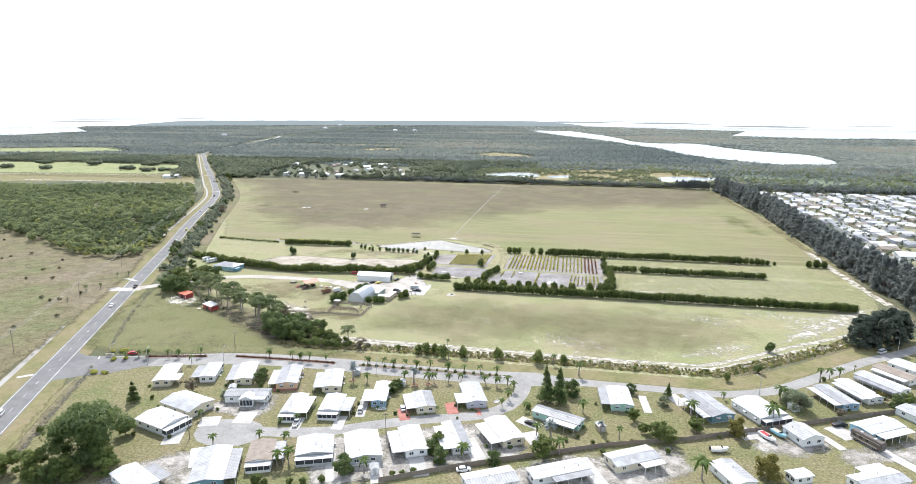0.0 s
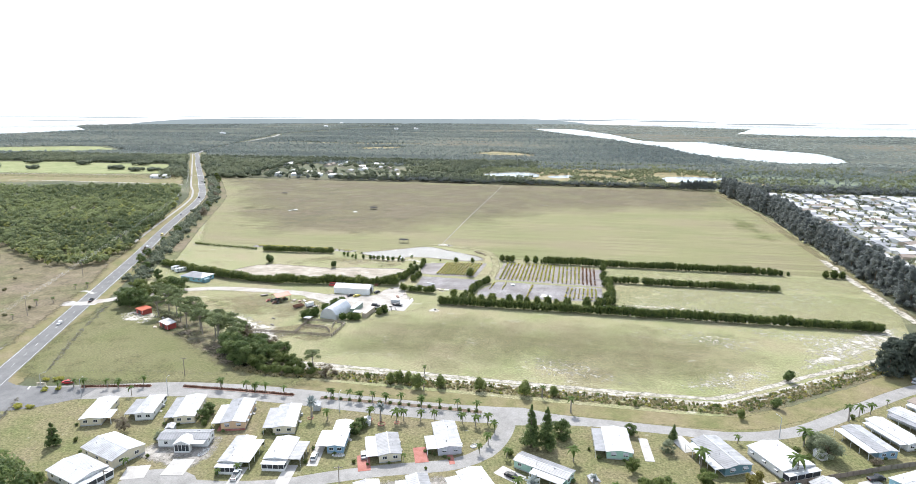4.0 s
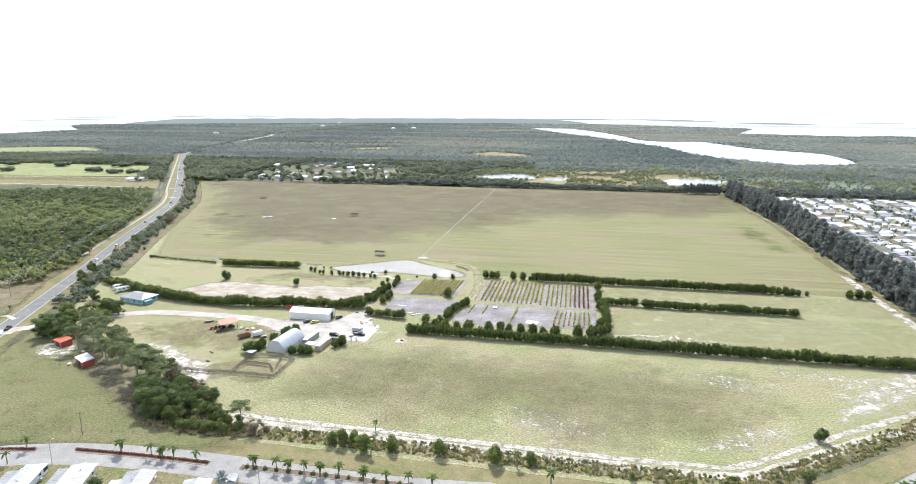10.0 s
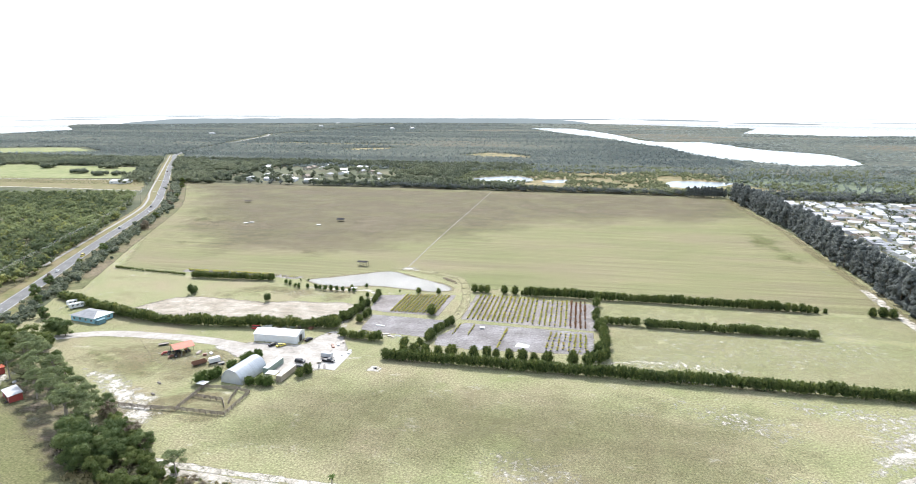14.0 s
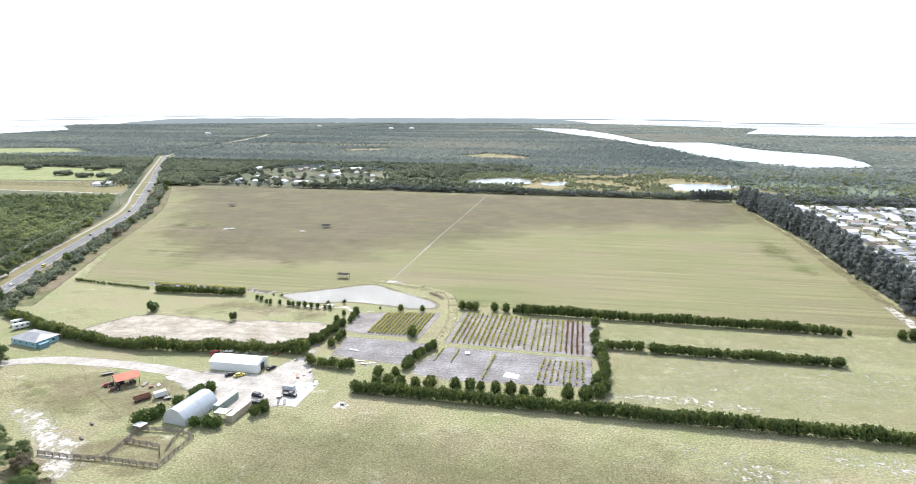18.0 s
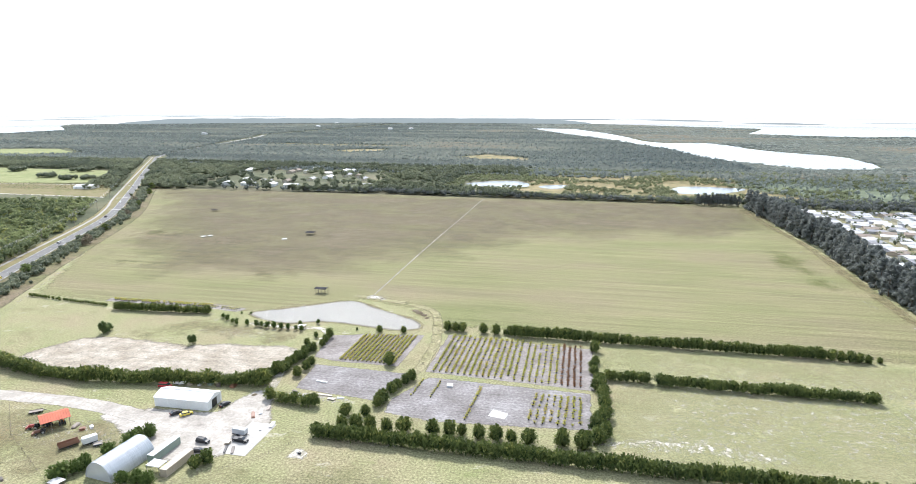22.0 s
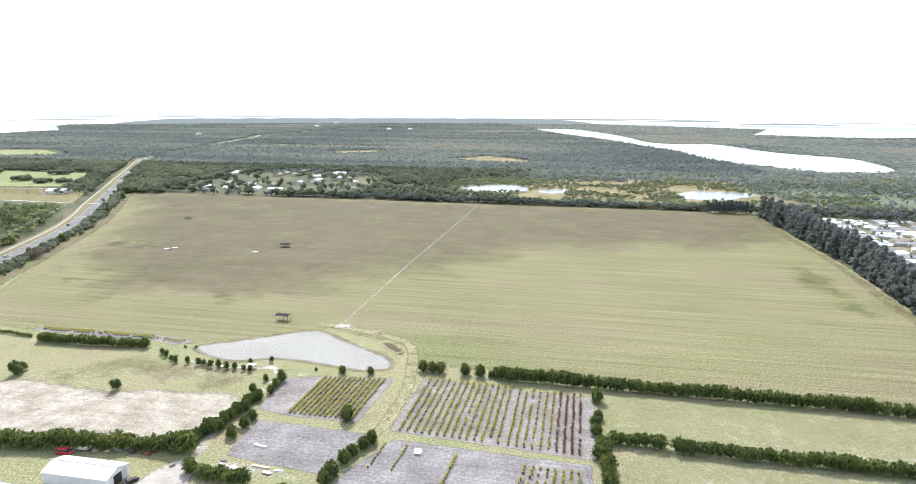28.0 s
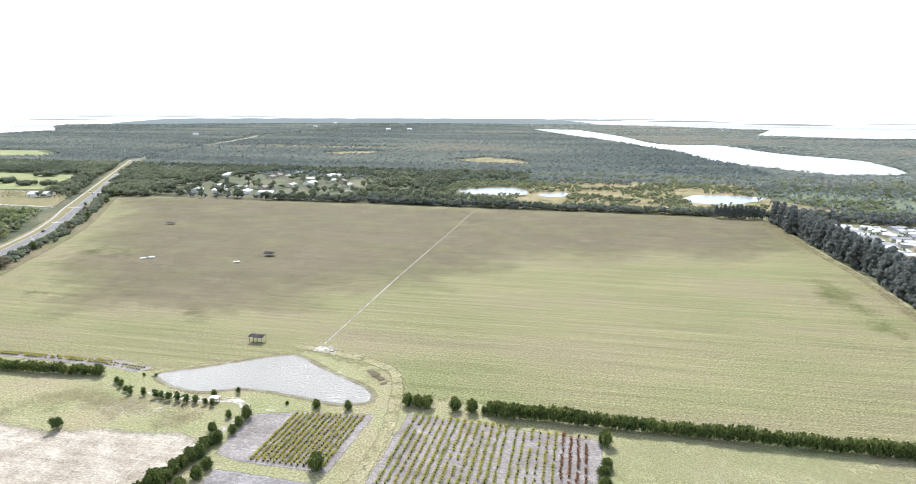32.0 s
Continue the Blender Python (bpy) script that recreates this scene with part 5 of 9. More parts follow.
garden = [palm("green feather palm in a garden", 4.6, M["palm"], 84 + k, 12, 2.5, "garden palms", "palm_tree", 0.85, False, 0.15) for k in range(2)]
place_all(garden[0], [(-66, 227, 1.0), (-56, 227, 1.05), (-54, 229, 0.9), (-48, 230, 0.8), (-43, 231, 0.85), (-33, 231, 0.85), (-24, 232, 0.9), (-21, 227, 0.9), (6, 214, 1.05), (45, 218, 1.35), (73, 219, 1.45), (41, 178, 1.5), (-102, 173, 0.8), (-89, 160, 1.1), (81, 238, 1.3), (-116, 168, 0.8)])
place_all(garden[1], [(-81, 224, 0.8), (-28, 230, 0.85), (-22, 219, 0.85), (-24, 213, 0.7), (-2, 184, 1.2), (-10, 195, 0.9), (-61, 162, 1.0), (-92, 173, 0.85), (-32, 175, 1.1), (-15, 212, 0.7), (108, 264, 1.0), (113, 267, 0.9), (-95, 188, 0.6), (60, 236, 0.6), (-86, 162, 1.15), (-130, 183, 0.7), (-100, 185, 0.5), (-47, 204, 0.5)])
silver = palm("silver-blue fan palm in a red-ringed bed", 3.6, M["silver"], 88, 30, 1.5, "silver fan palms", "palm_tree", 0.5, False, 0.2, True)
place_all(silver, [(-87.5, 225, 1.75), (-62, 227, 1.55), (-5, 190, 1.9), (12, 201, 1.0)])
norfolk = conifer("tall dark Norfolk pine beside the side street", 15, 7.0, M["oak"], 90, "tree", 11, "Norfolk pines", 60, 0.34)
place_all(norfolk, [(-8, 220, 1.0), (-3, 220.5, 0.97)])
cedar = conifer("dark conical cedar on the lawn", 8, 4.6, M["oak"], 91, "tree", 7, "garden conifers", 70, 0.3)
place_all(cedar, [(-163, 190, 1.05), (39, 234, 0.75), (139, 241, 0.8)])
bigoak = broad_tree("massive spreading oak on the lawn", 12.5, 17, M["oak"], 92, 120, 0.6, 0.1, "tree", "garden trees", 44)
place_all(bigoak, [(-151, 155, 1.3)])
mid = broad_tree("round dark leafy garden tree", 6.5, 7.0, M["oak"], 93, 50, 0.5, 0.12, "tree", "garden trees", 24)
place_all(mid, [(2, 228, 1.0), (-124, 215, 0.7), (-125, 220, 0.65), (-67, 161, 0.95), (-39, 172, 0.8), (25, 235, 0.6), (123, 241, 0.8), (-68, 217, 0.65), (-67, 221, 0.6), (-22, 174, 0.75), (-43, 177, 0.7), (-152, 139, 0.9), (-262, 376, 0.95), (-242, 394, 0.7)])
gold = broad_tree("olive-gold round garden tree", 6.5, 7.0, M["gold_leaf"], 96, 60, 0.42, 0.12, "tree", "garden trees", 26)
place_all(gold, [(58, 207, 1.0), (61, 182, 1.15), (119, 246, 0.6)])
pale = broad_tree("wide pale grey-green garden tree", 7.0, 8.5, M["pale_leaf"], 97, 44, 0.4, 0.15, "tree", "garden trees", 28)
place_all(pale, [(86, 232, 1.05), (84, 237, 0.9), (-130, 199, 0.5), (36, 226, 0.6)])
fresh = broad_tree("bright green garden tree", 6.5, 6.5, M["willow"], 94, 50, 0.5, 0.12, "tree", "garden trees", 22)
place_all(fresh, [(-142, 149, 1.2), (-160, 141, 1.35), (-137, 145, 1.0), (-168, 139, 1.2), (-150, 142, 1.1), (-7, 181, 1.15), (31, 200, 1.0), (34, 198, 0.9), (45, 208, 0.8), (-149, 168, 0.9), (127, 242, 0.9), (24, 212, 0.7), (-156, 138, 0.9), (-145, 141, 0.8), (27, 203, 0.6), (-42, 182, 0.7)])
small = bush("clipped green shrub in a garden", 1.6, 1.8, M["leaf"], 95, "bush", "garden shrubs", 50, 0.22)
place_all(small, [(-158, 194, 1.0), (-179, 164, 1.6), (-122, 212, 1.3), (-91, 151, 2.0), (-88, 150, 1.6), (4, 196, 0.9), (9, 193, 0.9), (0, 193, 1.0), (14, 194, 0.9), (22, 196, 1.0), (12, 187, 1.2), (-14, 214, 1.3), (11, 222, 0.7), (122, 249, 1.4), (-77, 197, 0.9), (-90, 200, 0.7), (-96, 205, 0.8), (-52, 162, 1.2), (-49, 163, 1.2),
                  (-46, 165, 1.2), (-72, 155, 1.5), (-77, 153, 1.5), (-81, 152, 1.4), (-62, 200, 0.8), (-30, 196, 0.9), (52, 205, 0.8), (77, 233, 1.6), (80, 230, 1.4), (67, 236, 1.0), (-128, 190, 0.8), (-133, 186, 0.8), (-146, 168, 1.0), (-100, 164, 1.2), (-98, 160, 1.0), (18, 233, 0.8), (26, 206, 1.2), (-39, 201, 0.6), (33, 192, 1.2), (105, 262, 1.2)])

# ---- mobile homes ----
FRAME_MESHES = {}


def window(parent, x, y, z, w, h, face, frame_material=None, awning=False):
    """A framed window on a wall; face: degrees about z that its outside looks to, from -y."""
    key = (round(w, 2), round(h, 2))
    if key not in FRAME_MESHES:
        t = 0.09
        fr = boxes((-w / 2, -w / 2 + t, -0.05, 0.03, 0, h), (w / 2 - t, w / 2, -0.05, 0.03, 0, h), (-w / 2 + t, w / 2 - t, -0.05, 0.03, 0, t), (-w / 2 + t, w / 2 - t, -0.05, 0.03, h - t, h), (-0.03, 0.03, -0.04, 0.0, t, h - t))
        f = bpy.data.meshes.new("window")
        fr.to_mesh(f)
        f.materials.append(M["white"])
        pn = boxes((-w / 2 + t, w / 2 - t, -0.02, 0.02, t, h - t))
        p = bpy.data.meshes.new("pane")
        pn.to_mesh(p)
        p.materials.append(M["glass"])
        aw = prism([(-0.75, h - 0.15), (-0.72, h - 0.2), (0.0, h + 0.18), (0.0, h + 0.25)], -w / 2 - 0.1, w / 2 + 0.1)
        aw.transform(Matrix.Rotation(radians(90), 4, "Z"))
        a = bpy.data.meshes.new("awning")
        aw.to_mesh(a)
        a.materials.append(M["roof_white"])
        FRAME_MESHES[key] = (f, p, a)
    f, p, a = FRAME_MESHES[key]
    ob = put("window", f, None, parent)
    ob.matrix_basis = pose(x, y, z, 0, 0, face)
    put("pane", p, None, ob)
    if awning:
        put("awning", a, None, ob, "white metal awning")
    return ob


def roof_mesh(w, l, z, rise, over=0.35, thick=0.14):
    h = w / 2 + over
    return prism([(-h, z - rise * over / (w / 2)), (-h, z - rise * over / (w / 2) + thick), (0, z + rise + thick), (h, z - rise * over / (w / 2) + thick), (h, z - rise * over / (w / 2)), (0, z + rise)], -l / 2 - over, l / 2 + over)


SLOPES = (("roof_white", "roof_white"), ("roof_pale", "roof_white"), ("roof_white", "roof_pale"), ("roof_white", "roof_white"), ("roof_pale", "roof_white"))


def half_roof(w, l, z, rise, side, over=0.35, thick=0.14):
    """One slope of a low gable roof, from the ridge down to the eaves."""
    h, drop = w / 2 + over, rise * over / (w / 2)
    pts = [(0, z + rise), (side * h, z - drop), (side * h, z - drop + thick), (0, z + rise + thick)]
    return prism(pts if side > 0 else pts[::-1], -l / 2 - over, l / 2 + over)


def home(label, x, y, w, l, turn, wall, roof, seed, carport=0, cw=3.4, cl=0.7, croof="roof_white", porch=0, awn=False, high=2.75, trim=None, rise=0.13, deck=None, group="mobile homes", vents=2, gable=None):
    """A mobile home with its long side along the turned y axis. carport: the side (+1, -1) of its car roof, cl its share of the
    length; porch: the end (+1, -1) with a screened room; deck: paint of a low deck."""
    rng = np.random.default_rng(seed)
    x, y = site(x, y)
    ob = thing("mobile_home", label, "mobile home", group)
    if porch:
        l = l - 2.8
        x, y = x + porch * 1.4 * math.sin(radians(turn)), y - porch * 1.4 * math.cos(radians(turn))
    if carport:
        w = w - cw
    off = -carport * cw / 2 if carport else 0
    r = rise * w / 2 * 1.2
    body = prism([(-w / 2, 0.45), (w / 2, 0.45), (w / 2, high), (0, high + r), (-w / 2, high)], -l / 2, l / 2)
    body.transform(Matrix.Translation((off, 0, 0)))
    part("wall", body, M[wall], ob)
    part("skirting", boxes((off - w / 2 + 0.05, off + w / 2 - 0.05, -l / 2 + 0.05, l / 2 - 0.05, -0.05, 0.45)), M["grey"] if wall != "grey" else M["white"], ob)
    top = None
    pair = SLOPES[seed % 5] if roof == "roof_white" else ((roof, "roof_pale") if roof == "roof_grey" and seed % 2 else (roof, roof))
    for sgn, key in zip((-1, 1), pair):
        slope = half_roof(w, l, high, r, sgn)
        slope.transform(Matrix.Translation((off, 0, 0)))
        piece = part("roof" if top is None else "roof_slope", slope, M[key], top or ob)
        top = top or piece
    cap = boxes((off - 0.16, off + 0.16, -l / 2 - 0.37, l / 2 + 0.37, high + r + 0.125, high + r + 0.175))
    part("ridge_cap", cap, M["roof_white" if roof != "roof_brown" else "roof_brown"], top)
    for k in range(vents):
        vx, vy = off + rng.uniform(-0.3, 0.3) * w, rng.uniform(-0.35, 0.35) * l
        vz = high + r * (1 - abs(vx - off) / (w / 2))
        part("roof_vent", tube(bmesh.new(), [(vx, vy, vz), (vx, vy, vz + 0.55)], [0.12, 0.12], 6), M["steel"], top)
    n = max(2, int(l / 4.2))
    for k in range(n):
        yy = -l / 2 + (k + 0.5) * l / n + rng.uniform(-0.3, 0.3)
        for s, face in ((1, 90), (-1, -90)):
            if not (k == n // 2 and s == 1):
                window(ob, off + s * w / 2, yy, 1.25, 1.25, 1.05, face, None, awn and s != carport)
    for k in (-1, 1):
        if porch != -1:
            window(ob, off + k * w * 0.24, -l / 2, 1.2, 1.5, 1.1, 0, None, awn)
        if porch != 1:
            window(ob, off + k * w * 0.24, l / 2, 1.2, 1.4, 1.1, 180)
    yd = -l / 2 + (n // 2 + 0.5) * l / n
    door = part("door", boxes((off + w / 2 - 0.02, off + w / 2 + 0.05, yd - 0.45, yd + 0.45, 0.5, 2.45)), M["white"], ob)
    part("door_handle", boxes((off + w / 2 + 0.05, off + w / 2 + 0.11, yd + 0.28, yd + 0.36, 1.4, 1.48)), M["steel"], door)
    part("steps", boxes((off + w / 2 + 0.05, off + w / 2 + 1.1, yd - 0.6, yd + 0.6, -0.05, 0.25), (off + w / 2 + 0.05, off + w / 2 + 0.65, yd - 0.6, yd + 0.6, 0.25, 0.46)), M["concrete"], ob)
    if carport:
        x0 = off + carport * (w / 2 + 0.36)
        x1 = off + carport * (w / 2 + cw + 0.3)
        y0 = -l / 2 + 0.2
        y1 = y0 + l * cl
        lo, hi = min(x0, x1), max(x0, x1)
        zr = high - 0.12
        cp = part("carport_roof", boxes((lo, hi, y0, y1, zr - 0.1, zr + 0.05)), M[croof], ob)
        m = max(2, int((y1 - y0) / 3.4) + 1)
        xp = x1 - carport * 0.2
        for k in range(m):
            yy = y0 + 0.2 + (y1 - y0 - 0.4) * k / (m - 1)
            part("post", boxes((xp - 0.06, xp + 0.06, yy - 0.06, yy + 0.06, -0.05, zr - 0.1)), M["white"], cp)
    if porch:
        py = porch * l / 2
        d = 2.6
        y0, y1 = min(py, py + porch * d), max(py, py + porch * d)
        pr = part("porch_roof", boxes((off - w / 2 - 0.2, off + w / 2 + 0.2, y0 + (0.36 if porch > 0 else -0.2), y1 + (0.2 if porch > 0 else -0.36), high - 0.35, high - 0.22)), M["roof_white"], ob)
        part("screen", boxes((off - w / 2 + 0.1, off + w / 2 - 0.1, y0 + 0.1, y1 - 0.1, 0.9, high - 0.36)), M["screen"], pr, "dark insect screen panels")
        part("knee_wall", boxes((off - w / 2 + 0.05, off + w / 2 - 0.05, y0 + 0.05, y1 - 0.05, -0.05, 0.9)), M[wall], pr)
        for k in range(5):
            xx = off - w / 2 + 0.1 + (w - 0.2) * k / 4
            yy = y1 if porch > 0 else y0
            part("mullion", boxes((xx - 0.06, xx + 0.06, yy - 0.06, yy + 0.06, 0.9, high - 0.36)), M["white"], pr)
    side = -carport if carport else 1
    part("air_conditioner", boxes((off + side * (w / 2 + 0.5) - 0.4, off + side * (w / 2 + 0.5) + 0.4, l * 0.3 - 0.4, l * 0.3 + 0.4, -0.05, 0.85)), M["grey"], ob, "grey air conditioning unit")
    if deck:
        part("deck", boxes((off - w / 2 - 1.2, off - w / 2 - 0.02, -l / 2 - 0.8, 0, -0.05, 0.35), (off - w / 2 - 0.02, off + w / 2, -l / 2 - 0.8, -l / 2 - 0.02, -0.05, 0.35)), M[deck], ob, "red painted deck")
    if gable:
        g = 5.0
        gr = prism([(-g / 2 - 0.3, high - 0.1), (g / 2 + 0.3, high - 0.1), (g / 2 + 0.3, high + 0.05), (0, high + 1.35), (-g / 2 - 0.3, high + 0.05)], -w / 2 - 2.2, 0)
        gr.transform(Matrix.Translation((0, -1.0, 0)) @ Matrix.Rotation(radians(gable), 4, "Z"))
        part("porch_gable", gr, M["roof_white"], ob)
        gw = boxes((-g / 2, g / 2, -w / 2 - 1.9, -w / 2 - 0.03, -0.05, high - 0.1))
        gw.transform(Matrix.Translation((0, -1.0, 0)) @ Matrix.Rotation(radians(gable), 4, "Z"))
        sun_room = part("sun_room", gw, M[wall], ob)
        for k in range(4):
            gl = boxes((-g / 2 + 0.25 + k * 1.17, -g / 2 + 1.25 + k * 1.17, -w / 2 - 1.95, -w / 2 - 1.88, 0.6, high - 0.3))
            gl.transform(Matrix.Translation((0, -1.0, 0)) @ Matrix.Rotation(radians(gable), 4, "Z"))
            part("glass_panel", gl, M["glass"], sun_room)
    ob.matrix_basis = pose(x, y, 0, 0, 0, turn)
    return ob


def slab(name, x, y, w, l, turn, material="concrete", label="pale concrete driveway", category="driveway", z=0.05):
    bm = boxes((-w / 2, w / 2, -l / 2, l / 2, -0.12, 0.0))
    ob = tagged(part(name, bm, M[material]), label, category, "", "structure")
    ob.matrix_basis = pose(*site(x, y), z, 0, 0, turn)
    return ob


home("broad white mobile home with a white metal roof", -139.8, 189.6, 11.0, 16, 72, "cream", "roof_white", 1, high=3.0, rise=0.16)
home("broad white mobile home with a glazed end porch", -140, 176.2, 10.2, 17, 72, "white", "roof_white", 2, porch=-1, high=2.9, rise=0.14)
home("white mobile home with a grey lean-to carport", -125, 144.5, 11, 15, 62, "white", "roof_white", 3, 1, 3.6, 0.7, "roof_grey")
home("teal mobile home with a pale ribbed roof", -106, 154.5, 13, 19, 22, "teal", "roof_white", 4, 1, 3.4, 0.9, "roof_grey")
home("grey and white roofed mobile home with a screened porch", -162.2, 212, 10, 16.4, 19, "cream", "roof_white", 5, 1, 3.0, 0.4, "roof_white", high=2.7)
home("white mobile home with a grey carport roof", -149.2, 217.6, 9.4, 15.4, 18, "white", "roof_white", 6, -1, 3.4, 0.95, "roof_grey", porch=1)
home("cream mobile home with a white roof", -133.8, 218.9, 10.2, 16.6, 19, "cream", "roof_white", 7, -1, 3.2, 0.95, "roof_grey")
home("peach mobile home with a red deck and awnings", -114.4, 219, 11.2, 17.2, 17, "peach", "roof_grey", 8, -1, 3.0, 0.8, "roof_white", awn=True, deck="red_concrete")
home("beige mobile home with a white metal roof", -95.6, 219, 10.6, 16.2, 17, "cream", "roof_white", 9, -1, 3.2, 0.9, "roof_grey")
home("white gabled mobile home with a glazed front", -120.8, 199.2, 8.6, 16.2, 102, "white", "roof_grey", 10, -1, 2.6, 0.35, "roof_white", high=3.0, rise=0.2, gable=-90)
home("white mobile home with a long carport", -98, 195, 9.4, 17.6, 8, "white", "roof_white", 11, 1, 3.2, 0.9, porch=-1)
home("white mobile home with a dark screened porch", -84, 198.4, 11.2, 15.5, 8, "white", "roof_white", 12, 1, 4.0, 0.85, "roof_grey", porch=-1)
home("blue-fronted mobile home with a white roof", -73, 211.6, 9.0, 16.6, 10, "blue", "roof_white", 13, -1, 3.6, 0.6, "roof_white")
home("cream mobile home with a red carport floor", -55, 207.8, 10.6, 12.8, 22, "cream", "roof_grey", 14, -1, 3.6, 0.95, "roof_white", deck=None)
home("lilac mobile home with pink shutters", -37.6, 217.4, 11.0, 16.5, 20, "lilac", "roof_grey", 15, -1, 3.4, 0.5, "roof_white", awn=True)
home("white mobile home with a brown shingle roof", -94, 163, 11, 14.9, 20, "white", "roof_brown", 16, 1, 3.4, 0.9, "roof_grey", porch=-1)
home("grey mobile home with a white patched roof", -80, 168.8, 11.4, 13.8, 20, "grey", "roof_white", 17, porch=-1)
home("grey mobile home with a broad white roof", -65.4, 173.6, 10.9, 16.0, 24, "grey", "roof_white", 18)
home("white mobile home with dark shuttered windows", -52.2, 179.6, 11.1, 15.4, 25, "white", "roof_white", 19, -1, 4.0, 0.9, "roof_grey")
home("grey mobile home with a ribbed grey roof", -38, 185, 9.4, 17, 24, "white", "roof_grey", 20, -1, 3.2, 0.9, "roof_white")
home("cream mobile home with a white wing", -22.8, 191.6, 12.0, 15.6, 32, "cream", "roof_white", 21, -1, 4.2, 0.9, "roof_white")
home("mint mobile home with a long grey roof", -3.6, 204.6, 8.6, 18.0, 66, "mint", "roof_grey", 22, -1, 3.2, 0.6, "roof_white")
home("mint green mobile home with a white roof", 18.2, 225.6, 11.4, 15.2, 4, "mint", "roof_white", 23, -1, 3.4, 0.95, "roof_grey", awn=True)
home("white mobile home beside a wooden fence", -22, 163, 8.0, 15.4, 118, "white", "roof_white", 24)
home("pale mobile home with patched lean-to roofs", -1.4, 170.4, 8.8, 18.6, 119, "white", "roof_white", 25, -1, 3.0, 0.7, "roof_grey")
home("cream mobile home with arched windows", 21.6, 182, 10.6, 16, 120, "cream", "roof_white", 26, -1, 3.0, 0.5, "roof_white")
home("teal mobile home with a ribbed grey roof", 50.6, 224, 12.6, 17.2, 25, "teal", "roof_grey", 27, -1, 3.2, 0.9, "roof_white", awn=True, high=2.9)
home("long white mobile home with side awnings", 70.6, 224.6, 11.8, 17.4, 27, "white", "roof_white", 28, porch=-1, awn=True, high=3.0)
home("pale blue mobile home with a grey and white roof", 100.8, 242.4, 9.8, 16.4, 18, "blue", "roof_grey", 29, -1, 3.2, 0.95, "roof_white")
home("white mobile home with a long screened side", 112.2, 250, 9.4, 16.8, 22, "white", "roof_white", 30, -1, 2.6, 0.9, "roof_white", awn=True)
home("white mobile home with a long side porch", 124.6, 259, 10.0, 18.4, 33, "white", "roof_white", 31, -1, 3.0, 0.9, "roof_grey")
home("white mobile home with a brown and white roof", 134.6, 270, 10.4, 15.4, 34, "white", "roof_brown", 32, -1, 3.4, 0.9, "roof_white")
home("white mobile home near the road bend", 146, 278, 9.0, 16, 36, "white", "roof_white", 33)
home("small white cottage with a white roof", 79.8, 209.6, 8.6, 9.2, 24, "white", "roof_white", 34, high=3.0, rise=0.25)
home("pale blue home with a wide white roof", 107.8, 218, 11.4, 16.4, 120, "sky_blue", "roof_white", 35, -1, 3.6, 0.9, "roof_white", high=3.0)
home("white home with a fenced yard", 91.6, 186, 10, 16.4, 116, "white", "roof_white", 36, 1, 3.0, 0.6, "roof_white")
home("white mobile home under an oak", 50.2, 180, 7.6, 12, 24, "white", "roof_white", 37)
home("small white shed beside an oak", 69.8, 183, 4.0, 6.4, 114, "white", "roof_white", 38, vents=0)
home("white mobile home in the back row", 128, 231, 9.4, 16, 30, "white", "roof_white", 39)

for k, (x, y, w, l, a, mt) in enumerate(((-75.5, 202, 3.4, 13, 10, "concrete"), (-59.0, 200.5, 4.0, 9, 22, "red_concrete"), (-42.5, 208.5, 4.4, 9, 20, "red_concrete"), (-32.4, 208, 1.8, 6, 20, "red_concrete"), (-80, 190, 4, 10, 8, "concrete"), (-94.5, 186.5, 3.4, 9, 8, "concrete"), (-115, 187, 7, 9, 10, "concrete"), (-132, 170, 6, 10, 20, "concrete"),
                          (-126, 182, 7, 7, 20, "concrete"), (29.5, 226, 3.0, 14, 4, "concrete"), (42, 232, 5, 10, 24, "concrete"), (-72.5, 163, 3, 16, 20, "concrete"), (-59, 166, 4, 18, 24, "concrete"), (-46, 170, 5, 14, 24, "concrete"), (-30, 182, 5, 14, 26, "concrete"), (-13, 203, 5, 9, 60, "concrete"), (-11, 193, 6, 8, 30, "concrete"), (8, 176, 5, 16, 24, "concrete"),
                          (95, 217, 7, 9, 28, "concrete"), (105, 203, 4, 24, 30, "concrete"), (62, 214, 2, 20, 27, "concrete"), (78, 222, 2, 18, 27, "tan"), (63, 210, 9, 7, 24, "concrete"), (-105, 142, 5, 20, 22, "concrete"), (-117, 160, 4, 12, 30, "concrete"), (89, 209, 3, 9, 24, "concrete"))):
    slab("driveway", x, y, w, l, a, mt, "red painted concrete driveway" if mt == "red_concrete" else "pale concrete driveway beside a mobile home", "driveway", 0.092 + 0.004 * (k % 8))

# ---- farm ----
M["barn_white"] = sheet_metal("clean_white_sheeting", (0.78, 0.78, 0.77), 0.5, 0.0, 0.4, 0.08)


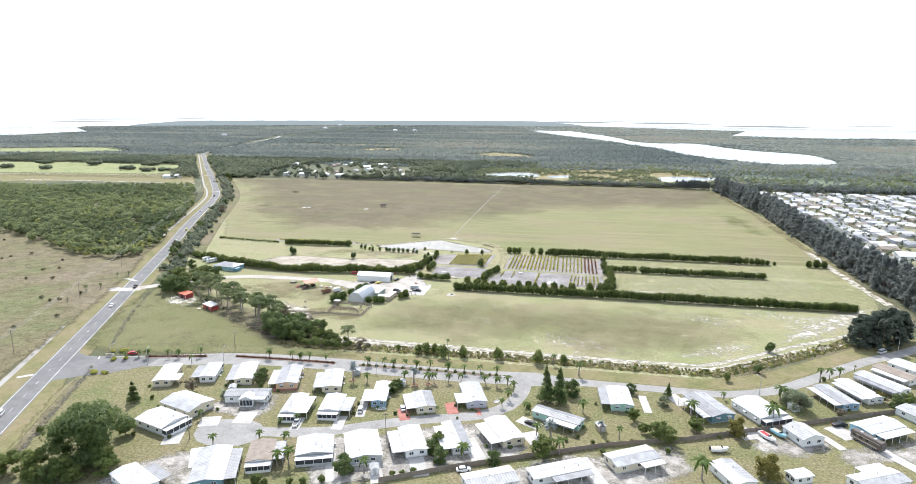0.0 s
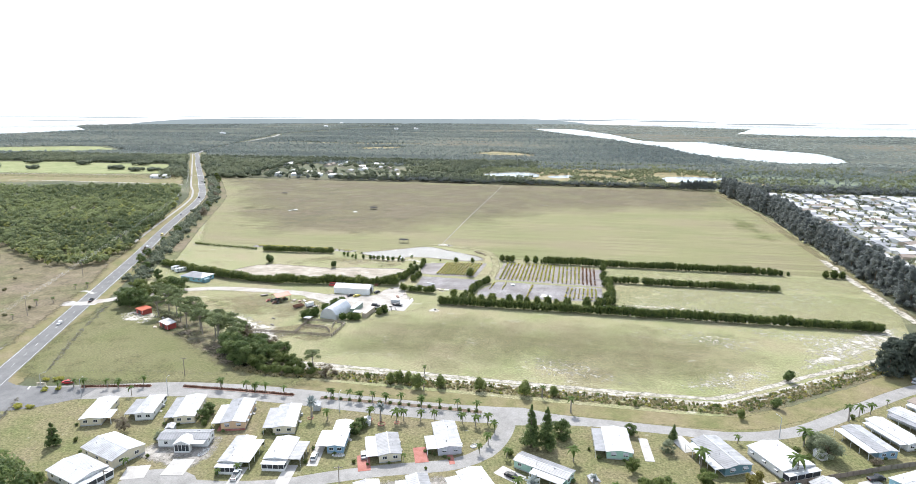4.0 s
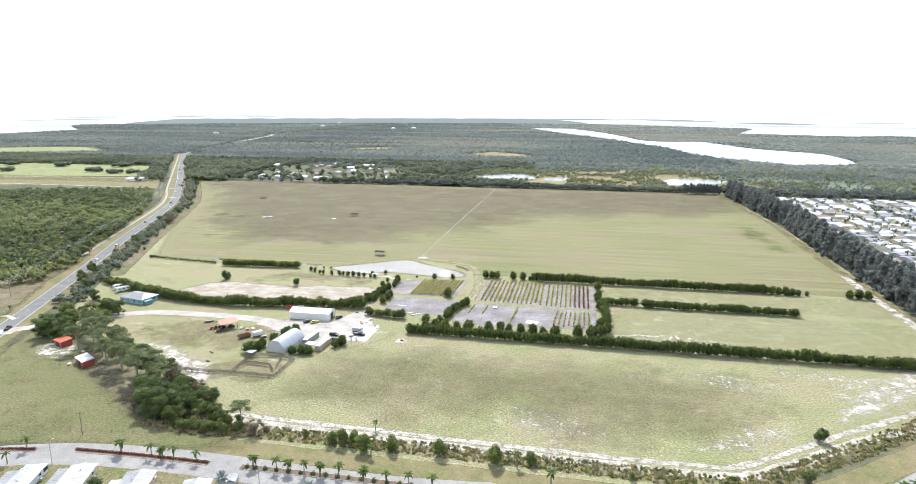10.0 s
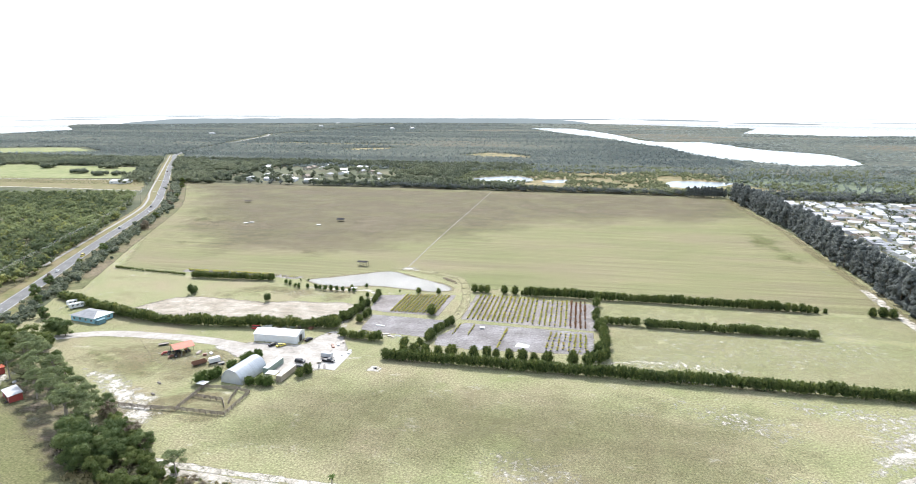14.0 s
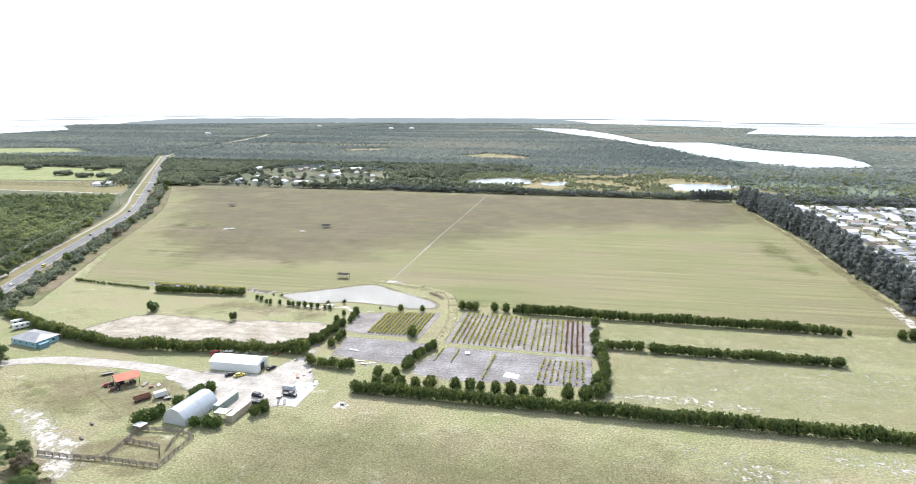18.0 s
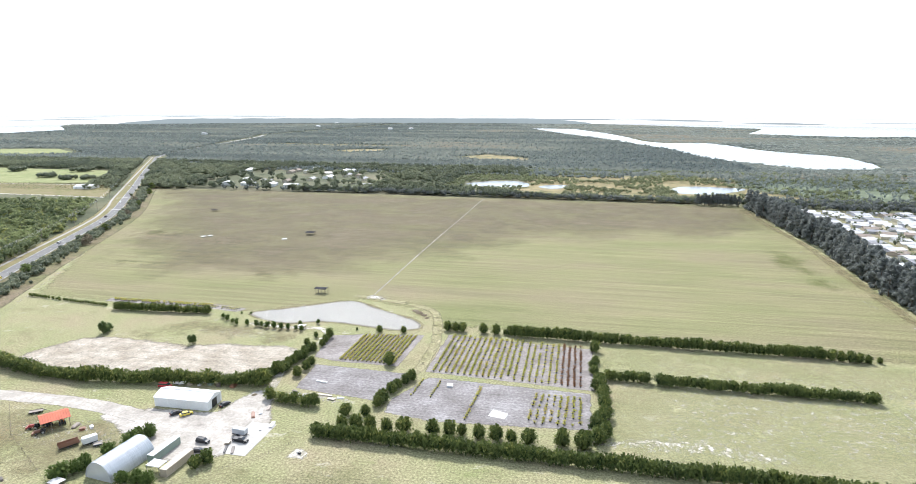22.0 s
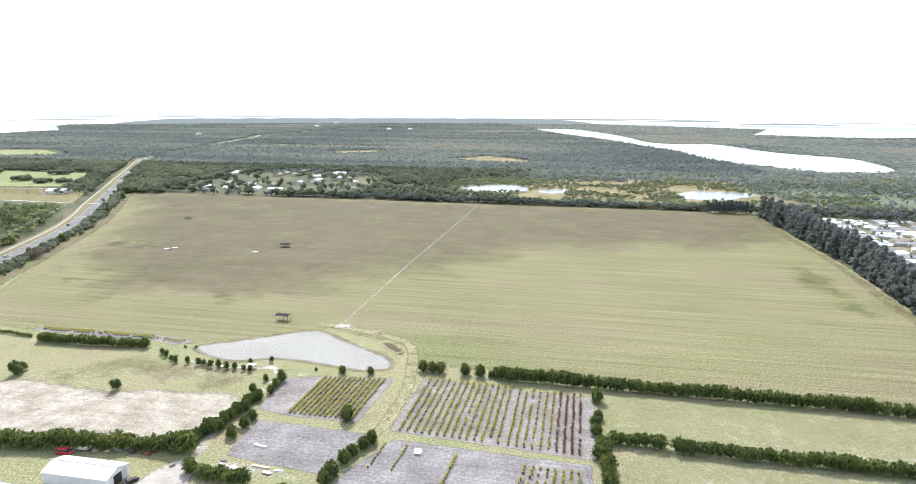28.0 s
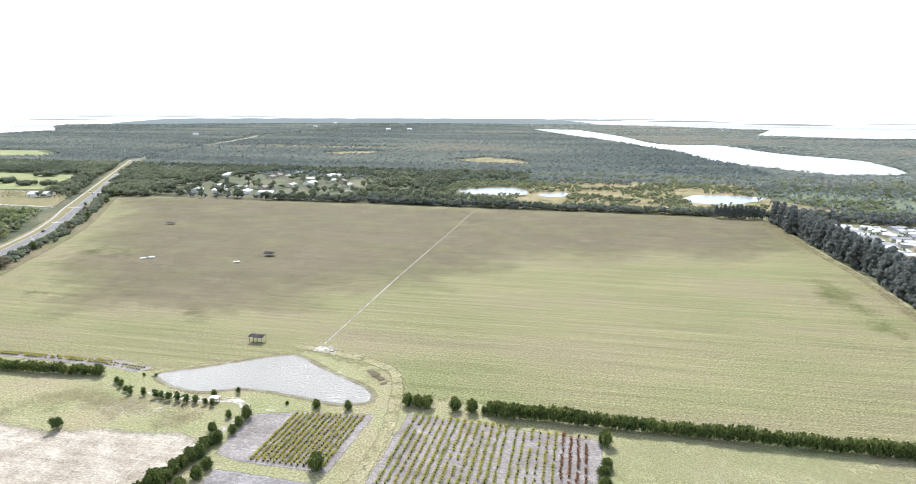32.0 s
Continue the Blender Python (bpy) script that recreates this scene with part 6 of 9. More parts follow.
def shed_barn():
    ob = thing("barn", "large white metal barn with a low gable roof", "barn")
    w, l, h, r = 9.0, 22.0, 3.7, 1.5
    part("wall", prism([(-w / 2, -0.05), (w / 2, -0.05), (w / 2, h), (0, h + r), (-w / 2, h)], -l / 2, l / 2), M["white"], ob)
    top = part("roof", roof_mesh(w, l, h, r, 0.25, 0.12), M["barn_white"], ob)
    part("ridge_cap", boxes((-0.2, 0.2, -l / 2 - 0.26, l / 2 + 0.26, h + r + 0.11, h + r + 0.17)), M["roof_white"], top)
    # Black panel on the closed wall stands for the shade in the opening.
    part("doorway", boxes((-1.9, 1.3, -l / 2 - 0.03, -l / 2 + 0.2, -0.02, 3.2)), M["dark"], ob, "black panel for the shaded open doorway")
    part("sliding_door", boxes((1.3, 3.4, -l / 2 - 0.12, -l / 2 - 0.02, -0.02, 3.3)), M["roof_white"], ob)
    for k in range(6):
        part("wall_rib", boxes((-w / 2 - 0.05, -w / 2 + 0.02, -l / 2 + 2 + k * 3.6, -l / 2 + 2.12 + k * 3.6, 0, h - 0.1)), M["white"], ob)
    ob.matrix_basis = pose(-125, 373, 0, 0, 0, 91)
    return ob


def arched_shed():
    ob = thing("arched_shed", "ribbed galvanised steel arch shed", "shed")
    w, l, h = 10.0, 17.0, 6.0
    n = 16
    out = [(w / 2 * math.cos(a), h * math.sin(a)) for a in np.linspace(0, math.pi, n)]
    inn = [((w / 2 - 0.15) * math.cos(a), (h - 0.15) * math.sin(a)) for a in np.linspace(math.pi, 0, n)]
    shell = part("shell", prism(out + inn, -l / 2, l / 2), M["galvanised"], ob)
    for k in range(24):
        y = -l / 2 + 0.35 + k * (l - 0.7) / 23
        bm = bmesh.new()
        tube(bm, [((w / 2 + 0.02) * math.cos(a), y, (h + 0.02) * math.sin(a)) for a in np.linspace(0.02, math.pi - 0.02, 13)], [0.09] * 13, 4)
        part("rib", bm, M["galvanised"], shell)
    for s in (-1, 1):
        e = prism([((w / 2 - 0.16) * math.cos(a), (h - 0.16) * math.sin(a)) for a in np.linspace(0, math.pi, n)], s * (l / 2 - 0.3) - 0.06, s * (l / 2 - 0.3) + 0.06)
        part("end_wall", e, M["galvanised"], ob)
    part("door", boxes((-1.8, 1.8, l / 2 - 0.3, l / 2 - 0.12, 0, 3.2)), M["silver_paint"], ob)
    ob.matrix_basis = pose(-120, 332, 0, 0, 0, -7)
    return ob


shed_barn()
arched_shed()


def container(label, x, y, turn, paint_key, l=12.2):
    ob = thing("shipping_container", label, "container", "containers in the yard")
    part("box", boxes((-1.2, 1.2, -l / 2, l / 2, 0.1, 2.6)), M[paint_key], ob)
    part("roof", boxes((-1.22, 1.22, -l / 2 - 0.02, l / 2 + 0.02, 2.6, 2.66)), M["tan" if paint_key == "tan" else "silver_paint"], ob)
    for s in (-1, 1):
        for k in range(16):
            yy = -l / 2 + 0.4 + k * (l - 0.8) / 15
            part("corrugation", boxes((s * 1.2 - 0.04, s * 1.2 + 0.04, yy - 0.12, yy + 0.12, 0.25, 2.5)), M[paint_key], ob)
        part("skid", boxes((s * 1.0 - 0.15, s * 1.0 + 0.15, -l / 2, l / 2, -0.05, 0.1)), M["dark"], ob)
    for s in (-1, 1):
        part("door", boxes((-1.1 if s < 0 else 0.05, -0.05 if s < 0 else 1.1, l / 2, l / 2 + 0.06, 0.2, 2.5)), M[paint_key], ob)
    ob.matrix_basis = pose(*site(x, y), 0, 0, 0, turn)
    return ob


container("tan shipping container with a rusty top", -102.5, 335, -4, "tan")
container("green-grey shipping container in the yard", -111.5, 341, -4, "green")
ob = thing("lean_to_roof", "white flat roof spanning two containers", "roof")
part("sheet", boxes((-2.4, 2.4, -1.9, 1.9, 2.68, 2.8)), M["roof_white"], ob)
for sx in (-1, 1):
    for sy in (-1, 1):
        part("post", boxes((sx * 2.2 - 0.07, sx * 2.2 + 0.07, sy * 1.7 - 0.07, sy * 1.7 + 0.07, -0.05, 2.68)), M["steel"], ob)
ob.matrix_basis = pose(-107, 331.5, 0, 0, 0, -4)
slab("yard_slab", -89.5, 354.5, 9.6, 20.5, -1, "concrete", "bright concrete slab in the farm yard", "slab", 0.12)


def open_shed(label, x, y, w, l, turn, roof, h, rise, name="open_shed"):
    ob = thing(name, label, "shed")
    part("roof", roof_mesh(w, l, h, rise, 0.3, 0.1), M[roof], ob)
    for sx in (-1, 1):
        for k in range(4):
            yy = -l / 2 + 0.2 + k * (l - 0.4) / 3
            part("post", boxes((sx * (w / 2 - 0.15) - 0.08, sx * (w / 2 - 0.15) + 0.08, yy - 0.08, yy + 0.08, -0.05, h - 0.02)), M["wood"], ob)
        part("beam", boxes((sx * (w / 2 - 0.15) - 0.06, sx * (w / 2 - 0.15) + 0.06, -l / 2, l / 2, h - 0.25, h - 0.02)), M["wood"], ob)
    ob.matrix_basis = pose(*site(x, y), 0, 0, 0, turn)
    return ob


open_shed("open pole shed with a red metal roof over machinery", -161, 349, 7.5, 8.5, -38, "roof_red", 3.4, 1.2)
open_shed("grey timber shelter standing in the hay field", -133.5, 515, 4.0, 7.0, 88, "roof_dark", 3.0, 0.5, "field_shelter")
open_shed("dark feed shelter in the hay field", -214, 675, 5, 7, 90, "roof_dark", 2.2, 1.0, "feed_shelter")
open_shed("grey slatted feed shelter in the hay field", -369, 771, 4, 7, 88, "roof_dark", 1.8, 0.4, "feed_shelter")
open_shed("small white-roofed pump shelter by the pond", -118, 456, 2.0, 3.0, 90, "roof_white", 1.8, 0.1, "pump_shelter")
open_shed("small white-roofed lean-to by the cattle pen", -130, 318, 2.6, 3.2, 80, "roof_white", 2.3, 0.1, "lean_to")


def red_shed(label, x, y, w, l, turn, roof):
    ob = thing("red_shed", label, "shed", "red sheds")
    part("wall", boxes((-w / 2, w / 2, -l / 2, l / 2, -0.05, 2.6)), M["barn_red"], ob)
    part("roof", prism([(-w / 2 - 0.3, 2.55), (w / 2 + 0.3, 3.1), (w / 2 + 0.3, 3.2), (-w / 2 - 0.3, 2.65)], -l / 2 - 0.3, l / 2 + 0.3), M[roof], ob)
    # The opening's shade is a black panel set on the solid wall.
    part("doorway", boxes((-w / 2 - 0.03, -w / 2 + 0.1, -1.2, 1.2, 0, 2.1)), M["dark"], ob)
    for k in (-1, 1):
        part("trim_board", boxes((-w / 2 - 0.04, -w / 2 + 0.01, k * (l / 2 - 0.1) - 0.08, k * (l / 2 - 0.1) + 0.08, 0, 2.5)), M["white"], ob)
    ob.matrix_basis = pose(*site(x, y), 0, 0, 0, turn)


red_shed("small red shed with a white roof beside the grove", -197, 296, 4.5, 9, 60, "roof_white")
red_shed("small red shed with a red roof under trees", -224, 313, 5, 7, 66, "roof_red")


def farm_house():
    ob = thing("farmhouse", "low sky-blue farmhouse with a grey hip roof", "house")
    w, l, h = 11.0, 17.0, 3.0
    part("wall", boxes((-w / 2, w / 2, -l / 2, l / 2, -0.05, h)), M["sky_blue"], ob)
    bm = bmesh.new()
    o = 0.7
    a = [bm.verts.new(p) for p in ((-w / 2 - o, -l / 2 - o, h), (w / 2 + o, -l / 2 - o, h), (w / 2 + o, l / 2 + o, h), (-w / 2 - o, l / 2 + o, h), (0, -l / 2 + 4.2, h + 1.7), (0, l / 2 - 4.2, h + 1.7))]
    for f in ((0, 1, 4), (1, 2, 5, 4), (2, 3, 5), (3, 0, 4, 5), (3, 2, 1, 0)):
        bm.faces.new([a[k] for k in f])
    part("roof", bm, M["roof_grey"], ob)
    for k in range(4):
        window(ob, -w / 2, -l / 2 + 2.2 + k * 4.2, 1.0, 1.5, 1.2, -90)
        window(ob, w / 2, -l / 2 + 2.2 + k * 4.2, 1.0, 1.5, 1.2, 90)
    for k in (-1, 1):
        window(ob, k * 2.8, -l / 2, 1.0, 1.6, 1.2, 0)
    part("door", boxes((-0.5, 0.5, -l / 2 - 0.05, -l / 2 + 0.05, 0, 2.05)), M["white"], ob)
    part("annex", boxes((-w / 2 - 0.1, -w / 2 + 4.2, -l / 2 - 3.2, -l / 2 - 0.72, -0.05, 2.3)), M["teal"], ob, "teal annex with a flat roof")
    ob.matrix_basis = pose(-236, 380, 0, 0, 0, 80)


farm_house()


# ---- fences ----
def fence(name, label, points, height, spacing, rails=3, board=False, material="wood", group=""):
    """Posts with rails, or a closed board fence, along straight runs."""
    ob = thing(name, label, "fence", group)
    wire = name == "wire_fence"
    stout = name == "pen_fence"
    pw = 0.035 if wire else 0.11 if stout else 0.08
    post = boxes((-pw, pw, -pw, pw, -0.1, height))
    pm = bpy.data.meshes.new("post")
    post.to_mesh(pm)
    pm.materials.append(M[material])
    for a, b in zip(points, points[1:]):
        a, b = np.array(site(*a)), np.array(site(*b))
        d = np.linalg.norm(b - a)
        n = max(1, round(d / spacing))
        ang = math.degrees(math.atan2(b[1] - a[1], b[0] - a[0]))
        for k in range(n):
            p = a + (b - a) * k / n
            put("post", pm, None, ob).matrix_basis = pose(p[0], p[1], 0, 0, 0, ang)
        if board:
            for k in range(n):
                s0 = d * k / n + 0.05
                part("board_panel", boxes((s0, s0 + d / n - 0.1, 0.09, 0.13, 0.05, height - 0.05 - 0.06 * (k % 3))), M[material], ob).matrix_basis = pose(a[0], a[1], 0, 0, 0, ang)
        else:
            for r in range(rails):
                z = height * (0.3 + 0.62 * r / max(1, rails - 1))
                w = 0.008 if wire else 0.12 if stout else 0.07
                part("wire" if wire else "rail", boxes((0, d, pw, pw + (0.016 if wire else 0.03), z - w, z + w)), M[material], ob).matrix_basis = pose(a[0], a[1], 0, 0, 0, ang)
    return ob


fence("pen_fence", "grey timber cattle pen fence", [(-152, 298), (-141, 298), (-129, 299), (-109, 299), (-109, 317), (-116, 319), (-130, 318), (-129, 299)], 1.7, 2.6, 4)
fence("pen_fence", "grey timber cattle pen fence", [(-129, 310), (-116, 309), (-112, 304)], 1.7, 2.4, 4)
fence("pen_fence", "grey timber cattle pen fence", [(-115, 318), (-114, 312), (-112, 306)], 1.7, 2.0, 4)
fence("wire_fence", "wire pasture fence on thin posts", [(-109, 318), (-98, 326), (-80, 344), (-72, 356)], 1.2, 3.5, 3, material="dark_wood")
fence("wire_fence", "wire paddock fence on thin posts", [(-176, 326), (-160, 314), (-150, 304)], 1.2, 3.5, 3, material="dark_wood")
fence("wire_fence", "wire paddock fence on thin posts", [(-214, 357), (-190, 358), (-170, 340), (-140, 322), (-131, 318)], 1.2, 3.5, 3, material="dark_wood")
fence("wire_fence", "wire fence between the field and the road", [(-205, 240), (-170, 246), (-140, 249), (-115, 252)], 1.2, 4, 3, material="dark_wood")
fence("wire_fence", "wire fence in front of the hay field", [(-50, 480), (20, 475), (100, 472), (186, 470)], 1.2, 6, 3, material="dark_wood")
fence("board_fence", "tall weathered wooden board fence", [(-55, 158), (-34, 169.5), (-12, 180), (14, 192), (41, 201), (61, 210), (75, 216), (101, 228), (129, 240)], 1.8, 2.4, 2, True)

# rock-lined ditches
rock = boxes((-0.5, 0.5, -0.4, 0.4, -0.1, 0.5))
bmesh.ops.subdivide_edges(rock, edges=rock.edges[:], cuts=1, use_grid_fill=True)
for v in rock.verts:
    v.co = v.co.normalized() * 0.55 * (0.8 + 0.35 * noise.noise(v.co * 2.3))
RG = np.random.default_rng(77)


def rock_line(label, line, count, group):
    verts, quads = [], []
    proto = [tuple(v.co) for v in rock.verts]
    rock.verts.ensure_lookup_table()
    faces = [[v.index for v in f.verts] for f in rock.faces]
    p = smooth_line(line, 1.0)
    for k in range(count):
        c = p[RG.integers(len(p))] + RG.normal(scale=0.7, size=2)
        s = RG.uniform(0.3, 0.8, 3)
        n0 = len(verts)
        verts += [(c[0] + x * s[0], c[1] + y * s[1], 0.15 + z * s[2] * 0.8) for x, y, z in proto]
        quads += [[n0 + i for i in f] for f in faces]
    tagged(put("rocks", mesh_np("rocks", verts, quads), M["rocks"]), label, "rocks", group, "stuff")


rock.verts.index_update()
M["rocks"] = surface("grey_riprap", [(0.16, 0.15, 0.12), (0.27, 0.25, 0.205)], 0.6, 3.0, 0.3)
rock_line("dark riprap lining a ditch beside the highway", [(-174, 151), (-185, 175), (-198, 205), (-203, 214)], 300, "")
rock_line("dark riprap lining a ditch beside the highway", [(-213, 239), (-233, 276), (-252, 318)], 300, "")
rock.free()
ribbon("ditch_bank", [(-176, 151), (-187, 175), (-199, 205)], 3.2, M["rough"], 0.05, "rough grassy ditch bank", "bank", 0.5, 1.0, 3)

# ---- medians ----
def median(label, x0, x1, y0, y1, red):
    m = thing("median", label, "median", "road medians", "structure")
    line = [site(x0, y0), site((x0 + x1) / 2, (y0 + y1) / 2 + 0.3), site(x1, y1)]
    ribbon("kerb", line, 2.6, M["concrete"], 0.2, thick=0.2, parent=m)
    ribbon("bed", line, 2.3, M["barkmulch"] if red else M["bark"], 0.215, parent=m)
    rng = np.random.default_rng(int(abs(x0)))
    p = smooth_line(line, 0.9 if red else 3.2)
    p = p[1:-1]
    r = np.full(len(p), 0.5 if red else 0.95) * rng.uniform(0.8, 1.2, len(p))
    put("planting", leaves("planting", np.c_[p, np.full(len(p), 0.42)], r, 40, 0.2, rng.uniform(0, 1, len(p)), rng, 0.8, low=-0.5), M["crimson"] if red else M["leaf"], m)


M["barkmulch"] = surface("red_bark_mulch", [(0.17, 0.10, 0.08), (0.25, 0.155, 0.12)], 0.4, 4, 0.3)
M["crimson"] = foliage("crimson_shrubs", (0.12, 0.06, 0.045), (0.24, 0.13, 0.085), 0.3)
median("planted median with a low reddish hedge", -188, -161, 229.5, 235.5, True)
median("planted median with a low reddish hedge", -148, -101, 237.8, 239.2, True)
median("planted median with round green shrubs", -90, -27, 239.3, 239.9, False)
bed = bush("mixed green and orange planting at the entrance", 1.4, 3.6, M["shrub"], 190, "bush", "entrance planting", 50, 0.3)
place_all(bed, [(-200, 224, 1.0), (-195, 226, 0.9), (-202, 233, 1.2), (-198, 210, 1.1), (-193, 211, 0.9), (-207, 232, 0.9)])

# ---- nursery plants ----
def plant_rows(name, corners, rows, per, seed, material, label, keep=1.0, size=0.6, skip=()):
    """Rows of potted shrubs on a plot, each with a black pot under its leaves. corners: near left, near right, far right, far left."""
    rng = np.random.default_rng(seed)
    a, b, c, d = (np.array(p, float) for p in corners)
    spots = []
    for i in range(rows):
        u = (i + 0.5) / rows
        if i in skip:
            continue
        tone = rng.uniform()
        for j in range(per):
            v = (j + 0.5) / per
            if rng.uniform() < keep:
                p = (a * (1 - u) + b * u) * (1 - v) + (d * (1 - u) + c * u) * v
                spots.append((*(p + rng.normal(scale=0.12, size=2)), tone))
    s = np.array(spots)
    r = size * 1.0 * rng.uniform(0.7, 1.2, len(s))
    cen = np.c_[s[:, :2], 0.32 + r * 0.62]
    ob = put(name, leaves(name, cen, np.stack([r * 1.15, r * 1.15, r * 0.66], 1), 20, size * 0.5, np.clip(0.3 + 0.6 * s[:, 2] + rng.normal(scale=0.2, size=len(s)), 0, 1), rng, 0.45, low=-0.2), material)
    tagged(ob, label, "plants", "", "stuff")
    k = len(s)
    ang = np.linspace(0, 2 * math.pi, 6, endpoint=False)
    v, q = [], []
    for x, y, _ in s:
        n0 = len(v)
        v += [(x + 0.24 * math.cos(t), y + 0.24 * math.sin(t), 0.04) for t in ang] + [(x + 0.3 * math.cos(t), y + 0.3 * math.sin(t), 0.36) for t in ang]
        q += [(n0 + i, n0 + (i + 1) % 6, n0 + 6 + (i + 1) % 6, n0 + 6 + i) for i in range(6)]
    tagged(put("plant_pots", mesh_np("plant_pots", v, q), M["black"]), "black plastic plant pots in rows", "pots", "", "stuff")


plant_rows("potted_shrubs", [(-85, 422.5), (-59, 422.5), (-57.5, 457), (-84, 454)], 13, 25, 1, M["shrub"], "close rows of potted green and russet shrubs")
plant_rows("potted_shrubs", [(-42, 419), (-5, 417.2), (-5, 461), (-41, 462)], 14, 29, 2, M["shrub"], "long rows of potted yellow-green shrubs", 0.9)
plant_rows("potted_shrubs", [(-4, 417), (12, 416), (12, 460), (-4, 461)], 6, 27, 3, M["shrub"], "long rows of bright potted shrubs", 0.82, 0.55)
plant_rows("potted_shrubs", [(12, 416), (22, 415.5), (22, 459), (12, 460)], 4, 25, 4, M["red_shrub"], "rows of russet potted shrubs", 0.85)
plant_rows("potted_shrubs", [(1, 383), (22, 384), (22, 406), (3, 407)], 8, 13, 5, M["shrub"], "short rows of potted shrubs", 0.8)
plant_rows("potted_shrubs", [(-45, 395), (-35, 395), (-34, 411), (-44, 411)], 4, 9, 6, M["shrub"], "two short rows of dark potted shrubs", 0.95, 0.45, (1, 2))
plant_rows("potted_shrubs", [(-22, 381), (-18, 381), (-17, 408), (-19, 408)], 1, 16, 7, M["shrub"], "a single row of potted shrubs", 0.9)
plant_rows("potted_shrubs", [(-247, 476.5), (-184, 477), (-184, 481), (-247, 480)], 46, 2, 8, M["shrub"], "low rows of dark potted shrubs", 0.9, 0.7)
plant_rows("potted_shrubs", [(-184, 476), (-166, 474), (-164, 478), (-184, 480)], 12, 2, 9, M["shrub"], "low rows of dark potted shrubs", 0.9, 0.5)
patch("white_sheet", [(-12, 386), (-6, 385), (-5, 389), (-11, 391)], M["line"], 0.07, "white plastic sheet on the plot", "sheet", 0.3, 0.0)
patch("nursery_strip", [(-250, 475), (-184, 475.5), (-165, 472.5), (-162, 479), (-184, 482.5), (-250, 482)], M["mulch"], 0.05, "narrow strip of grey ground cloth", "plot", 0.4, 0.9, False)

# ---- tall grass along the ditch ----
def tufts(label, line, width, count, seed, size=0.7, material="tuft"):
    rng = np.random.default_rng(seed)
    p = smooth_line(line, 1.0)
    nrm = normals_of(p)
    k = rng.integers(0, len(p), count)
    c = p[k] + nrm[k] * rng.uniform(-0.5, 0.5, (count, 1)) * width
    h = size * rng.uniform(0.6, 1.5, count)
    ob = put("tall_grass", leaves("tall_grass", np.c_[c, h * 0.4], np.stack([h * 0.9, h * 0.9, h * 0.5], 1), 14, 0.4, rng.uniform(0, 1, count), rng, 0.0, -0.5, 0.0), M[material])
    tagged(ob, label, "grass", "", "stuff")


DITCH = [(-112, 258), (-60, 258.5), (0, 258.5), (50, 258), (66, 259), (84, 270), (104, 284), (140, 311)]
tufts("tall dry grass and weeds along the ditch", DITCH, 7.5, 1300, 5, 0.42)
tufts("green weeds along the ditch", DITCH, 8.0, 130, 6, 0.5, "shrub")
tufts("dull weeds along the ditch", DITCH, 8.0, 300, 9, 0.45, "willow")
tufts("dark green weeds along the ditch", DITCH, 7.0, 160, 8, 0.75, "leaf")
tufts("brown brush at the foot of the grove", [(-135, 256), (-115, 254), (-96, 256)], 4, 150, 7, 0.8, "tuft")


# ---- vehicles ----
WHEEL = tube(bmesh.new(), [(0, -0.11, 0), (0, 0.11, 0)], [0.33, 0.33], 12)
bmesh.ops.holes_fill(WHEEL, edges=WHEEL.edges[:])
TYRE = bpy.data.meshes.new("tyre")
WHEEL.to_mesh(TYRE)
WHEEL.free()
TYRE.materials.append(M["tyre"])
HUB = bpy.data.meshes.new("rim")
hub = tube(bmesh.new(), [(0, -0.125, 0), (0, 0.125, 0)], [0.19, 0.19], 8)
bmesh.ops.holes_fill(hub, edges=hub.edges[:])
hub.to_mesh(HUB)
hub.free()
HUB.materials.append(M["steel"])


def wheel(parent, x, y, s=1.0):
    w = put("wheel", TYRE, None, parent)
    w.matrix_basis = pose(x, y, 0.33 * s) @ Matrix.Diagonal((s, s, s, 1))
    put("rim", HUB, None, w)


def shell(sections):
    """A solid through cross-sections along x: each x, half width, bottom, top."""
    bm = bmesh.new()
    rings = [[bm.verts.new(p) for p in ((x, -w, b), (x, w, b), (x, w, b + (t - b) * 0.7), (x, w * 0.9, t), (x, -w * 0.9, t), (x, -w, b + (t - b) * 0.7))] for x, w, b, t in sections]
    for a, b in zip(rings, rings[1:]):
        for k in range(6):
            bm.faces.new((a[k], a[(k + 1) % 6], b[(k + 1) % 6], b[k]))
    bm.faces.new(rings[0])
    bm.faces.new(rings[-1][::-1])
    bmesh.ops.recalc_face_normals(bm, faces=bm.faces)
    return bm


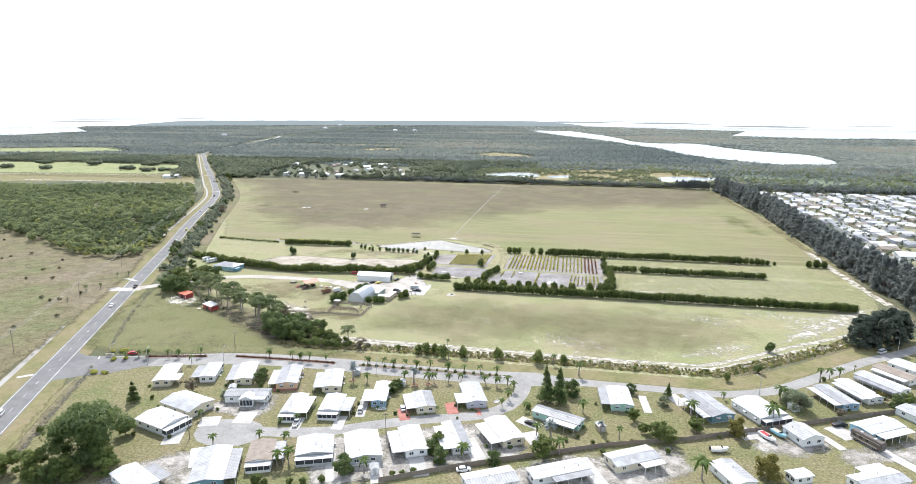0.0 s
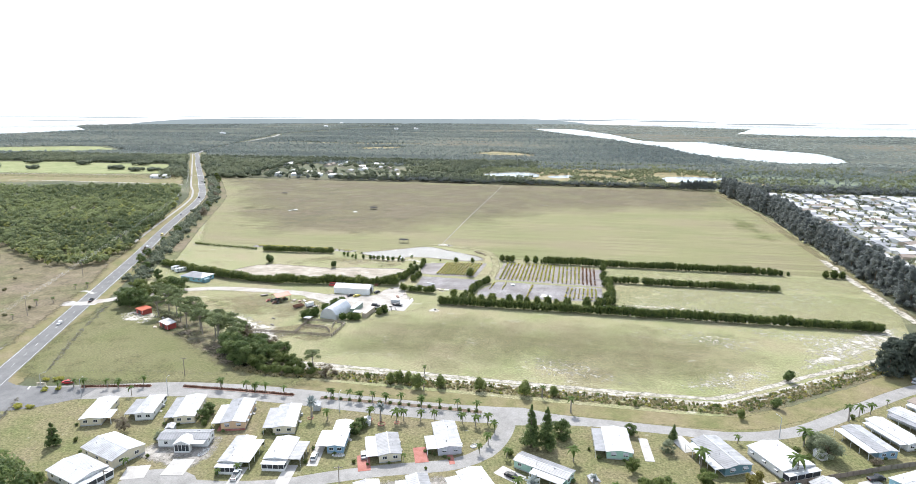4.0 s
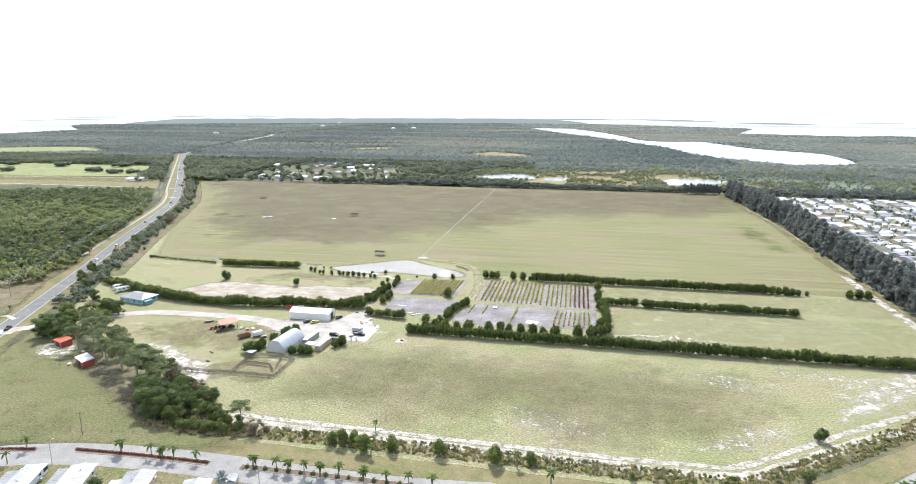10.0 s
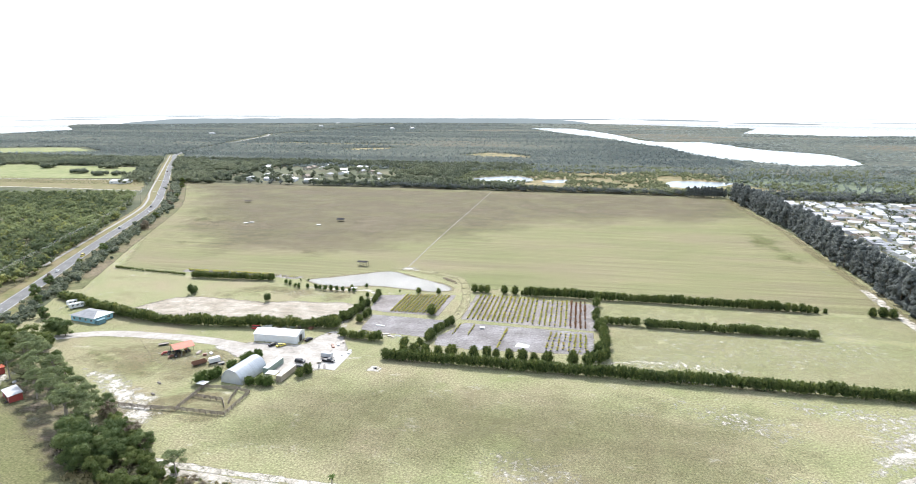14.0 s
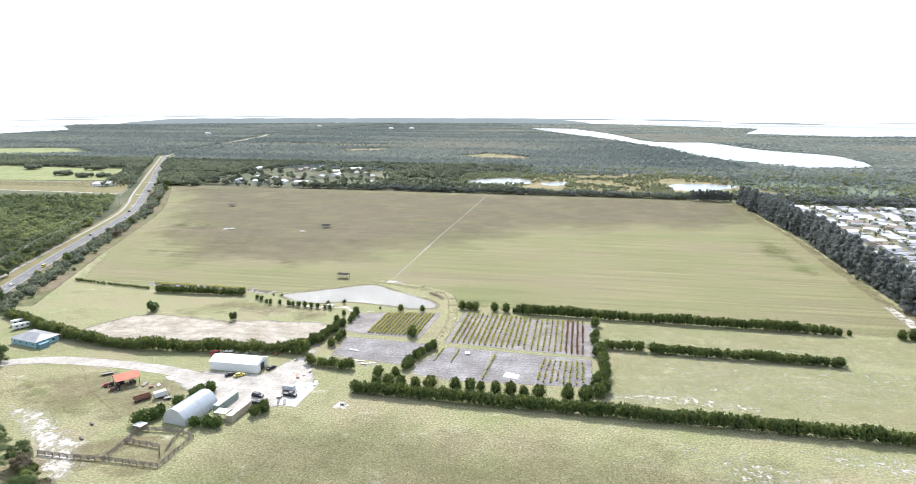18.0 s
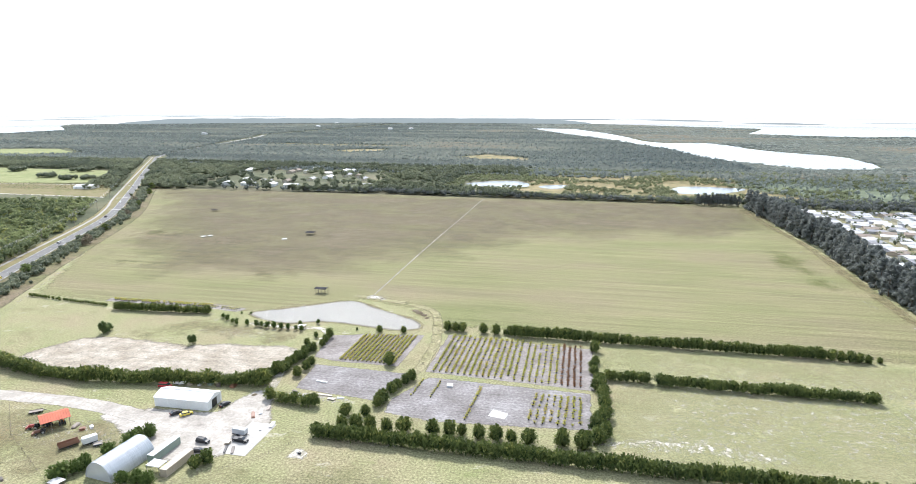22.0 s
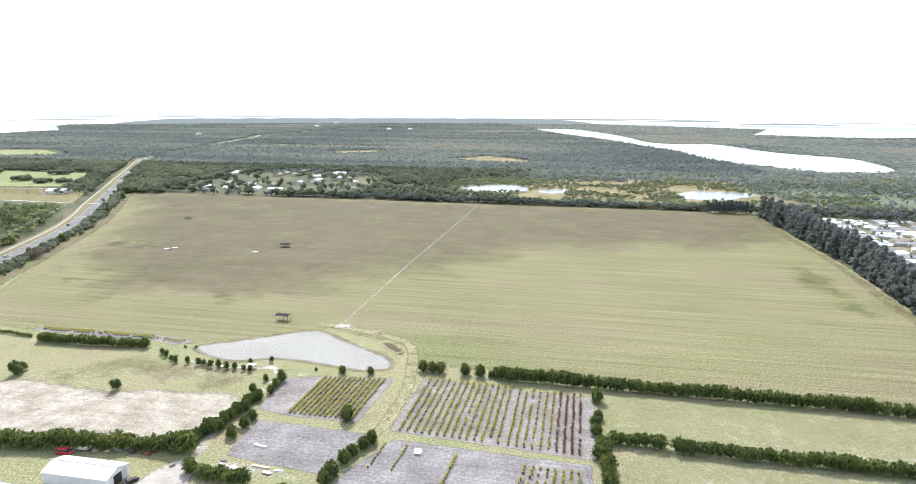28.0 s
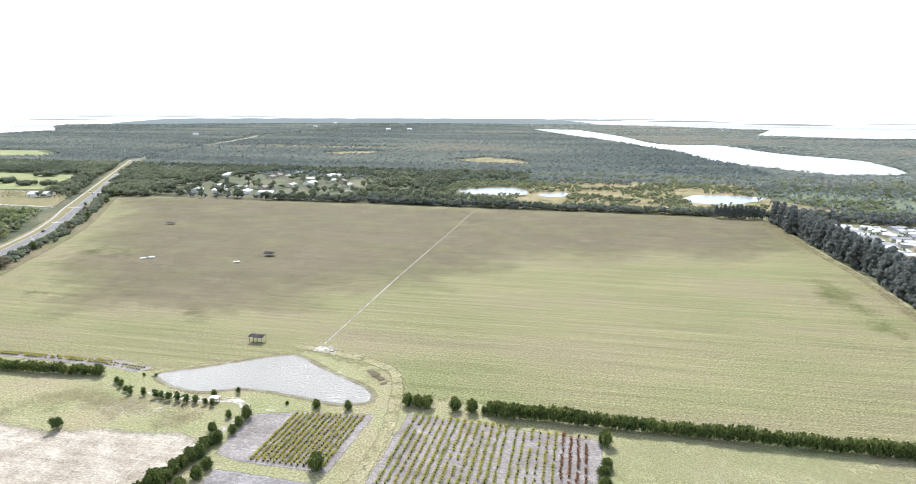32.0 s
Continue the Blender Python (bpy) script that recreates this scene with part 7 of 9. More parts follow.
def car(label, x, y, turn, paint_key, kind="sedan", group="", z=0.07):
    """A parked or passing car facing its turned x axis."""
    ob = thing("car" if kind != "pickup" else "pickup_truck", label, "car" if kind != "pickup" else "truck", group)
    l = {"sedan": 4.6, "suv": 4.7, "pickup": 5.6, "van": 5.2}[kind]
    h = l / 2
    hood = {"sedan": 0.95, "suv": 1.05, "pickup": 1.1, "van": 1.15}[kind]
    part("body", shell([(-h, 0.78, 0.35, hood - 0.1), (-h + 0.25, 0.88, 0.25, hood), (h - 0.9, 0.9, 0.25, hood), (h - 0.15, 0.84, 0.28, hood - 0.15), (h, 0.7, 0.35, hood - 0.35)]), M[paint_key], ob)
    top = {"sedan": 1.42, "suv": 1.72, "pickup": 1.8, "van": 2.0}[kind]
    c0, c1 = {"sedan": (-h + 0.8, h - 1.3), "suv": (-h + 0.15, h - 1.2), "pickup": (-0.5, h - 1.3), "van": (-h + 0.1, h - 0.8)}[kind]
    cabin = part("glazing", shell([(c0 - 0.25 if kind == "sedan" else c0, 0.8, hood, hood + 0.02), (c0 + 0.25, 0.76, hood, top - 0.08), (c1 - 0.55, 0.76, hood, top - 0.08), (c1 + 0.15, 0.8, hood, hood + 0.02)]), M["glass"], ob)
    part("roof", shell([(c0 + 0.2, 0.74, top - 0.1, top - 0.03), (c0 + 0.5, 0.75, top - 0.1, top), (c1 - 0.8, 0.75, top - 0.1, top), (c1 - 0.5, 0.72, top - 0.1, top - 0.03)]), M[paint_key], cabin)
    if kind == "pickup":
        part("bed", boxes((-h + 0.25, -0.65, -0.72, 0.72, hood + 0.005, hood + 0.02)), M["dark"], ob)
    for sx in (-h + 0.85, h - 0.95):
        for sy in (-0.8, 0.8):
            wheel(ob, sx, sy, 1.15 if kind in ("pickup", "suv") else 1.0)
    for sy in (-0.6, 0.6):
        part("headlight", boxes((h - 0.12, h + 0.02, sy - 0.16, sy + 0.16, hood - 0.42, hood - 0.28)), M["line"], ob)
        part("tail_light", boxes((-h - 0.02, -h + 0.1, sy - 0.14, sy + 0.14, hood - 0.38, hood - 0.2)), M["red"], ob)
    ob.matrix_basis = pose(*site(x, y), z, 0, 0, turn)
    return ob


def boat(label, x, y, turn, hull, l=6.5, deck="tan"):
    ob = thing("motor_boat", label, "boat", "boats on trailers")
    bm = shell([(-l / 2, 1.1, 0.6, 1.45), (0, 1.15, 0.55, 1.5), (l * 0.3, 0.8, 0.65, 1.6), (l / 2, 0.08, 1.1, 1.75)])
    part("hull", bm, M[hull], ob)
    part("deck", boxes((-l / 2 + 0.4, l * 0.12, -0.8, 0.8, 1.5, 1.54)), M[deck], ob)
    part("windscreen", boxes((l * 0.1, l * 0.14, -0.7, 0.7, 1.5, 2.0)), M["glass"], ob)
    part("engine", boxes((-l / 2 - 0.5, -l / 2, -0.25, 0.25, 0.8, 1.9)), M["dark"], ob)
    t = part("trailer", boxes((-l / 2, l / 2 + 1, -0.06, 0.06, 0.4, 0.5), (-l / 2, 0.5, -0.95, -0.85, 0.4, 0.5), (-l / 2, 0.5, 0.85, 0.95, 0.4, 0.5), (-0.6, -0.5, -0.95, 0.95, 0.4, 0.5), (l / 2 + 0.9, l / 2 + 1, -0.05, 0.05, -0.05, 0.4)), M["steel"], ob)
    for sy in (-1.05, 1.05):
        wheel(ob, -0.7, sy)
    ob.matrix_basis = pose(*site(x, y), 0.02, 0, 0, turn)


def trailer(label, x, y, turn, paint_key, l=5.0, box_h=2.1, flat=False, name="trailer"):
    ob = thing(name, label, "trailer", "trailers on the farm")
    part("frame", boxes((-l / 2, l / 2, -1.0, 1.0, 0.5, 0.65), (l / 2, l / 2 + 1.2, -0.06, 0.06, 0.5, 0.6), (l / 2 + 1.0, l / 2 + 1.1, -0.05, 0.05, -0.05, 0.5)), M["dark"], ob)
    if flat:
        part("deck", boxes((-l / 2, l / 2, -1.0, 1.0, 0.655, 0.72)), M["wood"], ob)
        for s in (-1, 1):
            part("side_board", boxes((-l / 2, l / 2, s * 1.0 - 0.04, s * 1.0 + 0.04, 0.72, 0.72 + box_h)), M[paint_key], ob)
    else:
        bx = boxes((-l / 2, l / 2, -1.05, 1.05, 0.66, 0.6 + box_h))
        bmesh.ops.bevel(bx, geom=bx.edges[:], offset=0.12, segments=2, affect="EDGES")
        part("box", bx, M[paint_key], ob)
        part("door", boxes((-l / 2 - 0.04, -l / 2 + 0.02, -0.8, 0.8, 0.85, 0.45 + box_h)), M[paint_key], ob)
    for sx in (-0.45, 0.45):
        for sy in (-1.12, 1.12):
            wheel(ob, sx, sy)
    ob.matrix_basis = pose(*site(x, y), 0.05, 0, 0, turn)
    return ob


def camper(label, x, y, turn, l=8.0, coach=False):
    ob = thing("motor_coach" if coach else "camper", label, "camper", "campers")
    h = 3.4 if coach else 3.0
    bx = boxes((-l / 2, l / 2, -1.25, 1.25, 0.5, h))
    bmesh.ops.bevel(bx, geom=bx.edges[:], offset=0.22, segments=2, affect="EDGES")
    part("body", bx, M["dark_wood"] if coach else M["white"], ob)
    if coach:
        for s in (-1, 1):
            part("stripe", boxes((-l / 2 + 0.3, l / 2 - 1.5, s * 1.25 - 0.02, s * 1.25 + 0.02, 0.8, 1.3)), M["tan"], ob)
            part("stripe", boxes((-l / 2 + 2.0, l / 2 - 0.6, s * 1.25 - 0.02, s * 1.25 + 0.02, 2.5, 2.8)), M["tan"], ob)
        part("windscreen", boxes((l / 2 - 0.03, l / 2 + 0.03, -1.0, 1.0, 1.5, 2.7)), M["glass"], ob)
    for k in range(3):
        for s in (-1, 1):
            part("side_window", boxes((-l / 2 + 1 + k * 2.3, -l / 2 + 2 + k * 2.3, s * 1.25 - 0.03, s * 1.25 + 0.03, 1.7, 2.4)), M["glass"], ob)
    for k in (-1, 1):
        part("roof_unit", boxes((k * l * 0.22 - 0.4, k * l * 0.22 + 0.4, -0.35, 0.35, h, h + 0.28)), M["white"], ob)
    for sx in (-l * 0.28, l * 0.28):
        for sy in (-1.15, 1.15):
            wheel(ob, sx, sy, 1.4)
    ob.matrix_basis = pose(*site(x, y), 0.05, 0, 0, turn)


HW = math.degrees(math.atan2(92, -41))
HW2 = math.degrees(math.atan2(124, -84))
car("white hatchback driving on the highway", -203.5, 171, HW + 180, "white", "suv", "cars on the highway")
car("white car driving on the highway", -255, 289, HW + 180, "white", "sedan", "cars on the highway")
car("dark pickup truck on the highway", -268, 325, HW, "black", "pickup", "cars on the highway")
car("white car driving on the highway", -332, 457, HW, "white", "sedan", "cars on the highway")
car("yellow truck driving on the highway", -350, 499, HW + 180, "yellow", "van", "cars on the highway")
for x, y, p, k in ((-401, 599, "silver_paint", "suv"), (-436, 684, "white", "sedan"), (-456, 714, "black", "suv"), (-512, 801, "white", "sedan"), (-552, 866, "black", "sedan"), (-600, 931, "white", "suv"), (-650, 1010, "silver_paint", "sedan"), (-690, 1062, "black", "suv")):
    car("distant %s car on the highway" % p.replace("_paint", ""), x, y, HW2 if y > 740 else HW, p, k, "cars on the highway")
car("bright red sports car leaving the estate", -196, 231.5, 190, "red", "sedan")
car("white pickup parked in a driveway", -94.5, 186, 98, "white", "pickup", "cars in driveways")
car("white car parked in a driveway", -75.4, 200, 100, "white", "suv", "cars in driveways")
car("silver car parked under a carport", -60.3, 204, 112, "silver_paint", "sedan", "cars in driveways")
car("dark car parked beside a mint home", -12.5, 202, 150, "black", "sedan", "cars in driveways")
car("white car parked behind the board fence", -31, 169, 20, "white", "sedan", "cars in driveways")
car("silver van parked on the estate road", 144, 300, 40, "silver_paint", "van", "cars in driveways")
car("dark pickup parked on the grass", 96, 222, 20, "black", "pickup", "cars in driveways")
car("dark car parked under a carport", 117, 246, 112, "black", "sedan", "cars in driveways")
car("black pickup parked on the slab", -91, 352, -6, "black", "pickup", "farm vehicles", 0.1)
car("dark grey car in the farm yard", -103, 349, -5, "black", "suv", "farm vehicles")
car("black car beside the barn", -124, 364.5, 50, "black", "sedan", "farm vehicles")
car("yellow car beside the barn", -120, 364.5, 50, "yellow", "sedan", "farm vehicles")
car("dark car at the barn door", -110.5, 374, 70, "black", "sedan", "farm vehicles")
car("old red van by the hedge", -142.5, 383, 5, "red", "van", "farm vehicles")
car("dark utility buggy in the yard", -101, 343.5, 20, "black", "sedan", "farm vehicles")
boat("red and white motor boat on a trailer", 68, 207.5, -62, "white", 7, "red")
boat("blue motor boat on a trailer", 72.5, 210.5, -62, "sky_blue", 6)
boat("white motor boat on a trailer", 50, 196, 10, "white", 6)
boat("small white boat beside the hedge", -138, 386.5, 0, "white", 5)
camper("large dark and tan motor coach", 100, 210, -60, 11, True)
camper("white camper beside the farmhouse", -258, 394, 60, 8)
camper("white camper beside the farmhouse", -264, 398, 60, 7)
trailer("brown slat-sided trailer on the grass", -145, 338, 55, "rust", 6, 1.2, True)
trailer("white box trailer on the grass", -139.5, 341, 55, "white", 4.5, 2.1)
trailer("small flat trailer on the grass", -136, 340.5, 40, "silver_paint", 2.6, 0.2, True)
trailer("flat trailer beside the drive", -175, 355, 40, "wood", 4.5, 0.15, True)
trailer("long grey cargo trailer on the slab", -93.5, 356, -5, "silver_paint", 5, 1.9)


def tractor(label, x, y, turn, paint_key):
    ob = thing("tractor", label, "tractor", "farm vehicles")
    part("bonnet", shell([(0, 0.45, 0.7, 1.5), (1.2, 0.45, 0.7, 1.45), (1.8, 0.38, 0.75, 1.3)]), M[paint_key], ob)
    part("seat", boxes((-0.9, -0.4, -0.3, 0.3, 1.1, 1.7)), M["dark"], ob)
    part("chassis", boxes((-1.2, 0.2, -0.35, 0.35, 0.5, 1.05)), M["dark"], ob)
    for sy in (-0.8, 0.8):
        wheel(ob, -0.8, sy, 2.0)
        wheel(ob, 1.3, sy, 1.1)
    part("exhaust", tube(bmesh.new(), [(0.9, 0.3, 1.4), (0.9, 0.3, 2.3)], [0.05, 0.05], 6), M["steel"], ob)
    part("loader", boxes((2.0, 2.5, -0.9, 0.9, 0.2, 0.8), (0.4, 2.1, -0.62, -0.5, 0.7, 0.85), (0.4, 2.1, 0.5, 0.62, 0.7, 0.85)), M[paint_key], ob)
    ob.matrix_basis = pose(*site(x, y), 0.03, 0, 0, turn)


tractor("dull red tractor with a front loader", -166, 345.5, 200, "barn_red")
tractor("dark tractor under the red roof", -163, 348, 160, "dark")
tractor("rusty tractor beside the pole shed", -161, 343, 220, "rust")
tractor("orange tractor under the red roof", -159, 350, 140, "orange")


def stack(label, x, y, turn, w, l, h, material, name="timber_stack", n=4):
    ob = thing(name, label, "stack", "farm clutter")
    rng = np.random.default_rng(int(abs(x * 7 + y)))
    for k in range(n):
        o = rng.uniform(-0.25, 0.25, 2)
        part("plank" if "timber" in name else "piece", boxes((-w / 2 + o[0], w / 2 + o[0], -l / 2 + o[1] + k * 0.02, l / 2 + o[1], h * k / n, h * (k + 0.9) / n)), M[material], ob)
    ob.matrix_basis = pose(*site(x, y), 0.03, 0, 0, turn)


for k, (x, y, a, w, l, h, m) in enumerate(((-153, 349.5, 10, 1.2, 3, 0.6, "wood"), (-149, 348, 30, 1.5, 1.5, 0.8, "rust"), (-147, 350, 50, 0.8, 2.5, 0.5, "steel"), (-130, 388, 5, 1.2, 3, 0.8, "silver_paint"), (-126, 388.5, 0, 1.5, 2, 0.9, "green"), (-122, 388.5, 8, 1.6, 2.4, 1.0, "dark_wood"), (-116, 389, 3, 1.8, 3.0, 1.1, "rust"), (-134, 387.5, 0, 1.6, 3.4, 1.0, "tan"),
                                             (-93, 346.5, 20, 0.6, 4.2, 0.4, "dark"), (-90.5, 346.5, 25, 0.6, 4.2, 0.4, "dark_wood"), (-94.5, 350, 5, 1.4, 1.8, 0.9, "tan"), (-86, 364, 10, 1.2, 4, 0.5, "line"), (-88.5, 361, 20, 0.8, 3, 0.4, "steel"), (-96, 369, 30, 1.0, 4.0, 0.6, "rust"), (-94.5, 372, 24, 0.8, 3.6, 0.5, "silver_paint"), (-93, 375, 15, 0.9, 3, 0.5, "wood"),
                                             (-205, 303, 20, 1.2, 1.6, 0.8, "dark"), (-208, 307, 40, 1.0, 2.0, 0.6, "steel"), (-196, 292, 10, 0.7, 1.4, 0.4, "dark"), (-203, 294, 30, 1.2, 2.2, 0.5, "tan"), (-150, 318, 60, 0.6, 2.2, 0.5, "dark_wood"), (-146, 309, 60, 0.6, 2.2, 0.5, "dark_wood"), (-83, 400, 80, 1.0, 5, 0.4, "line"), (-77, 389, 86, 1.0, 6, 0.4, "tan"),
                                             (-88, 387.5, 70, 0.9, 3.4, 0.4, "tan"), (-84.5, 386.5, 84, 1.2, 2.6, 0.5, "line"), (-80.5, 386.8, 96, 0.8, 4.0, 0.35, "wood"), (-73, 386.5, 80, 1.1, 3.2, 0.45, "tan"), (-70, 388, 95, 0.7, 2.8, 0.4, "line"), (-90, 390, 60, 1.0, 1.8, 0.5, "dark_wood"), (-31, 407, 10, 2.2, 3.0, 0.7, "silver_paint"), (-98, 513, 20, 1.2, 1.6, 0.5, "line"), (-94, 511, 70, 0.5, 2.0, 0.5, "wood"), (-246, 322, 20, 1.6, 2.0, 0.9, "dark"), (-112, 344, 0, 1.0, 1.4, 1.2, "steel"))):
    stack("%s clutter stacked on the ground" % {"wood": "weathered timber", "rust": "rusty metal", "steel": "dull metal", "silver_paint": "grey metal", "green": "green plastic", "dark_wood": "dark timber", "tan": "tan", "dark": "black", "line": "white"}[m], x, y, a, w, l, h, m, "timber_stack" if "wood" in m else "junk_pile")


# ---- poles, wires, small field things ----
def utility_pole(label, x, y, h, turn, arms=1):
    ob = thing("utility_pole", label, "pole", "utility poles")
    part("pole", tube(bmesh.new(), [(0, 0, -0.3), (0, 0, h)], [0.17, 0.11], 7), M["wood"], ob)
    for k in range(arms):
        arm = part("crossarm", boxes((-1.2, 1.2, -0.06, 0.06, h - 0.7 - k * 1.1, h - 0.56 - k * 1.1)), M["dark_wood"], ob)
        for s in (-1.1, -0.4, 0.4, 1.1):
            part("insulator", tube(bmesh.new(), [(s, 0, h - 0.56 - k * 1.1), (s, 0, h - 0.36 - k * 1.1)], [0.05, 0.04], 5), M["grey"], arm)
    ob.matrix_basis = pose(*site(x, y), 0, 0, 0, turn)


def wires(label, points, offsets, sag=0.8, r=0.022):
    """Cables strung from pole to pole."""
    ob = thing("power_lines", label, "cables")
    for ox, oz in offsets:
        line, n = [], 6
        for (x0, y0, z0), (x1, y1, z1) in zip(points, points[1:]):
            for t in np.arange(n) / n:
                line.append((x0 + (x1 - x0) * t + ox, y0 + (y1 - y0) * t, z0 + (z1 - z0) * t + oz - 4 * sag * t * (1 - t)))
        line.append((points[-1][0] + ox, points[-1][1], points[-1][2] + oz))
        part("wire", tube(bmesh.new(), line, [r] * len(line), 4), M["steel"], ob)


POLES = [(-214, 148), (-246, 222), (-278, 296), (-310, 370), (-346, 450), (-380, 525), (-414, 600), (-450, 672), (-492, 748), (-545, 828), (-620, 938)]
for x, y in POLES:
    utility_pole("tall wooden utility pole beside the footpath", x - 4, y, 11.5, 25, 2)
wires("sagging power lines along the highway", [(x - 4, y, 11.4) for x, y in POLES], ((-1.1, -0.35), (0.0, -0.35), (1.1, -0.35), (0.0, -1.6)))
for x, y in ((-126, 170), (-61, 185), (-153, 246)):
    utility_pole("thin grey utility pole among the homes", x, y, 8.5, 20, 1)


def street_lamp(x, y, turn):
    ob = thing("street_lamp", "tall grey street lamp with one arm", "street lamp", "street lamps")
    part("pole", tube(bmesh.new(), [(0, 0, -0.2), (0, 0, 7.6)], [0.14, 0.09], 7), M["grey"], ob)
    arm = part("arm", tube(bmesh.new(), [(0, 0, 7.3), (0.9, 0, 7.7), (1.8, 0, 7.75)], [0.06, 0.05, 0.05], 5), M["grey"], ob)
    part("lantern", shell([(1.7, 0.1, 7.62, 7.78), (2.0, 0.16, 7.6, 7.82), (2.4, 0.1, 7.64, 7.76)]), M["silver_paint"], arm)
    ob.matrix_basis = pose(*site(x, y), 0, 0, 0, turn)


for x, y, a in ((-149, 229.5, 100), (-181, 222, 100), (75, 243, 120), (151, 301.5, 200), (-200, 223, 60), (-79, 230.5, 90)):
    street_lamp(x, y, a)
ob = thing("entrance_sign", "low cream entrance wall sign with planting", "sign")
part("base", boxes((-2.0, 2.0, -0.25, 0.25, -0.05, 0.35)), M["concrete"], ob)
part("panel", boxes((-1.8, 1.8, -0.15, 0.15, 0.35, 1.5)), M["cream"], ob)
part("cap", boxes((-1.95, 1.95, -0.22, 0.22, 1.5, 1.62)), M["tan"], ob)
for k in range(3):
    part("lettering_bar", boxes((-1.3, 1.3 - 0.3 * k, -0.17, -0.155, 1.2 - k * 0.28, 1.32 - k * 0.28)), M["dark_wood"], ob)
ob.matrix_basis = pose(*site(-204, 227), 0, 0, 0, 10)
slab("crossing_bar", -208, 225, 0.5, 3.2, 30, "line", "white stop line at the junction", "marking", 0.092)
slab("crossing_bar", -206.5, 229.5, 0.5, 2.6, 50, "line", "white painted bar at the junction", "marking", 0.092)
ribbon("path_link", [(-226, 200), (-219, 205), (-212, 203)], 2.2, M["concrete"], 0.055, "concrete path link to the highway", "pavement")
ribbon("path_link", [(-288, 318), (-279, 322), (-268, 318)], 2.6, M["concrete"], 0.067, "concrete path link to the highway", "pavement")
ribbon("path_link", [(-296, 338), (-287, 342), (-278, 338)], 2.2, M["concrete"], 0.067, "concrete path link to the highway", "pavement")
for x, y in ((-481, 757), (-538, 836), (-613, 948), (-676, 1045), (-745, 1146)):
    ribbon("path_link", [(x - 5.5, y - 4), (x, y), (x + 5.5, y + 3)], 3.0, M["concrete"], 0.068, "concrete path link to the highway", "pavement")
for x, y, a in ((-296, 650, 10), (-227, 651, 30), (-300, 646, 60)):
    ob = thing("hay_trailer", "pale hay feeder standing in the field", "feeder", "field feeders")
    part("tray", shell([(-2.2, 0.9, 0.5, 1.0), (0, 1.0, 0.45, 1.1), (2.2, 0.9, 0.5, 1.0)]), M["white"], ob)
    for sx in (-1.6, 1.6):
        for sy in (-0.7, 0.7):
            part("leg", boxes((sx - 0.06, sx + 0.06, sy - 0.06, sy + 0.06, -0.05, 0.55)), M["steel"], ob)
    ob.matrix_basis = pose(*site(x, y), 0, 0, 0, a)
ob = thing("pump", "small well pump on bare sand", "pump")
part("casing", tube(bmesh.new(), [(0, 0, -0.1), (0, 0, 0.9)], [0.25, 0.2], 8), M["silver_paint"], ob)
part("motor", boxes((0.4, 1.2, -0.35, 0.35, -0.02, 0.7)), M["dark"], ob)
ob.matrix_basis = pose(-69, 349, 0.02)
patch("bare_sand", [(-72, 346), (-66, 346), (-65, 351), (-71, 353)], M["sand"], 0.05, "bare sand round the pump", "sand", 0.4, 1.0)
for x, y, a in ((-87.5, 224, 1.0), (-61, 225, 1.3), (-66, 227, 0.9), (-56, 227, 0.9)):
    ob = thing("flower_bed", "round red-edged palm bed on the lawn", "flower bed", "round flower beds")
    ribbon("edging", [(a * math.cos(t), a * math.sin(t)) for t in np.linspace(0, 2 * math.pi, 10, endpoint=False)], 0.22, M["red_concrete"], 0.2, parent=ob, step=0.5, thick=0.2, closed=True)
    ob.matrix_basis = pose(*site(x, y), 0.02)
# roadside thicket between the highway and the field
rng = np.random.default_rng(99)
n = 860
s = rng.uniform(0, 1, n)
hy = 352 + s * 600
hx = np.interp(hy, [p[1] for p in HWY], [p[0] for p in HWY])
c = np.stack([hx + 14 + rng.normal(scale=3.8, size=n), hy + 8, np.zeros(n)], 1)
hgt = rng.uniform(1.8, 5.0, n)
c[:, 2] = hgt * 0.45
tagged(put("roadside_thicket", leaves("roadside_thicket", c, np.stack([hgt * 0.6, hgt * 0.6, hgt * 0.5], 1), 26, 0.6, rng.uniform(0, 1, n), rng, 0.75, low=-0.6), M["woods"]), "thick green bushes between highway and field", "bushes", "", "stuff")
for k, (m, sp) in enumerate((("oak", [(-299, 407, 0.95), (-309, 428, 0.8), (-344, 513, 0.9), (-350, 520, 0.7), (-285, 395, 0.7)]), ("dead", [(-376, 600, 1.1), (-381, 608, 0.9), (-318, 436, 0.7), (-440, 725, 0.9), (-500, 810, 0.9)]), ("leaf", [(-331, 476, 0.6), (-405, 655, 0.8), (-470, 780, 0.9), (-525, 868, 1.0), (-560, 918, 1.1)]))):
    place_all(broad_tree("%s tree standing above the roadside bushes" % {"oak": "dark green", "dead": "grey twiggy", "leaf": "light green"}[m], 8, 8, M[m], 200 + k, 40, 0.55, 0.15, "tree", "roadside trees", 20), sp)

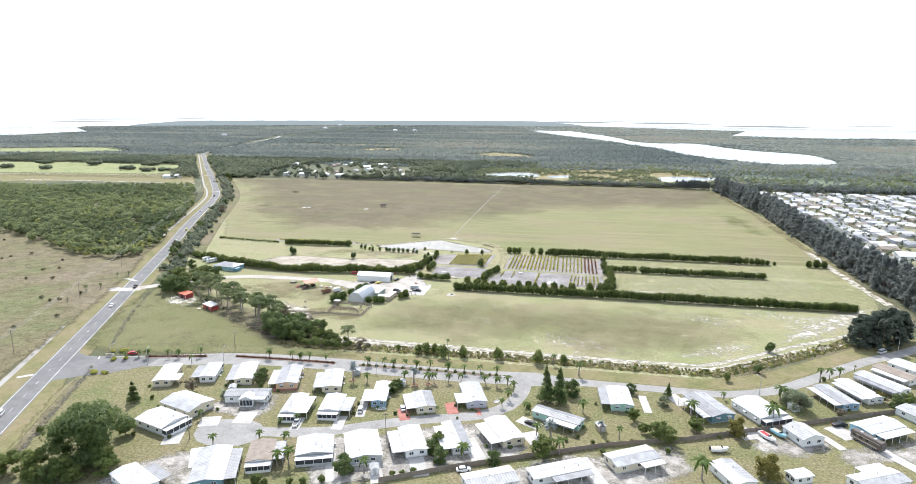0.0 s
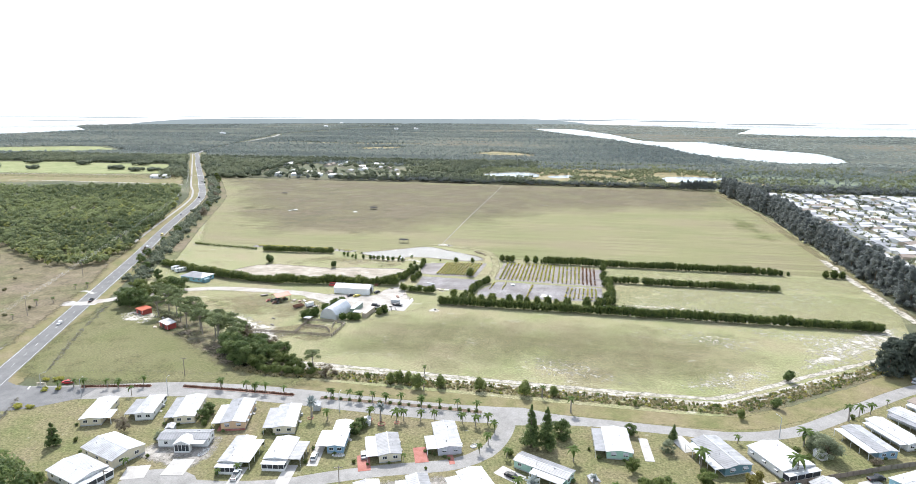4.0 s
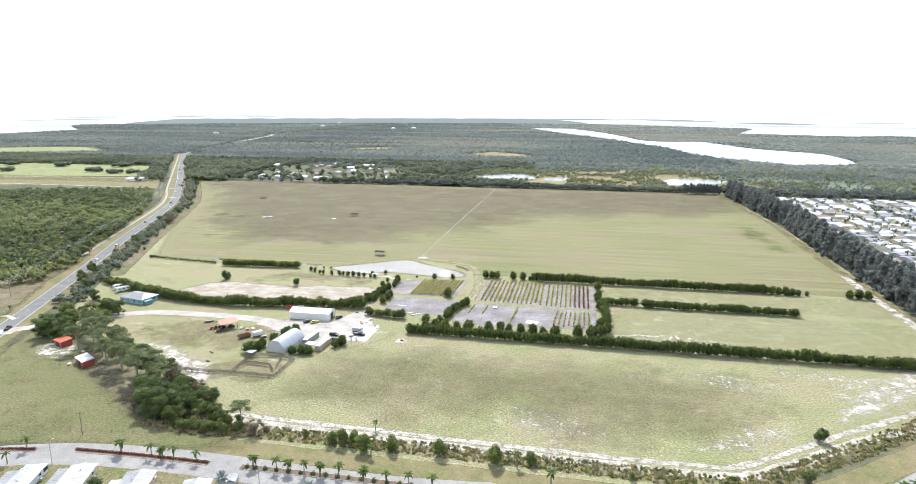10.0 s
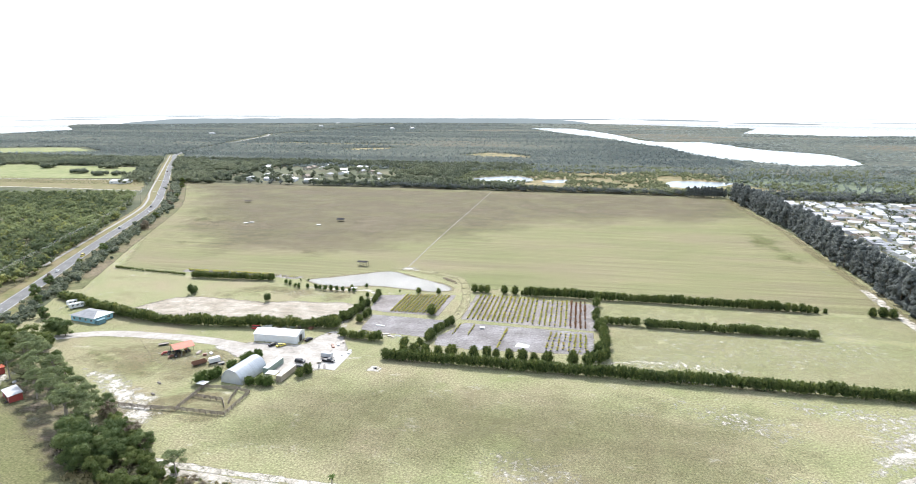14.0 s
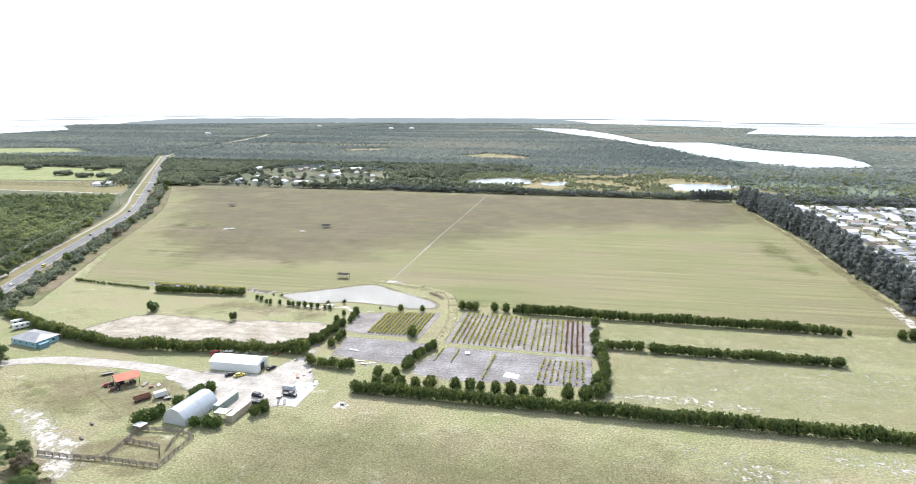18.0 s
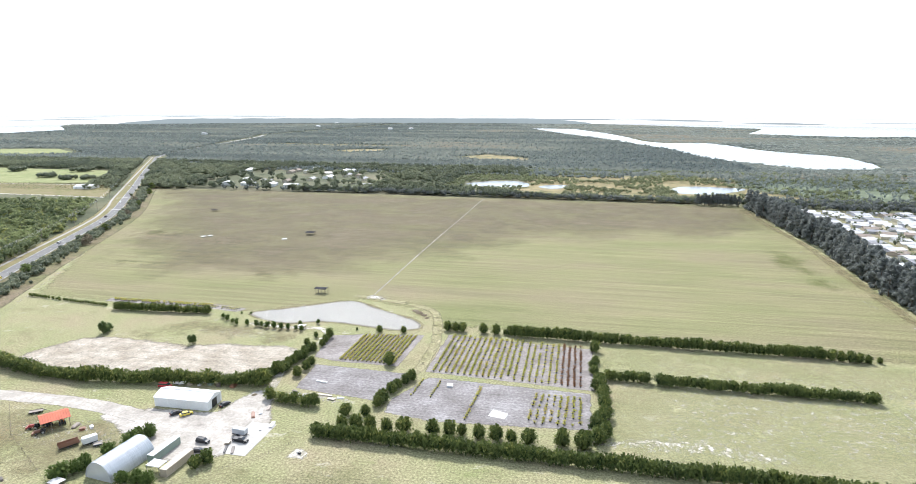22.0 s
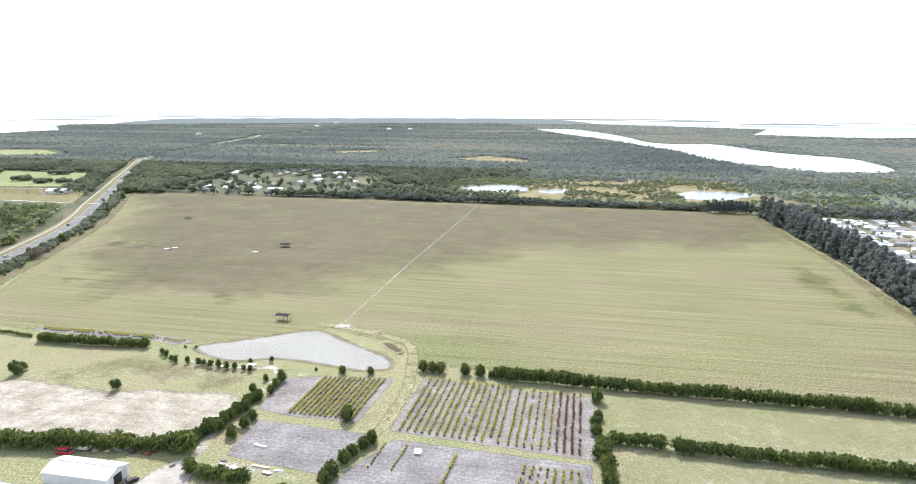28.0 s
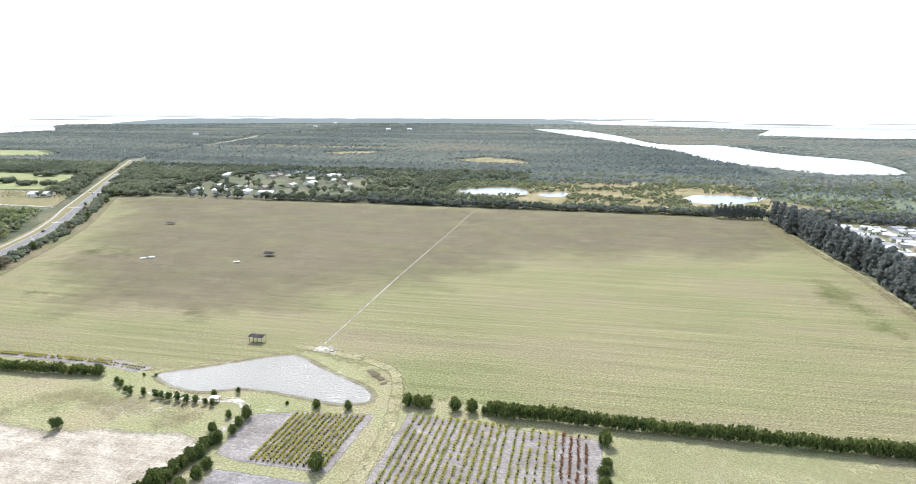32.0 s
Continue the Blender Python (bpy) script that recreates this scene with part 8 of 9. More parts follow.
# ---- garden details of the estate ----
def garden_shed(label, x, y, turn, wall, roof, w=2.6, l=3.4):
    ob = thing("garden_shed", label, "shed", "garden sheds")
    part("wall", boxes((-w / 2, w / 2, -l / 2, l / 2, -0.03, 2.0)), M[wall], ob)
    part("roof", roof_mesh(w, l, 2.0, 0.5, 0.2, 0.08), M[roof], ob)
    part("door", boxes((-0.45, 0.45, -l / 2 - 0.04, -l / 2 + 0.02, 0, 1.85)), M["grey"], ob)
    ob.matrix_basis = pose(*site(x, y), 0.03, 0, 0, turn)


garden_shed("small white garden shed behind a mobile home", 84, 232, 30, "white", "roof_white")
garden_shed("small grey garden shed beside a carport", -88, 231, 15, "grey", "roof_pale")
garden_shed("small white garden shed beside a mobile home", -66, 224, 12, "white", "roof_white", 2.4, 2.8)
garden_shed("small tan garden shed by the board fence", 12, 203, 24, "tan", "roof_grey")
garden_shed("small white garden shed by the board fence", -58, 163, 24, "white", "roof_pale")
garden_shed("small grey garden shed near the turning circle", -131, 206, 20, "grey", "roof_pale")


def rock_bed(x, y, a, b, turn):
    ob = thing("rock_bed", "oval bed of white stones on the lawn", "flower bed", "white stone beds")
    rng = np.random.default_rng(int(abs(x) + 3))
    ts = np.linspace(0, 2 * math.pi, 18, endpoint=False)
    bm = bmesh.new()
    for t in ts:
        px, py, r = a * math.cos(t), b * math.sin(t), rng.uniform(0.14, 0.24)
        tube(bm, [(px - r, py, 0.05), (px, py, 0.16), (px + r, py, 0.05)], [r * 0.6, r, r * 0.5], 6)
    part("stones", bm, M["white"], ob)
    part("soil", boxes((-a * 0.7, a * 0.7, -b * 0.7, b * 0.7, -0.02, 0.05)), M["concrete"], ob)
    ob.matrix_basis = pose(*site(x, y), 0.02, 0, 0, turn)


rock_bed(-68.5, 203, 1.9, 0.8, 10)
rock_bed(-26.5, 217, 1.3, 0.9, 60)
rock_bed(-112, 196, 2.2, 1.0, 80)
front = bush("low dark shrub against a home's wall", 0.9, 1.3, M["oak"], 240, "bush", "shrubs along the home walls", 40, 0.18)
place_all(front, [(-41.5, 210.4, 1.0), (-39.8, 209.8, 1.0), (-38.1, 209.2, 1.0), (-34.6, 208.4, 1.0), (-33.0, 207.8, 0.9), (-57.4, 199.6, 0.8), (-51, 201.6, 0.9), (-78, 205, 1.1), (-70, 203.4, 1.0), (-99, 211, 1.1), (-95, 210.6, 1.0), (-118, 210, 1.0), (-113, 209, 1.1), (-136, 209.6, 1.1),
                  (-131, 210, 1.0), (-152, 208.8, 1.0), (-166, 203, 1.1), (-145, 184, 1.2), (-151, 188, 1.1), (-133, 169, 1.2), (-101, 185.8, 1.0), (14, 217.6, 1.1), (22, 217.4, 1.0), (47, 215.6, 1.1), (54, 216.8, 1.0), (68, 216, 1.0), (2, 199, 1.2), (6, 203, 1.2), (-10, 207, 1.1), (-18, 184.6, 1.3), (-26, 184, 1.1), (104, 235, 1.2), (116, 243, 1.1), (128, 252, 1.1)])

# ---- far homes and woods ----
def plain_house(label, w, l, h, rise, wall, roof, group, name="house", wing=0.0):
    ob = thing(name, label, "house" if name == "house" else "mobile home", group)
    part("wall", prism([(-w / 2, -0.05), (w / 2, -0.05), (w / 2, h), (0, h + rise), (-w / 2, h)], -l / 2, l / 2), M[wall], ob)
    part("roof", roof_mesh(w, l, h, rise, 0.4), M[roof], ob)
    for k in (0,) if name == "mobile_home" else (0, 2):
        for s in (-1,) if name == "mobile_home" else (-1, 1):
            part("window", boxes((s * w / 2 - 0.04, s * w / 2 + 0.04, -l / 2 + l * (k + 0.5) / 3 - 0.7, -l / 2 + l * (k + 0.5) / 3 + 0.7, 1.1, 2.2)), M["glass"], ob)
    part("door", boxes((-0.5, 0.5, -l / 2 - 0.05, -l / 2 + 0.05, 0, 2.1)), M["white"], ob)
    if wing:
        cp = part("carport_roof", boxes((w / 2 + 0.45, w / 2 + 3.4, -l / 2, l * 0.3, h - 0.3, h - 0.16)), M["roof_grey"], ob)
        for yy in (-l / 2 + 0.2, l * 0.28):
            part("post", boxes((w / 2 + 3.2, w / 2 + 3.32, yy - 0.06, yy + 0.06, -0.05, h - 0.3)), M["white"], cp)
    return ob


kinds = [plain_house("white-roofed mobile home in the crowded park", 9.4, 13.5, 2.3, 1.0, "white", "roof_white", "homes in the park", "mobile_home", 1.0),
         plain_house("mobile home with a pale metal roof", 10.0, 13.5, 2.3, 1.1, "cream", "roof_white", "homes in the park", "mobile_home"),
         plain_house("mobile home with a grey metal roof", 9.6, 13.5, 2.3, 1.0, "grey", "roof_grey", "homes in the park", "mobile_home", 1.0),
         plain_house("long white mobile home in a row", 9.0, 15, 2.3, 0.9, "lilac", "roof_white", "homes in the park", "mobile_home", 1.0),
         plain_house("mobile home with a brown roof", 10, 13.5, 2.3, 1.2, "tan", "roof_brown", "homes in the park", "mobile_home")]
rp = np.random.default_rng(123)
lots = [[] for _ in kinds]
count = 0
for cx in np.arange(236, 470, 23.0):
    for cy in np.arange(470, 905, 13.2):
        if cx < 0.5 * cy + 6 and count < 290:
            lots[rp.choice(5, p=(0.27, 0.18, 0.33, 0.12, 0.10))].append((cx + rp.uniform(-2.5, 2.5), cy + rp.uniform(-1.5, 1.5), 94 + 24 * math.sin(cx * 0.05 + cy * 0.011) + rp.uniform(-12, 12)))
            count += 1
for kind_ob, spots in zip(kinds, lots):
    for k, (x, y, a) in enumerate(spots):
        if k:
            copy_thing(kind_ob, pose(x, y, 0, 0, 0, a))
    kind_ob.matrix_basis = pose(*spots[0][:2], 0, 0, 0, spots[0][2])
for cx in np.arange(247.5, 440, 46.0):
    ribbon("park_street", [(cx, 465), (cx, 700), (cx, 905)], 5.5, M["old_asphalt"], 0.05, "narrow asphalt street in the home park", "road", thick=0.04)
patch("park_ground", [(222, 455), (222, 910), (480, 910), (480, 900), (260, 455)], M["park_lawn"], 0.03, "pale sandy lawns between the park homes", "grass", 1.0, 8.0, False, 8)
px, py = rp.uniform(224, 440, 430), rp.uniform(465, 915, 430)
ok = px < 0.5 * py + 10
wood("park_trees", px[ok], py[ok], rp, 4.8, 6.0, 10, 0.6, M["woods"], "small trees and palms between the park homes", 0.7, lobes=3)
px, py = rp.uniform(220, 520, 420), rp.uniform(905, 960, 420)
wood("park_woods", px, py, rp, 7, 9, 8, 1.1, M["casuarina"], "grey-green trees behind the home park", 0.75, lobes=3)

# village beyond the hay field
vk = [plain_house("white-roofed house among trees", 13, 20, 3.4, 1.8, "white", "roof_white", "village houses"), plain_house("grey-roofed house among trees", 11, 16, 3.2, 2.0, "cream", "roof_grey", "village houses"),
      plain_house("brown-roofed house among trees", 11, 15, 3.2, 2.2, "tan", "roof_brown", "village houses")]
vl = [[(-486, 984), (-481, 1030), (-451, 984), (-383, 980), (-374, 1090), (-558, 1181), (-555, 1153), (-386, 1187), (-375, 1192), (-450, 1206), (-416, 984)],
      [(-443, 1022), (-277, 1002), (-389, 1060), (-443, 1157), (-395, 1140), (-356, 1125), (-312, 1078)], [(-413, 1029), (-469, 1151), (-469, 1176), (-334, 1116)]]
for kind_ob, spots in zip(vk, vl):
    for k, (x, y) in enumerate(spots):
        m = pose(x, y, 0, 0, 0, rp.choice((10, 80, 100, 5)) + rp.uniform(-15, 15))
        if k:
            copy_thing(kind_ob, m)
        else:
            kind_ob.matrix_basis = m
far = plain_house("far white house above the woods", 15, 20, 7, 3, "white", "roof_white", "far houses")
for k, (x, y) in enumerate(((-1481, 3538), (-2106, 4300), (-1682, 4300), (-942, 3207), (-842, 3239), (-1480, 2430))):
    m = pose(x, y, 1, 0, 0, 80)
    if k:
        copy_thing(far, m)
    else:
        far.matrix_basis = m
ranch = plain_house("low white ranch house beside an orchard", 20, 24, 3.4, 2.4, "white", "roof_white", "")
ranch.matrix_basis = pose(-652, 905, 0, 0, 0, 100)

# land to the west
patch("west_meadow", [(-1204, 1094), (-1090, 1132), (-940, 1122), (-770, 1120), (-690, 965), (-839, 925), (-1007, 918)], M["meadow"], 0.04, "pale green meadow with dark thickets", "grass", 3.0, 8.0, False, 10)
patch("orchard_ground", [(-992, 905), (-690, 950), (-640, 946), (-562, 835), (-759, 832), (-860, 800), (-905, 806)], M["verge"], 0.042, "dry grassy orchard ground", "grass", 2.0, 6.0, False, 10)
patch("west_strip", [(-1621, 1480), (-1450, 1574), (-1357, 1589), (-1190, 1470), (-1247, 1410), (-1475, 1350)], M["meadow"], 0.04, "far pale field strip", "grass", 3.0, 10.0, False, 12)
patch("rough_pasture", [(-700, 540), (-526, 490), (-440, 440), (-350, 470), (-320, 400), (-290, 345), (-256, 262), (-226, 180), (-110, -140), (-500, -140), (-800, 300)], M["rough"], 0.03, "rough brown grassland west of the highway", "grass", 2.0, 6.0, False, 8)
patch("borrow_pond", [(-352, 300), (-338, 300), (-333, 306), (-340, 310), (-356, 309)], M["pond"], 0.06, "small grey pond in rough grass", "pond", 0.5)
ribbon("farm_track", [(-300, 336), (-330, 362), (-390, 398), (-450, 425)], 3.4, M["sand_speck"], 0.05, "faint sandy track", "track", 0.5, 1.5)
ribbon("farm_track", [(-562, 834), (-671, 836), (-799, 834), (-860, 828)], 5, M["sand_thin"], 0.05, "pale track through the orchard", "track", 0.6, 2.0)
ribbon("farm_track", [(-640, 944), (-760, 930), (-990, 903)], 5, M["sand_thin"], 0.05, "pale track beside the meadow", "track", 0.6, 2.0)
WOODS_W = [(-809, 735), (-719, 742), (-541, 795), (-474, 700), (-444, 655), (-396, 560), (-336, 440), (-322, 392), (-359, 388), (-451, 431), (-526, 468), (-760, 520)]
x, y = rp.uniform(-820, -310, 6600), rp.uniform(384, 800, 6600)
ok = inside(WOODS_W, x, y)
x, y = x[ok], y[ok]
near = (x > hwy_x(y) - 120) & (y < 720)
half = rp.uniform(size=len(x)) < np.where(near, 0.72, 0.92)
wood("west_woods", x[half], y[half], rp, 8.4, 8.5, 10, 0.72, M["west_leaves"], "mixed green wood west of the highway", 0.65, 0.1, lobes=5)
wood("west_palms", x[~half], y[~half], rp, 5.6, 7.4, 12, 0.75, M["yellow_palm"], "yellow-green palms in the western wood", 0.6, lobes=3)
def thicket_of(seed):
    rng = np.random.default_rng(seed)
    ob = thing("thicket", "dark uneven thicket in the meadow", "thicket", "thickets in the meadow")
    a, u = rng.uniform(0, 2 * math.pi, 34), np.sqrt(rng.uniform(0, 1, 34))
    h = rng.uniform(4.5, 8.5, 34)
    c = np.stack([17 * u * np.cos(a), 10 * u * np.sin(a), h * 0.55], 1)
    put("foliage", leaves("foliage", c, np.stack([h * 0.55, h * 0.55, h * 0.5], 1), 30, 0.9, rng.uniform(0, 0.5, 34), rng, 0.8, low=-0.4), M["woods"], ob)
    part("trunk", tube(bmesh.new(), [(c[0][0], c[0][1], -0.1), (c[0][0], c[0][1], c[0][2])], [0.2, 0.12], 5), M["bark"], ob)
    return ob


thicket = thicket_of(220)
place_all(thicket, [(-1066, 990, 1.0), (-976, 988, 0.9), (-1074, 1085, 1.0), (-952, 1081, 1.1), (-818, 1008, 1.0), (-764, 990, 0.9), (-738, 1003, 0.8), (-833, 1096, 1.1)])
rows = [(-960 + 340 * u, 870 + 60 * v + 20 * u) for u in np.linspace(0, 1, 60) for v in np.linspace(0, 1, 8)]
rows = np.array(rows) + rp.normal(scale=1.0, size=(len(rows), 2))
wood("orchard", rows[:, 0], rows[:, 1], rp, 1.8, 1.0, 8, 0.5, M["scrub"], "low orchard shrubs in rows")
x, y = rp.uniform(-1300, -600, 5200), rp.uniform(1090, 1290, 5200)
ok = (y > 1125 + (x + 900) * 0.02) & (x < hwy_x(y) - 24)
wood("west_belt", x[ok], y[ok], rp, 8.5, 8.5, 5, 1.3, M["woods"], "belt of dark trees behind the meadow", 0.75, lobes=3)
x, y = rp.uniform(-720, -560, 300), rp.uniform(890, 1100, 300)
ok = (x < hwy_x(y) - 24) & (x > hwy_x(y) - 75)
wood("west_belt", x[ok], y[ok], rp, 8, 8, 8, 1.2, M["woods"], "belt of dark trees beside the highway", 0.75, lobes=4)
x, y = rp.uniform(-640, -240, 900), rp.uniform(170, 470, 900)
ok = inside([(-526, 468), (-440, 410), (-360, 372), (-318, 352), (-300, 330), (-262, 262), (-232, 180), (-420, 120), (-640, 330)], x, y) & (rp.uniform(size=900) < 0.16)
wood("rough_scrub", x[ok], y[ok], rp, 2.4, 1.8, 26, 0.5, M["scrub"], "scattered low scrub in rough grass")
place_all(palm("short cabbage palm beside the footpath", 3.2, M["palm"], 230, 14, 1.6, "cabbage palms", "palm_tree", 0.6, False, 0.2), [(-292, 312, 1.1), (-287, 318, 1.0), (-285, 290, 0.8), (-296, 344, 0.9), (-291, 348, 1.0)])

# ---- water and distance ----
patch("lake", [(-263, 3600), (-24, 3560), (160, 2851), (246, 2310), (425, 2273), (495, 1953), (612, 1740), (588, 1500), (548, 1440), (440, 1419), (371, 1508), (291, 1665), (261, 1894), (134, 2372), (-120, 3100)], M["bay"], 0.3, "long bright brackish lagoon", "water", 12, step=30)
patch("bay", [(-300, 5300), (119, 4700), (665, 4191), (989, 3851), (741, 3108), (893, 2974), (1112, 2855), (1269, 2948), (2400, 2500), (3600, 2600), (5400, 3000), (5400, 5500), (0, 5500)], M["bay"], 0.3, "bright open bay beyond the mangroves", "water", 14, rounded=False, step=40)
patch("bay", [(-2391, 2191), (-2361, 2334), (-2412, 2548), (-2414, 2721), (-3000, 3300), (-3383, 3837), (-2982, 4188), (-2850, 4700), (-2900, 5500), (-5500, 5500), (-5500, 1200), (-3200, 1700)], M["bay"], 0.3, "bright open bay beyond the woods", "water", 12, rounded=False, step=40)
POND_A = [(-147, 1072), (-126, 1096), (-101, 1112), (-84, 1114), (-59, 1090), (-57, 1053), (-85, 1042), (-116, 1042), (-139, 1050)]
POND_B = [(136, 1046), (158, 1094), (200, 1101), (240, 1092), (227, 1056), (183, 1020), (148, 1022)]
POND_C = [(-38, 1062), (-12, 1084), (0, 1073), (-8, 1040), (-32, 1038)]
for pts in (POND_A, POND_B, POND_C, [(112, 1026), (118, 1036), (128, 1034), (126, 1026)]):
    patch("borrow_pond", pts, M["bay"], 0.3, "bright pond among the scrub", "pond", 3.0, step=6)
for x, y, a, b in ((640, 2475, 26, 40), (785, 2430, 60, 40), (905, 2250, 22, 50), (-625, 655, 26, 16), (-700, 690, 14, 12)):
    patch("borrow_pond", [(x + a * math.cos(t), y + b * math.sin(t)) for t in np.linspace(0, 2 * math.pi, 8, endpoint=False)], M["bay"], 0.3, "small bright pond among trees", "pond", 3.0, step=8)


def backdrop_arc(name, a0, a1, radius, z0, z1, rgb, glow, label, taper=0.0, tilt=0.0):
    """A self-glowing strip for distance on a wide arc, with haze put into its colour; a0, a1: degrees to the left of
    ahead. taper: how far its ends run out to nothing.
    """
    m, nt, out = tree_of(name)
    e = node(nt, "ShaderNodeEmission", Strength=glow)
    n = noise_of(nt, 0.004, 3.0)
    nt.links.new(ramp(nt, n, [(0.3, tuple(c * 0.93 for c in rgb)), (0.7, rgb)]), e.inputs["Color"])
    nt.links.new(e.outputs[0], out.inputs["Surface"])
    u = np.linspace(0, 1, 80)
    t = np.radians(a0 + (a1 - a0) * u)
    x, y = 10 - radius * np.sin(t), 130 + radius * np.cos(t)
    full = np.clip(np.minimum(u, 1 - u) / taper, 0, 1) ** 0.6 if taper else np.ones(80)
    rough = np.array([1 + 0.08 * noise.noise((k * 0.37, radius, 1)) for k in range(80)]) if taper else np.ones(80)
    top = z0 + (z1 - z0) * full * rough + tilt * (u - 0.5) * (z0 < 0)
    v = np.concatenate([np.stack([x, y, np.full(80, z0)], 1), np.stack([x, y, top], 1)])
    q = [(k + 1, k, 80 + k, 81 + k) for k in range(79)]
    tagged(put(name, mesh_np(name, v, q), m), label, "backdrop", "", "structure")


# Sea, land and islands here are glowing strips with haze in their tones.
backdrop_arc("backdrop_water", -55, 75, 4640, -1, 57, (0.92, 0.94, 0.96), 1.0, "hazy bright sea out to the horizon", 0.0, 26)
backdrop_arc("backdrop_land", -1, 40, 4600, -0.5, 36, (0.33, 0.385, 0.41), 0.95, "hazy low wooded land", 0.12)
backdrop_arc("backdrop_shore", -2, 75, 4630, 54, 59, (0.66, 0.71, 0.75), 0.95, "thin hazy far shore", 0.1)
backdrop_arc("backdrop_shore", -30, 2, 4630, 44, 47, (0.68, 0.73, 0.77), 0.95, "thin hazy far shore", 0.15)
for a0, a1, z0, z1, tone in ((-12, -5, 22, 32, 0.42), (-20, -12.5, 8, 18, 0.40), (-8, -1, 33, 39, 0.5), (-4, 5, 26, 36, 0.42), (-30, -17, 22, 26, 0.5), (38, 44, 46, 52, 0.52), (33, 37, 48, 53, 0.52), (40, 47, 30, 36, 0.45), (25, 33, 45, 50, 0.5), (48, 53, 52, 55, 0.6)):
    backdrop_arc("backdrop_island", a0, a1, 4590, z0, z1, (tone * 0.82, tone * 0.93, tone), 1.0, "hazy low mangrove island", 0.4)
LAKE = [(-263, 3600), (-24, 3560), (160, 2851), (246, 2310), (425, 2273), (495, 1953), (612, 1740), (588, 1500), (548, 1440), (440, 1419), (371, 1508), (291, 1665), (261, 1894), (134, 2372), (-120, 3100)]
BAY_E = [(-300, 5300), (119, 4700), (665, 4191), (989, 3851), (741, 3108), (893, 2974), (1112, 2855), (1269, 2948), (2400, 2500), (3600, 2600), (5400, 3000), (5400, 5500), (0, 5500)]
BAY_W = [(-2391, 2191), (-2361, 2334), (-2412, 2548), (-2414, 2721), (-3000, 3300), (-3383, 3837), (-2982, 4188), (-2850, 4700), (-2900, 5500), (-5500, 5500), (-5500, 1200), (-3200, 1700)]


patch("mangrove_marsh", [(230, 1110), (330, 1420), (600, 1500), (600, 1800), (420, 2300), (700, 3000), (1100, 2840), (2000, 2450), (1900, 1500), (1100, 1000), (520, 960), (300, 1000)], M["marsh"], 0.2, "low pale green mangrove marsh", "marsh", 8, 30.0, False, 30)
FIELD_W = [(-1640, 1480), (-1450, 1590), (-1340, 1600), (-1180, 1470), (-1240, 1400), (-1490, 1340)]


DRY_A = [(-262, 1560), (-206, 1650), (-130, 1600), (-90, 1522), (-98, 1484), (-234, 1506)]
DRY_B = [(-958, 1985), (-740, 1950), (-498, 1960), (-490, 1905), (-740, 1890), (-960, 1940)]
DRY_C = [(-627, 1700), (-555, 1640), (-490, 1700), (-493, 1780), (-560, 1760)]
for pts in (DRY_A, DRY_B, DRY_C):
    patch("scrub_glade", pts, M["glade"], 0.25, "open brown clearing in the far woods", "scrub", 8, 20.0, False, 20)


def open_ground(x, y):
    """Where no far tree stands: water, the far field and the highway."""
    return inside(DRY_A, x, y) | inside(DRY_B, x, y) | inside(DRY_C, x, y) | inside(LAKE, x, y) | inside(BAY_E, x, y) | inside(BAY_W, x, y) | inside(FIELD_W, x, y) | (np.abs(x - hwy_x(y)) < np.where(y < 1440, 24, np.where(y < 1900, 4, 18)))


def far_canopy():
    """The closed uneven roof of the far woods, as one sheet over the plain. Haze and the shade between crowns are in
    its tint.
    """
    rng = np.random.default_rng(41)
    cols, ys = 520, [1230.0]
    while ys[-1] < 4600:
        ys.append(ys[-1] * 1.0095)
    ys = np.array(ys)
    u = np.linspace(-1, 1, cols)
    gy = np.repeat(ys[:, None], cols, 1)
    gx = 10 - 0.19 * gy + u[None] * gy * np.where(u < 0, 0.95, 0.75)[None]
    gx, gy = gx + rng.normal(scale=1.2, size=gx.shape), gy + rng.normal(scale=3.0, size=gy.shape)
    band = np.array([noise.noise((a / 700, b / 150, 5)) + 0.4 * noise.noise((a / 160, b / 60, 9)) for a, b in zip(gx.ravel(), gy.ravel())])
    east = gx.ravel() > np.interp(gy.ravel(), [1000, 1420, 1665, 1900, 2370, 3000, 4600], [300, 330, 300, 262, 140, -60, -500])
    z = (1.9 + 2.4 * rng.uniform(0, 1, band.size) + 1.0 * band) * np.where(east, 0.5, 1.0)
    z[:cols] = 0.0
    tint = np.clip(0.25 + 0.8 * band + rng.normal(scale=0.16, size=band.size) + np.where(east, 0.25, 0.0), 0, 1)
    idx = np.arange(band.size).reshape(gx.shape)
    q = np.stack([idx[:-1, :-1], idx[:-1, 1:], idx[1:, 1:], idx[1:, :-1]], -1).reshape(-1, 4)
    bare = open_ground(gx.ravel(), gy.ravel())
    b2 = bare.reshape(gx.shape)
    rim = b2 | np.roll(b2, 1, 0) | np.roll(b2, -1, 0) | np.roll(b2, 1, 1) | np.roll(b2, -1, 1)
    z[rim.ravel()] *= 0.12
    q = q[bare[q].sum(1) == 0]
    me = mesh_np("far_canopy", np.stack([gx.ravel(), gy.ravel(), np.maximum(z, 0.1)], 1), q, None, {"tint": tint})
    tagged(put("far_canopy", me, M["canopy"]), "closed roof of far woods and mangroves, haze and shade in its colour", "woods", "", "stuff")


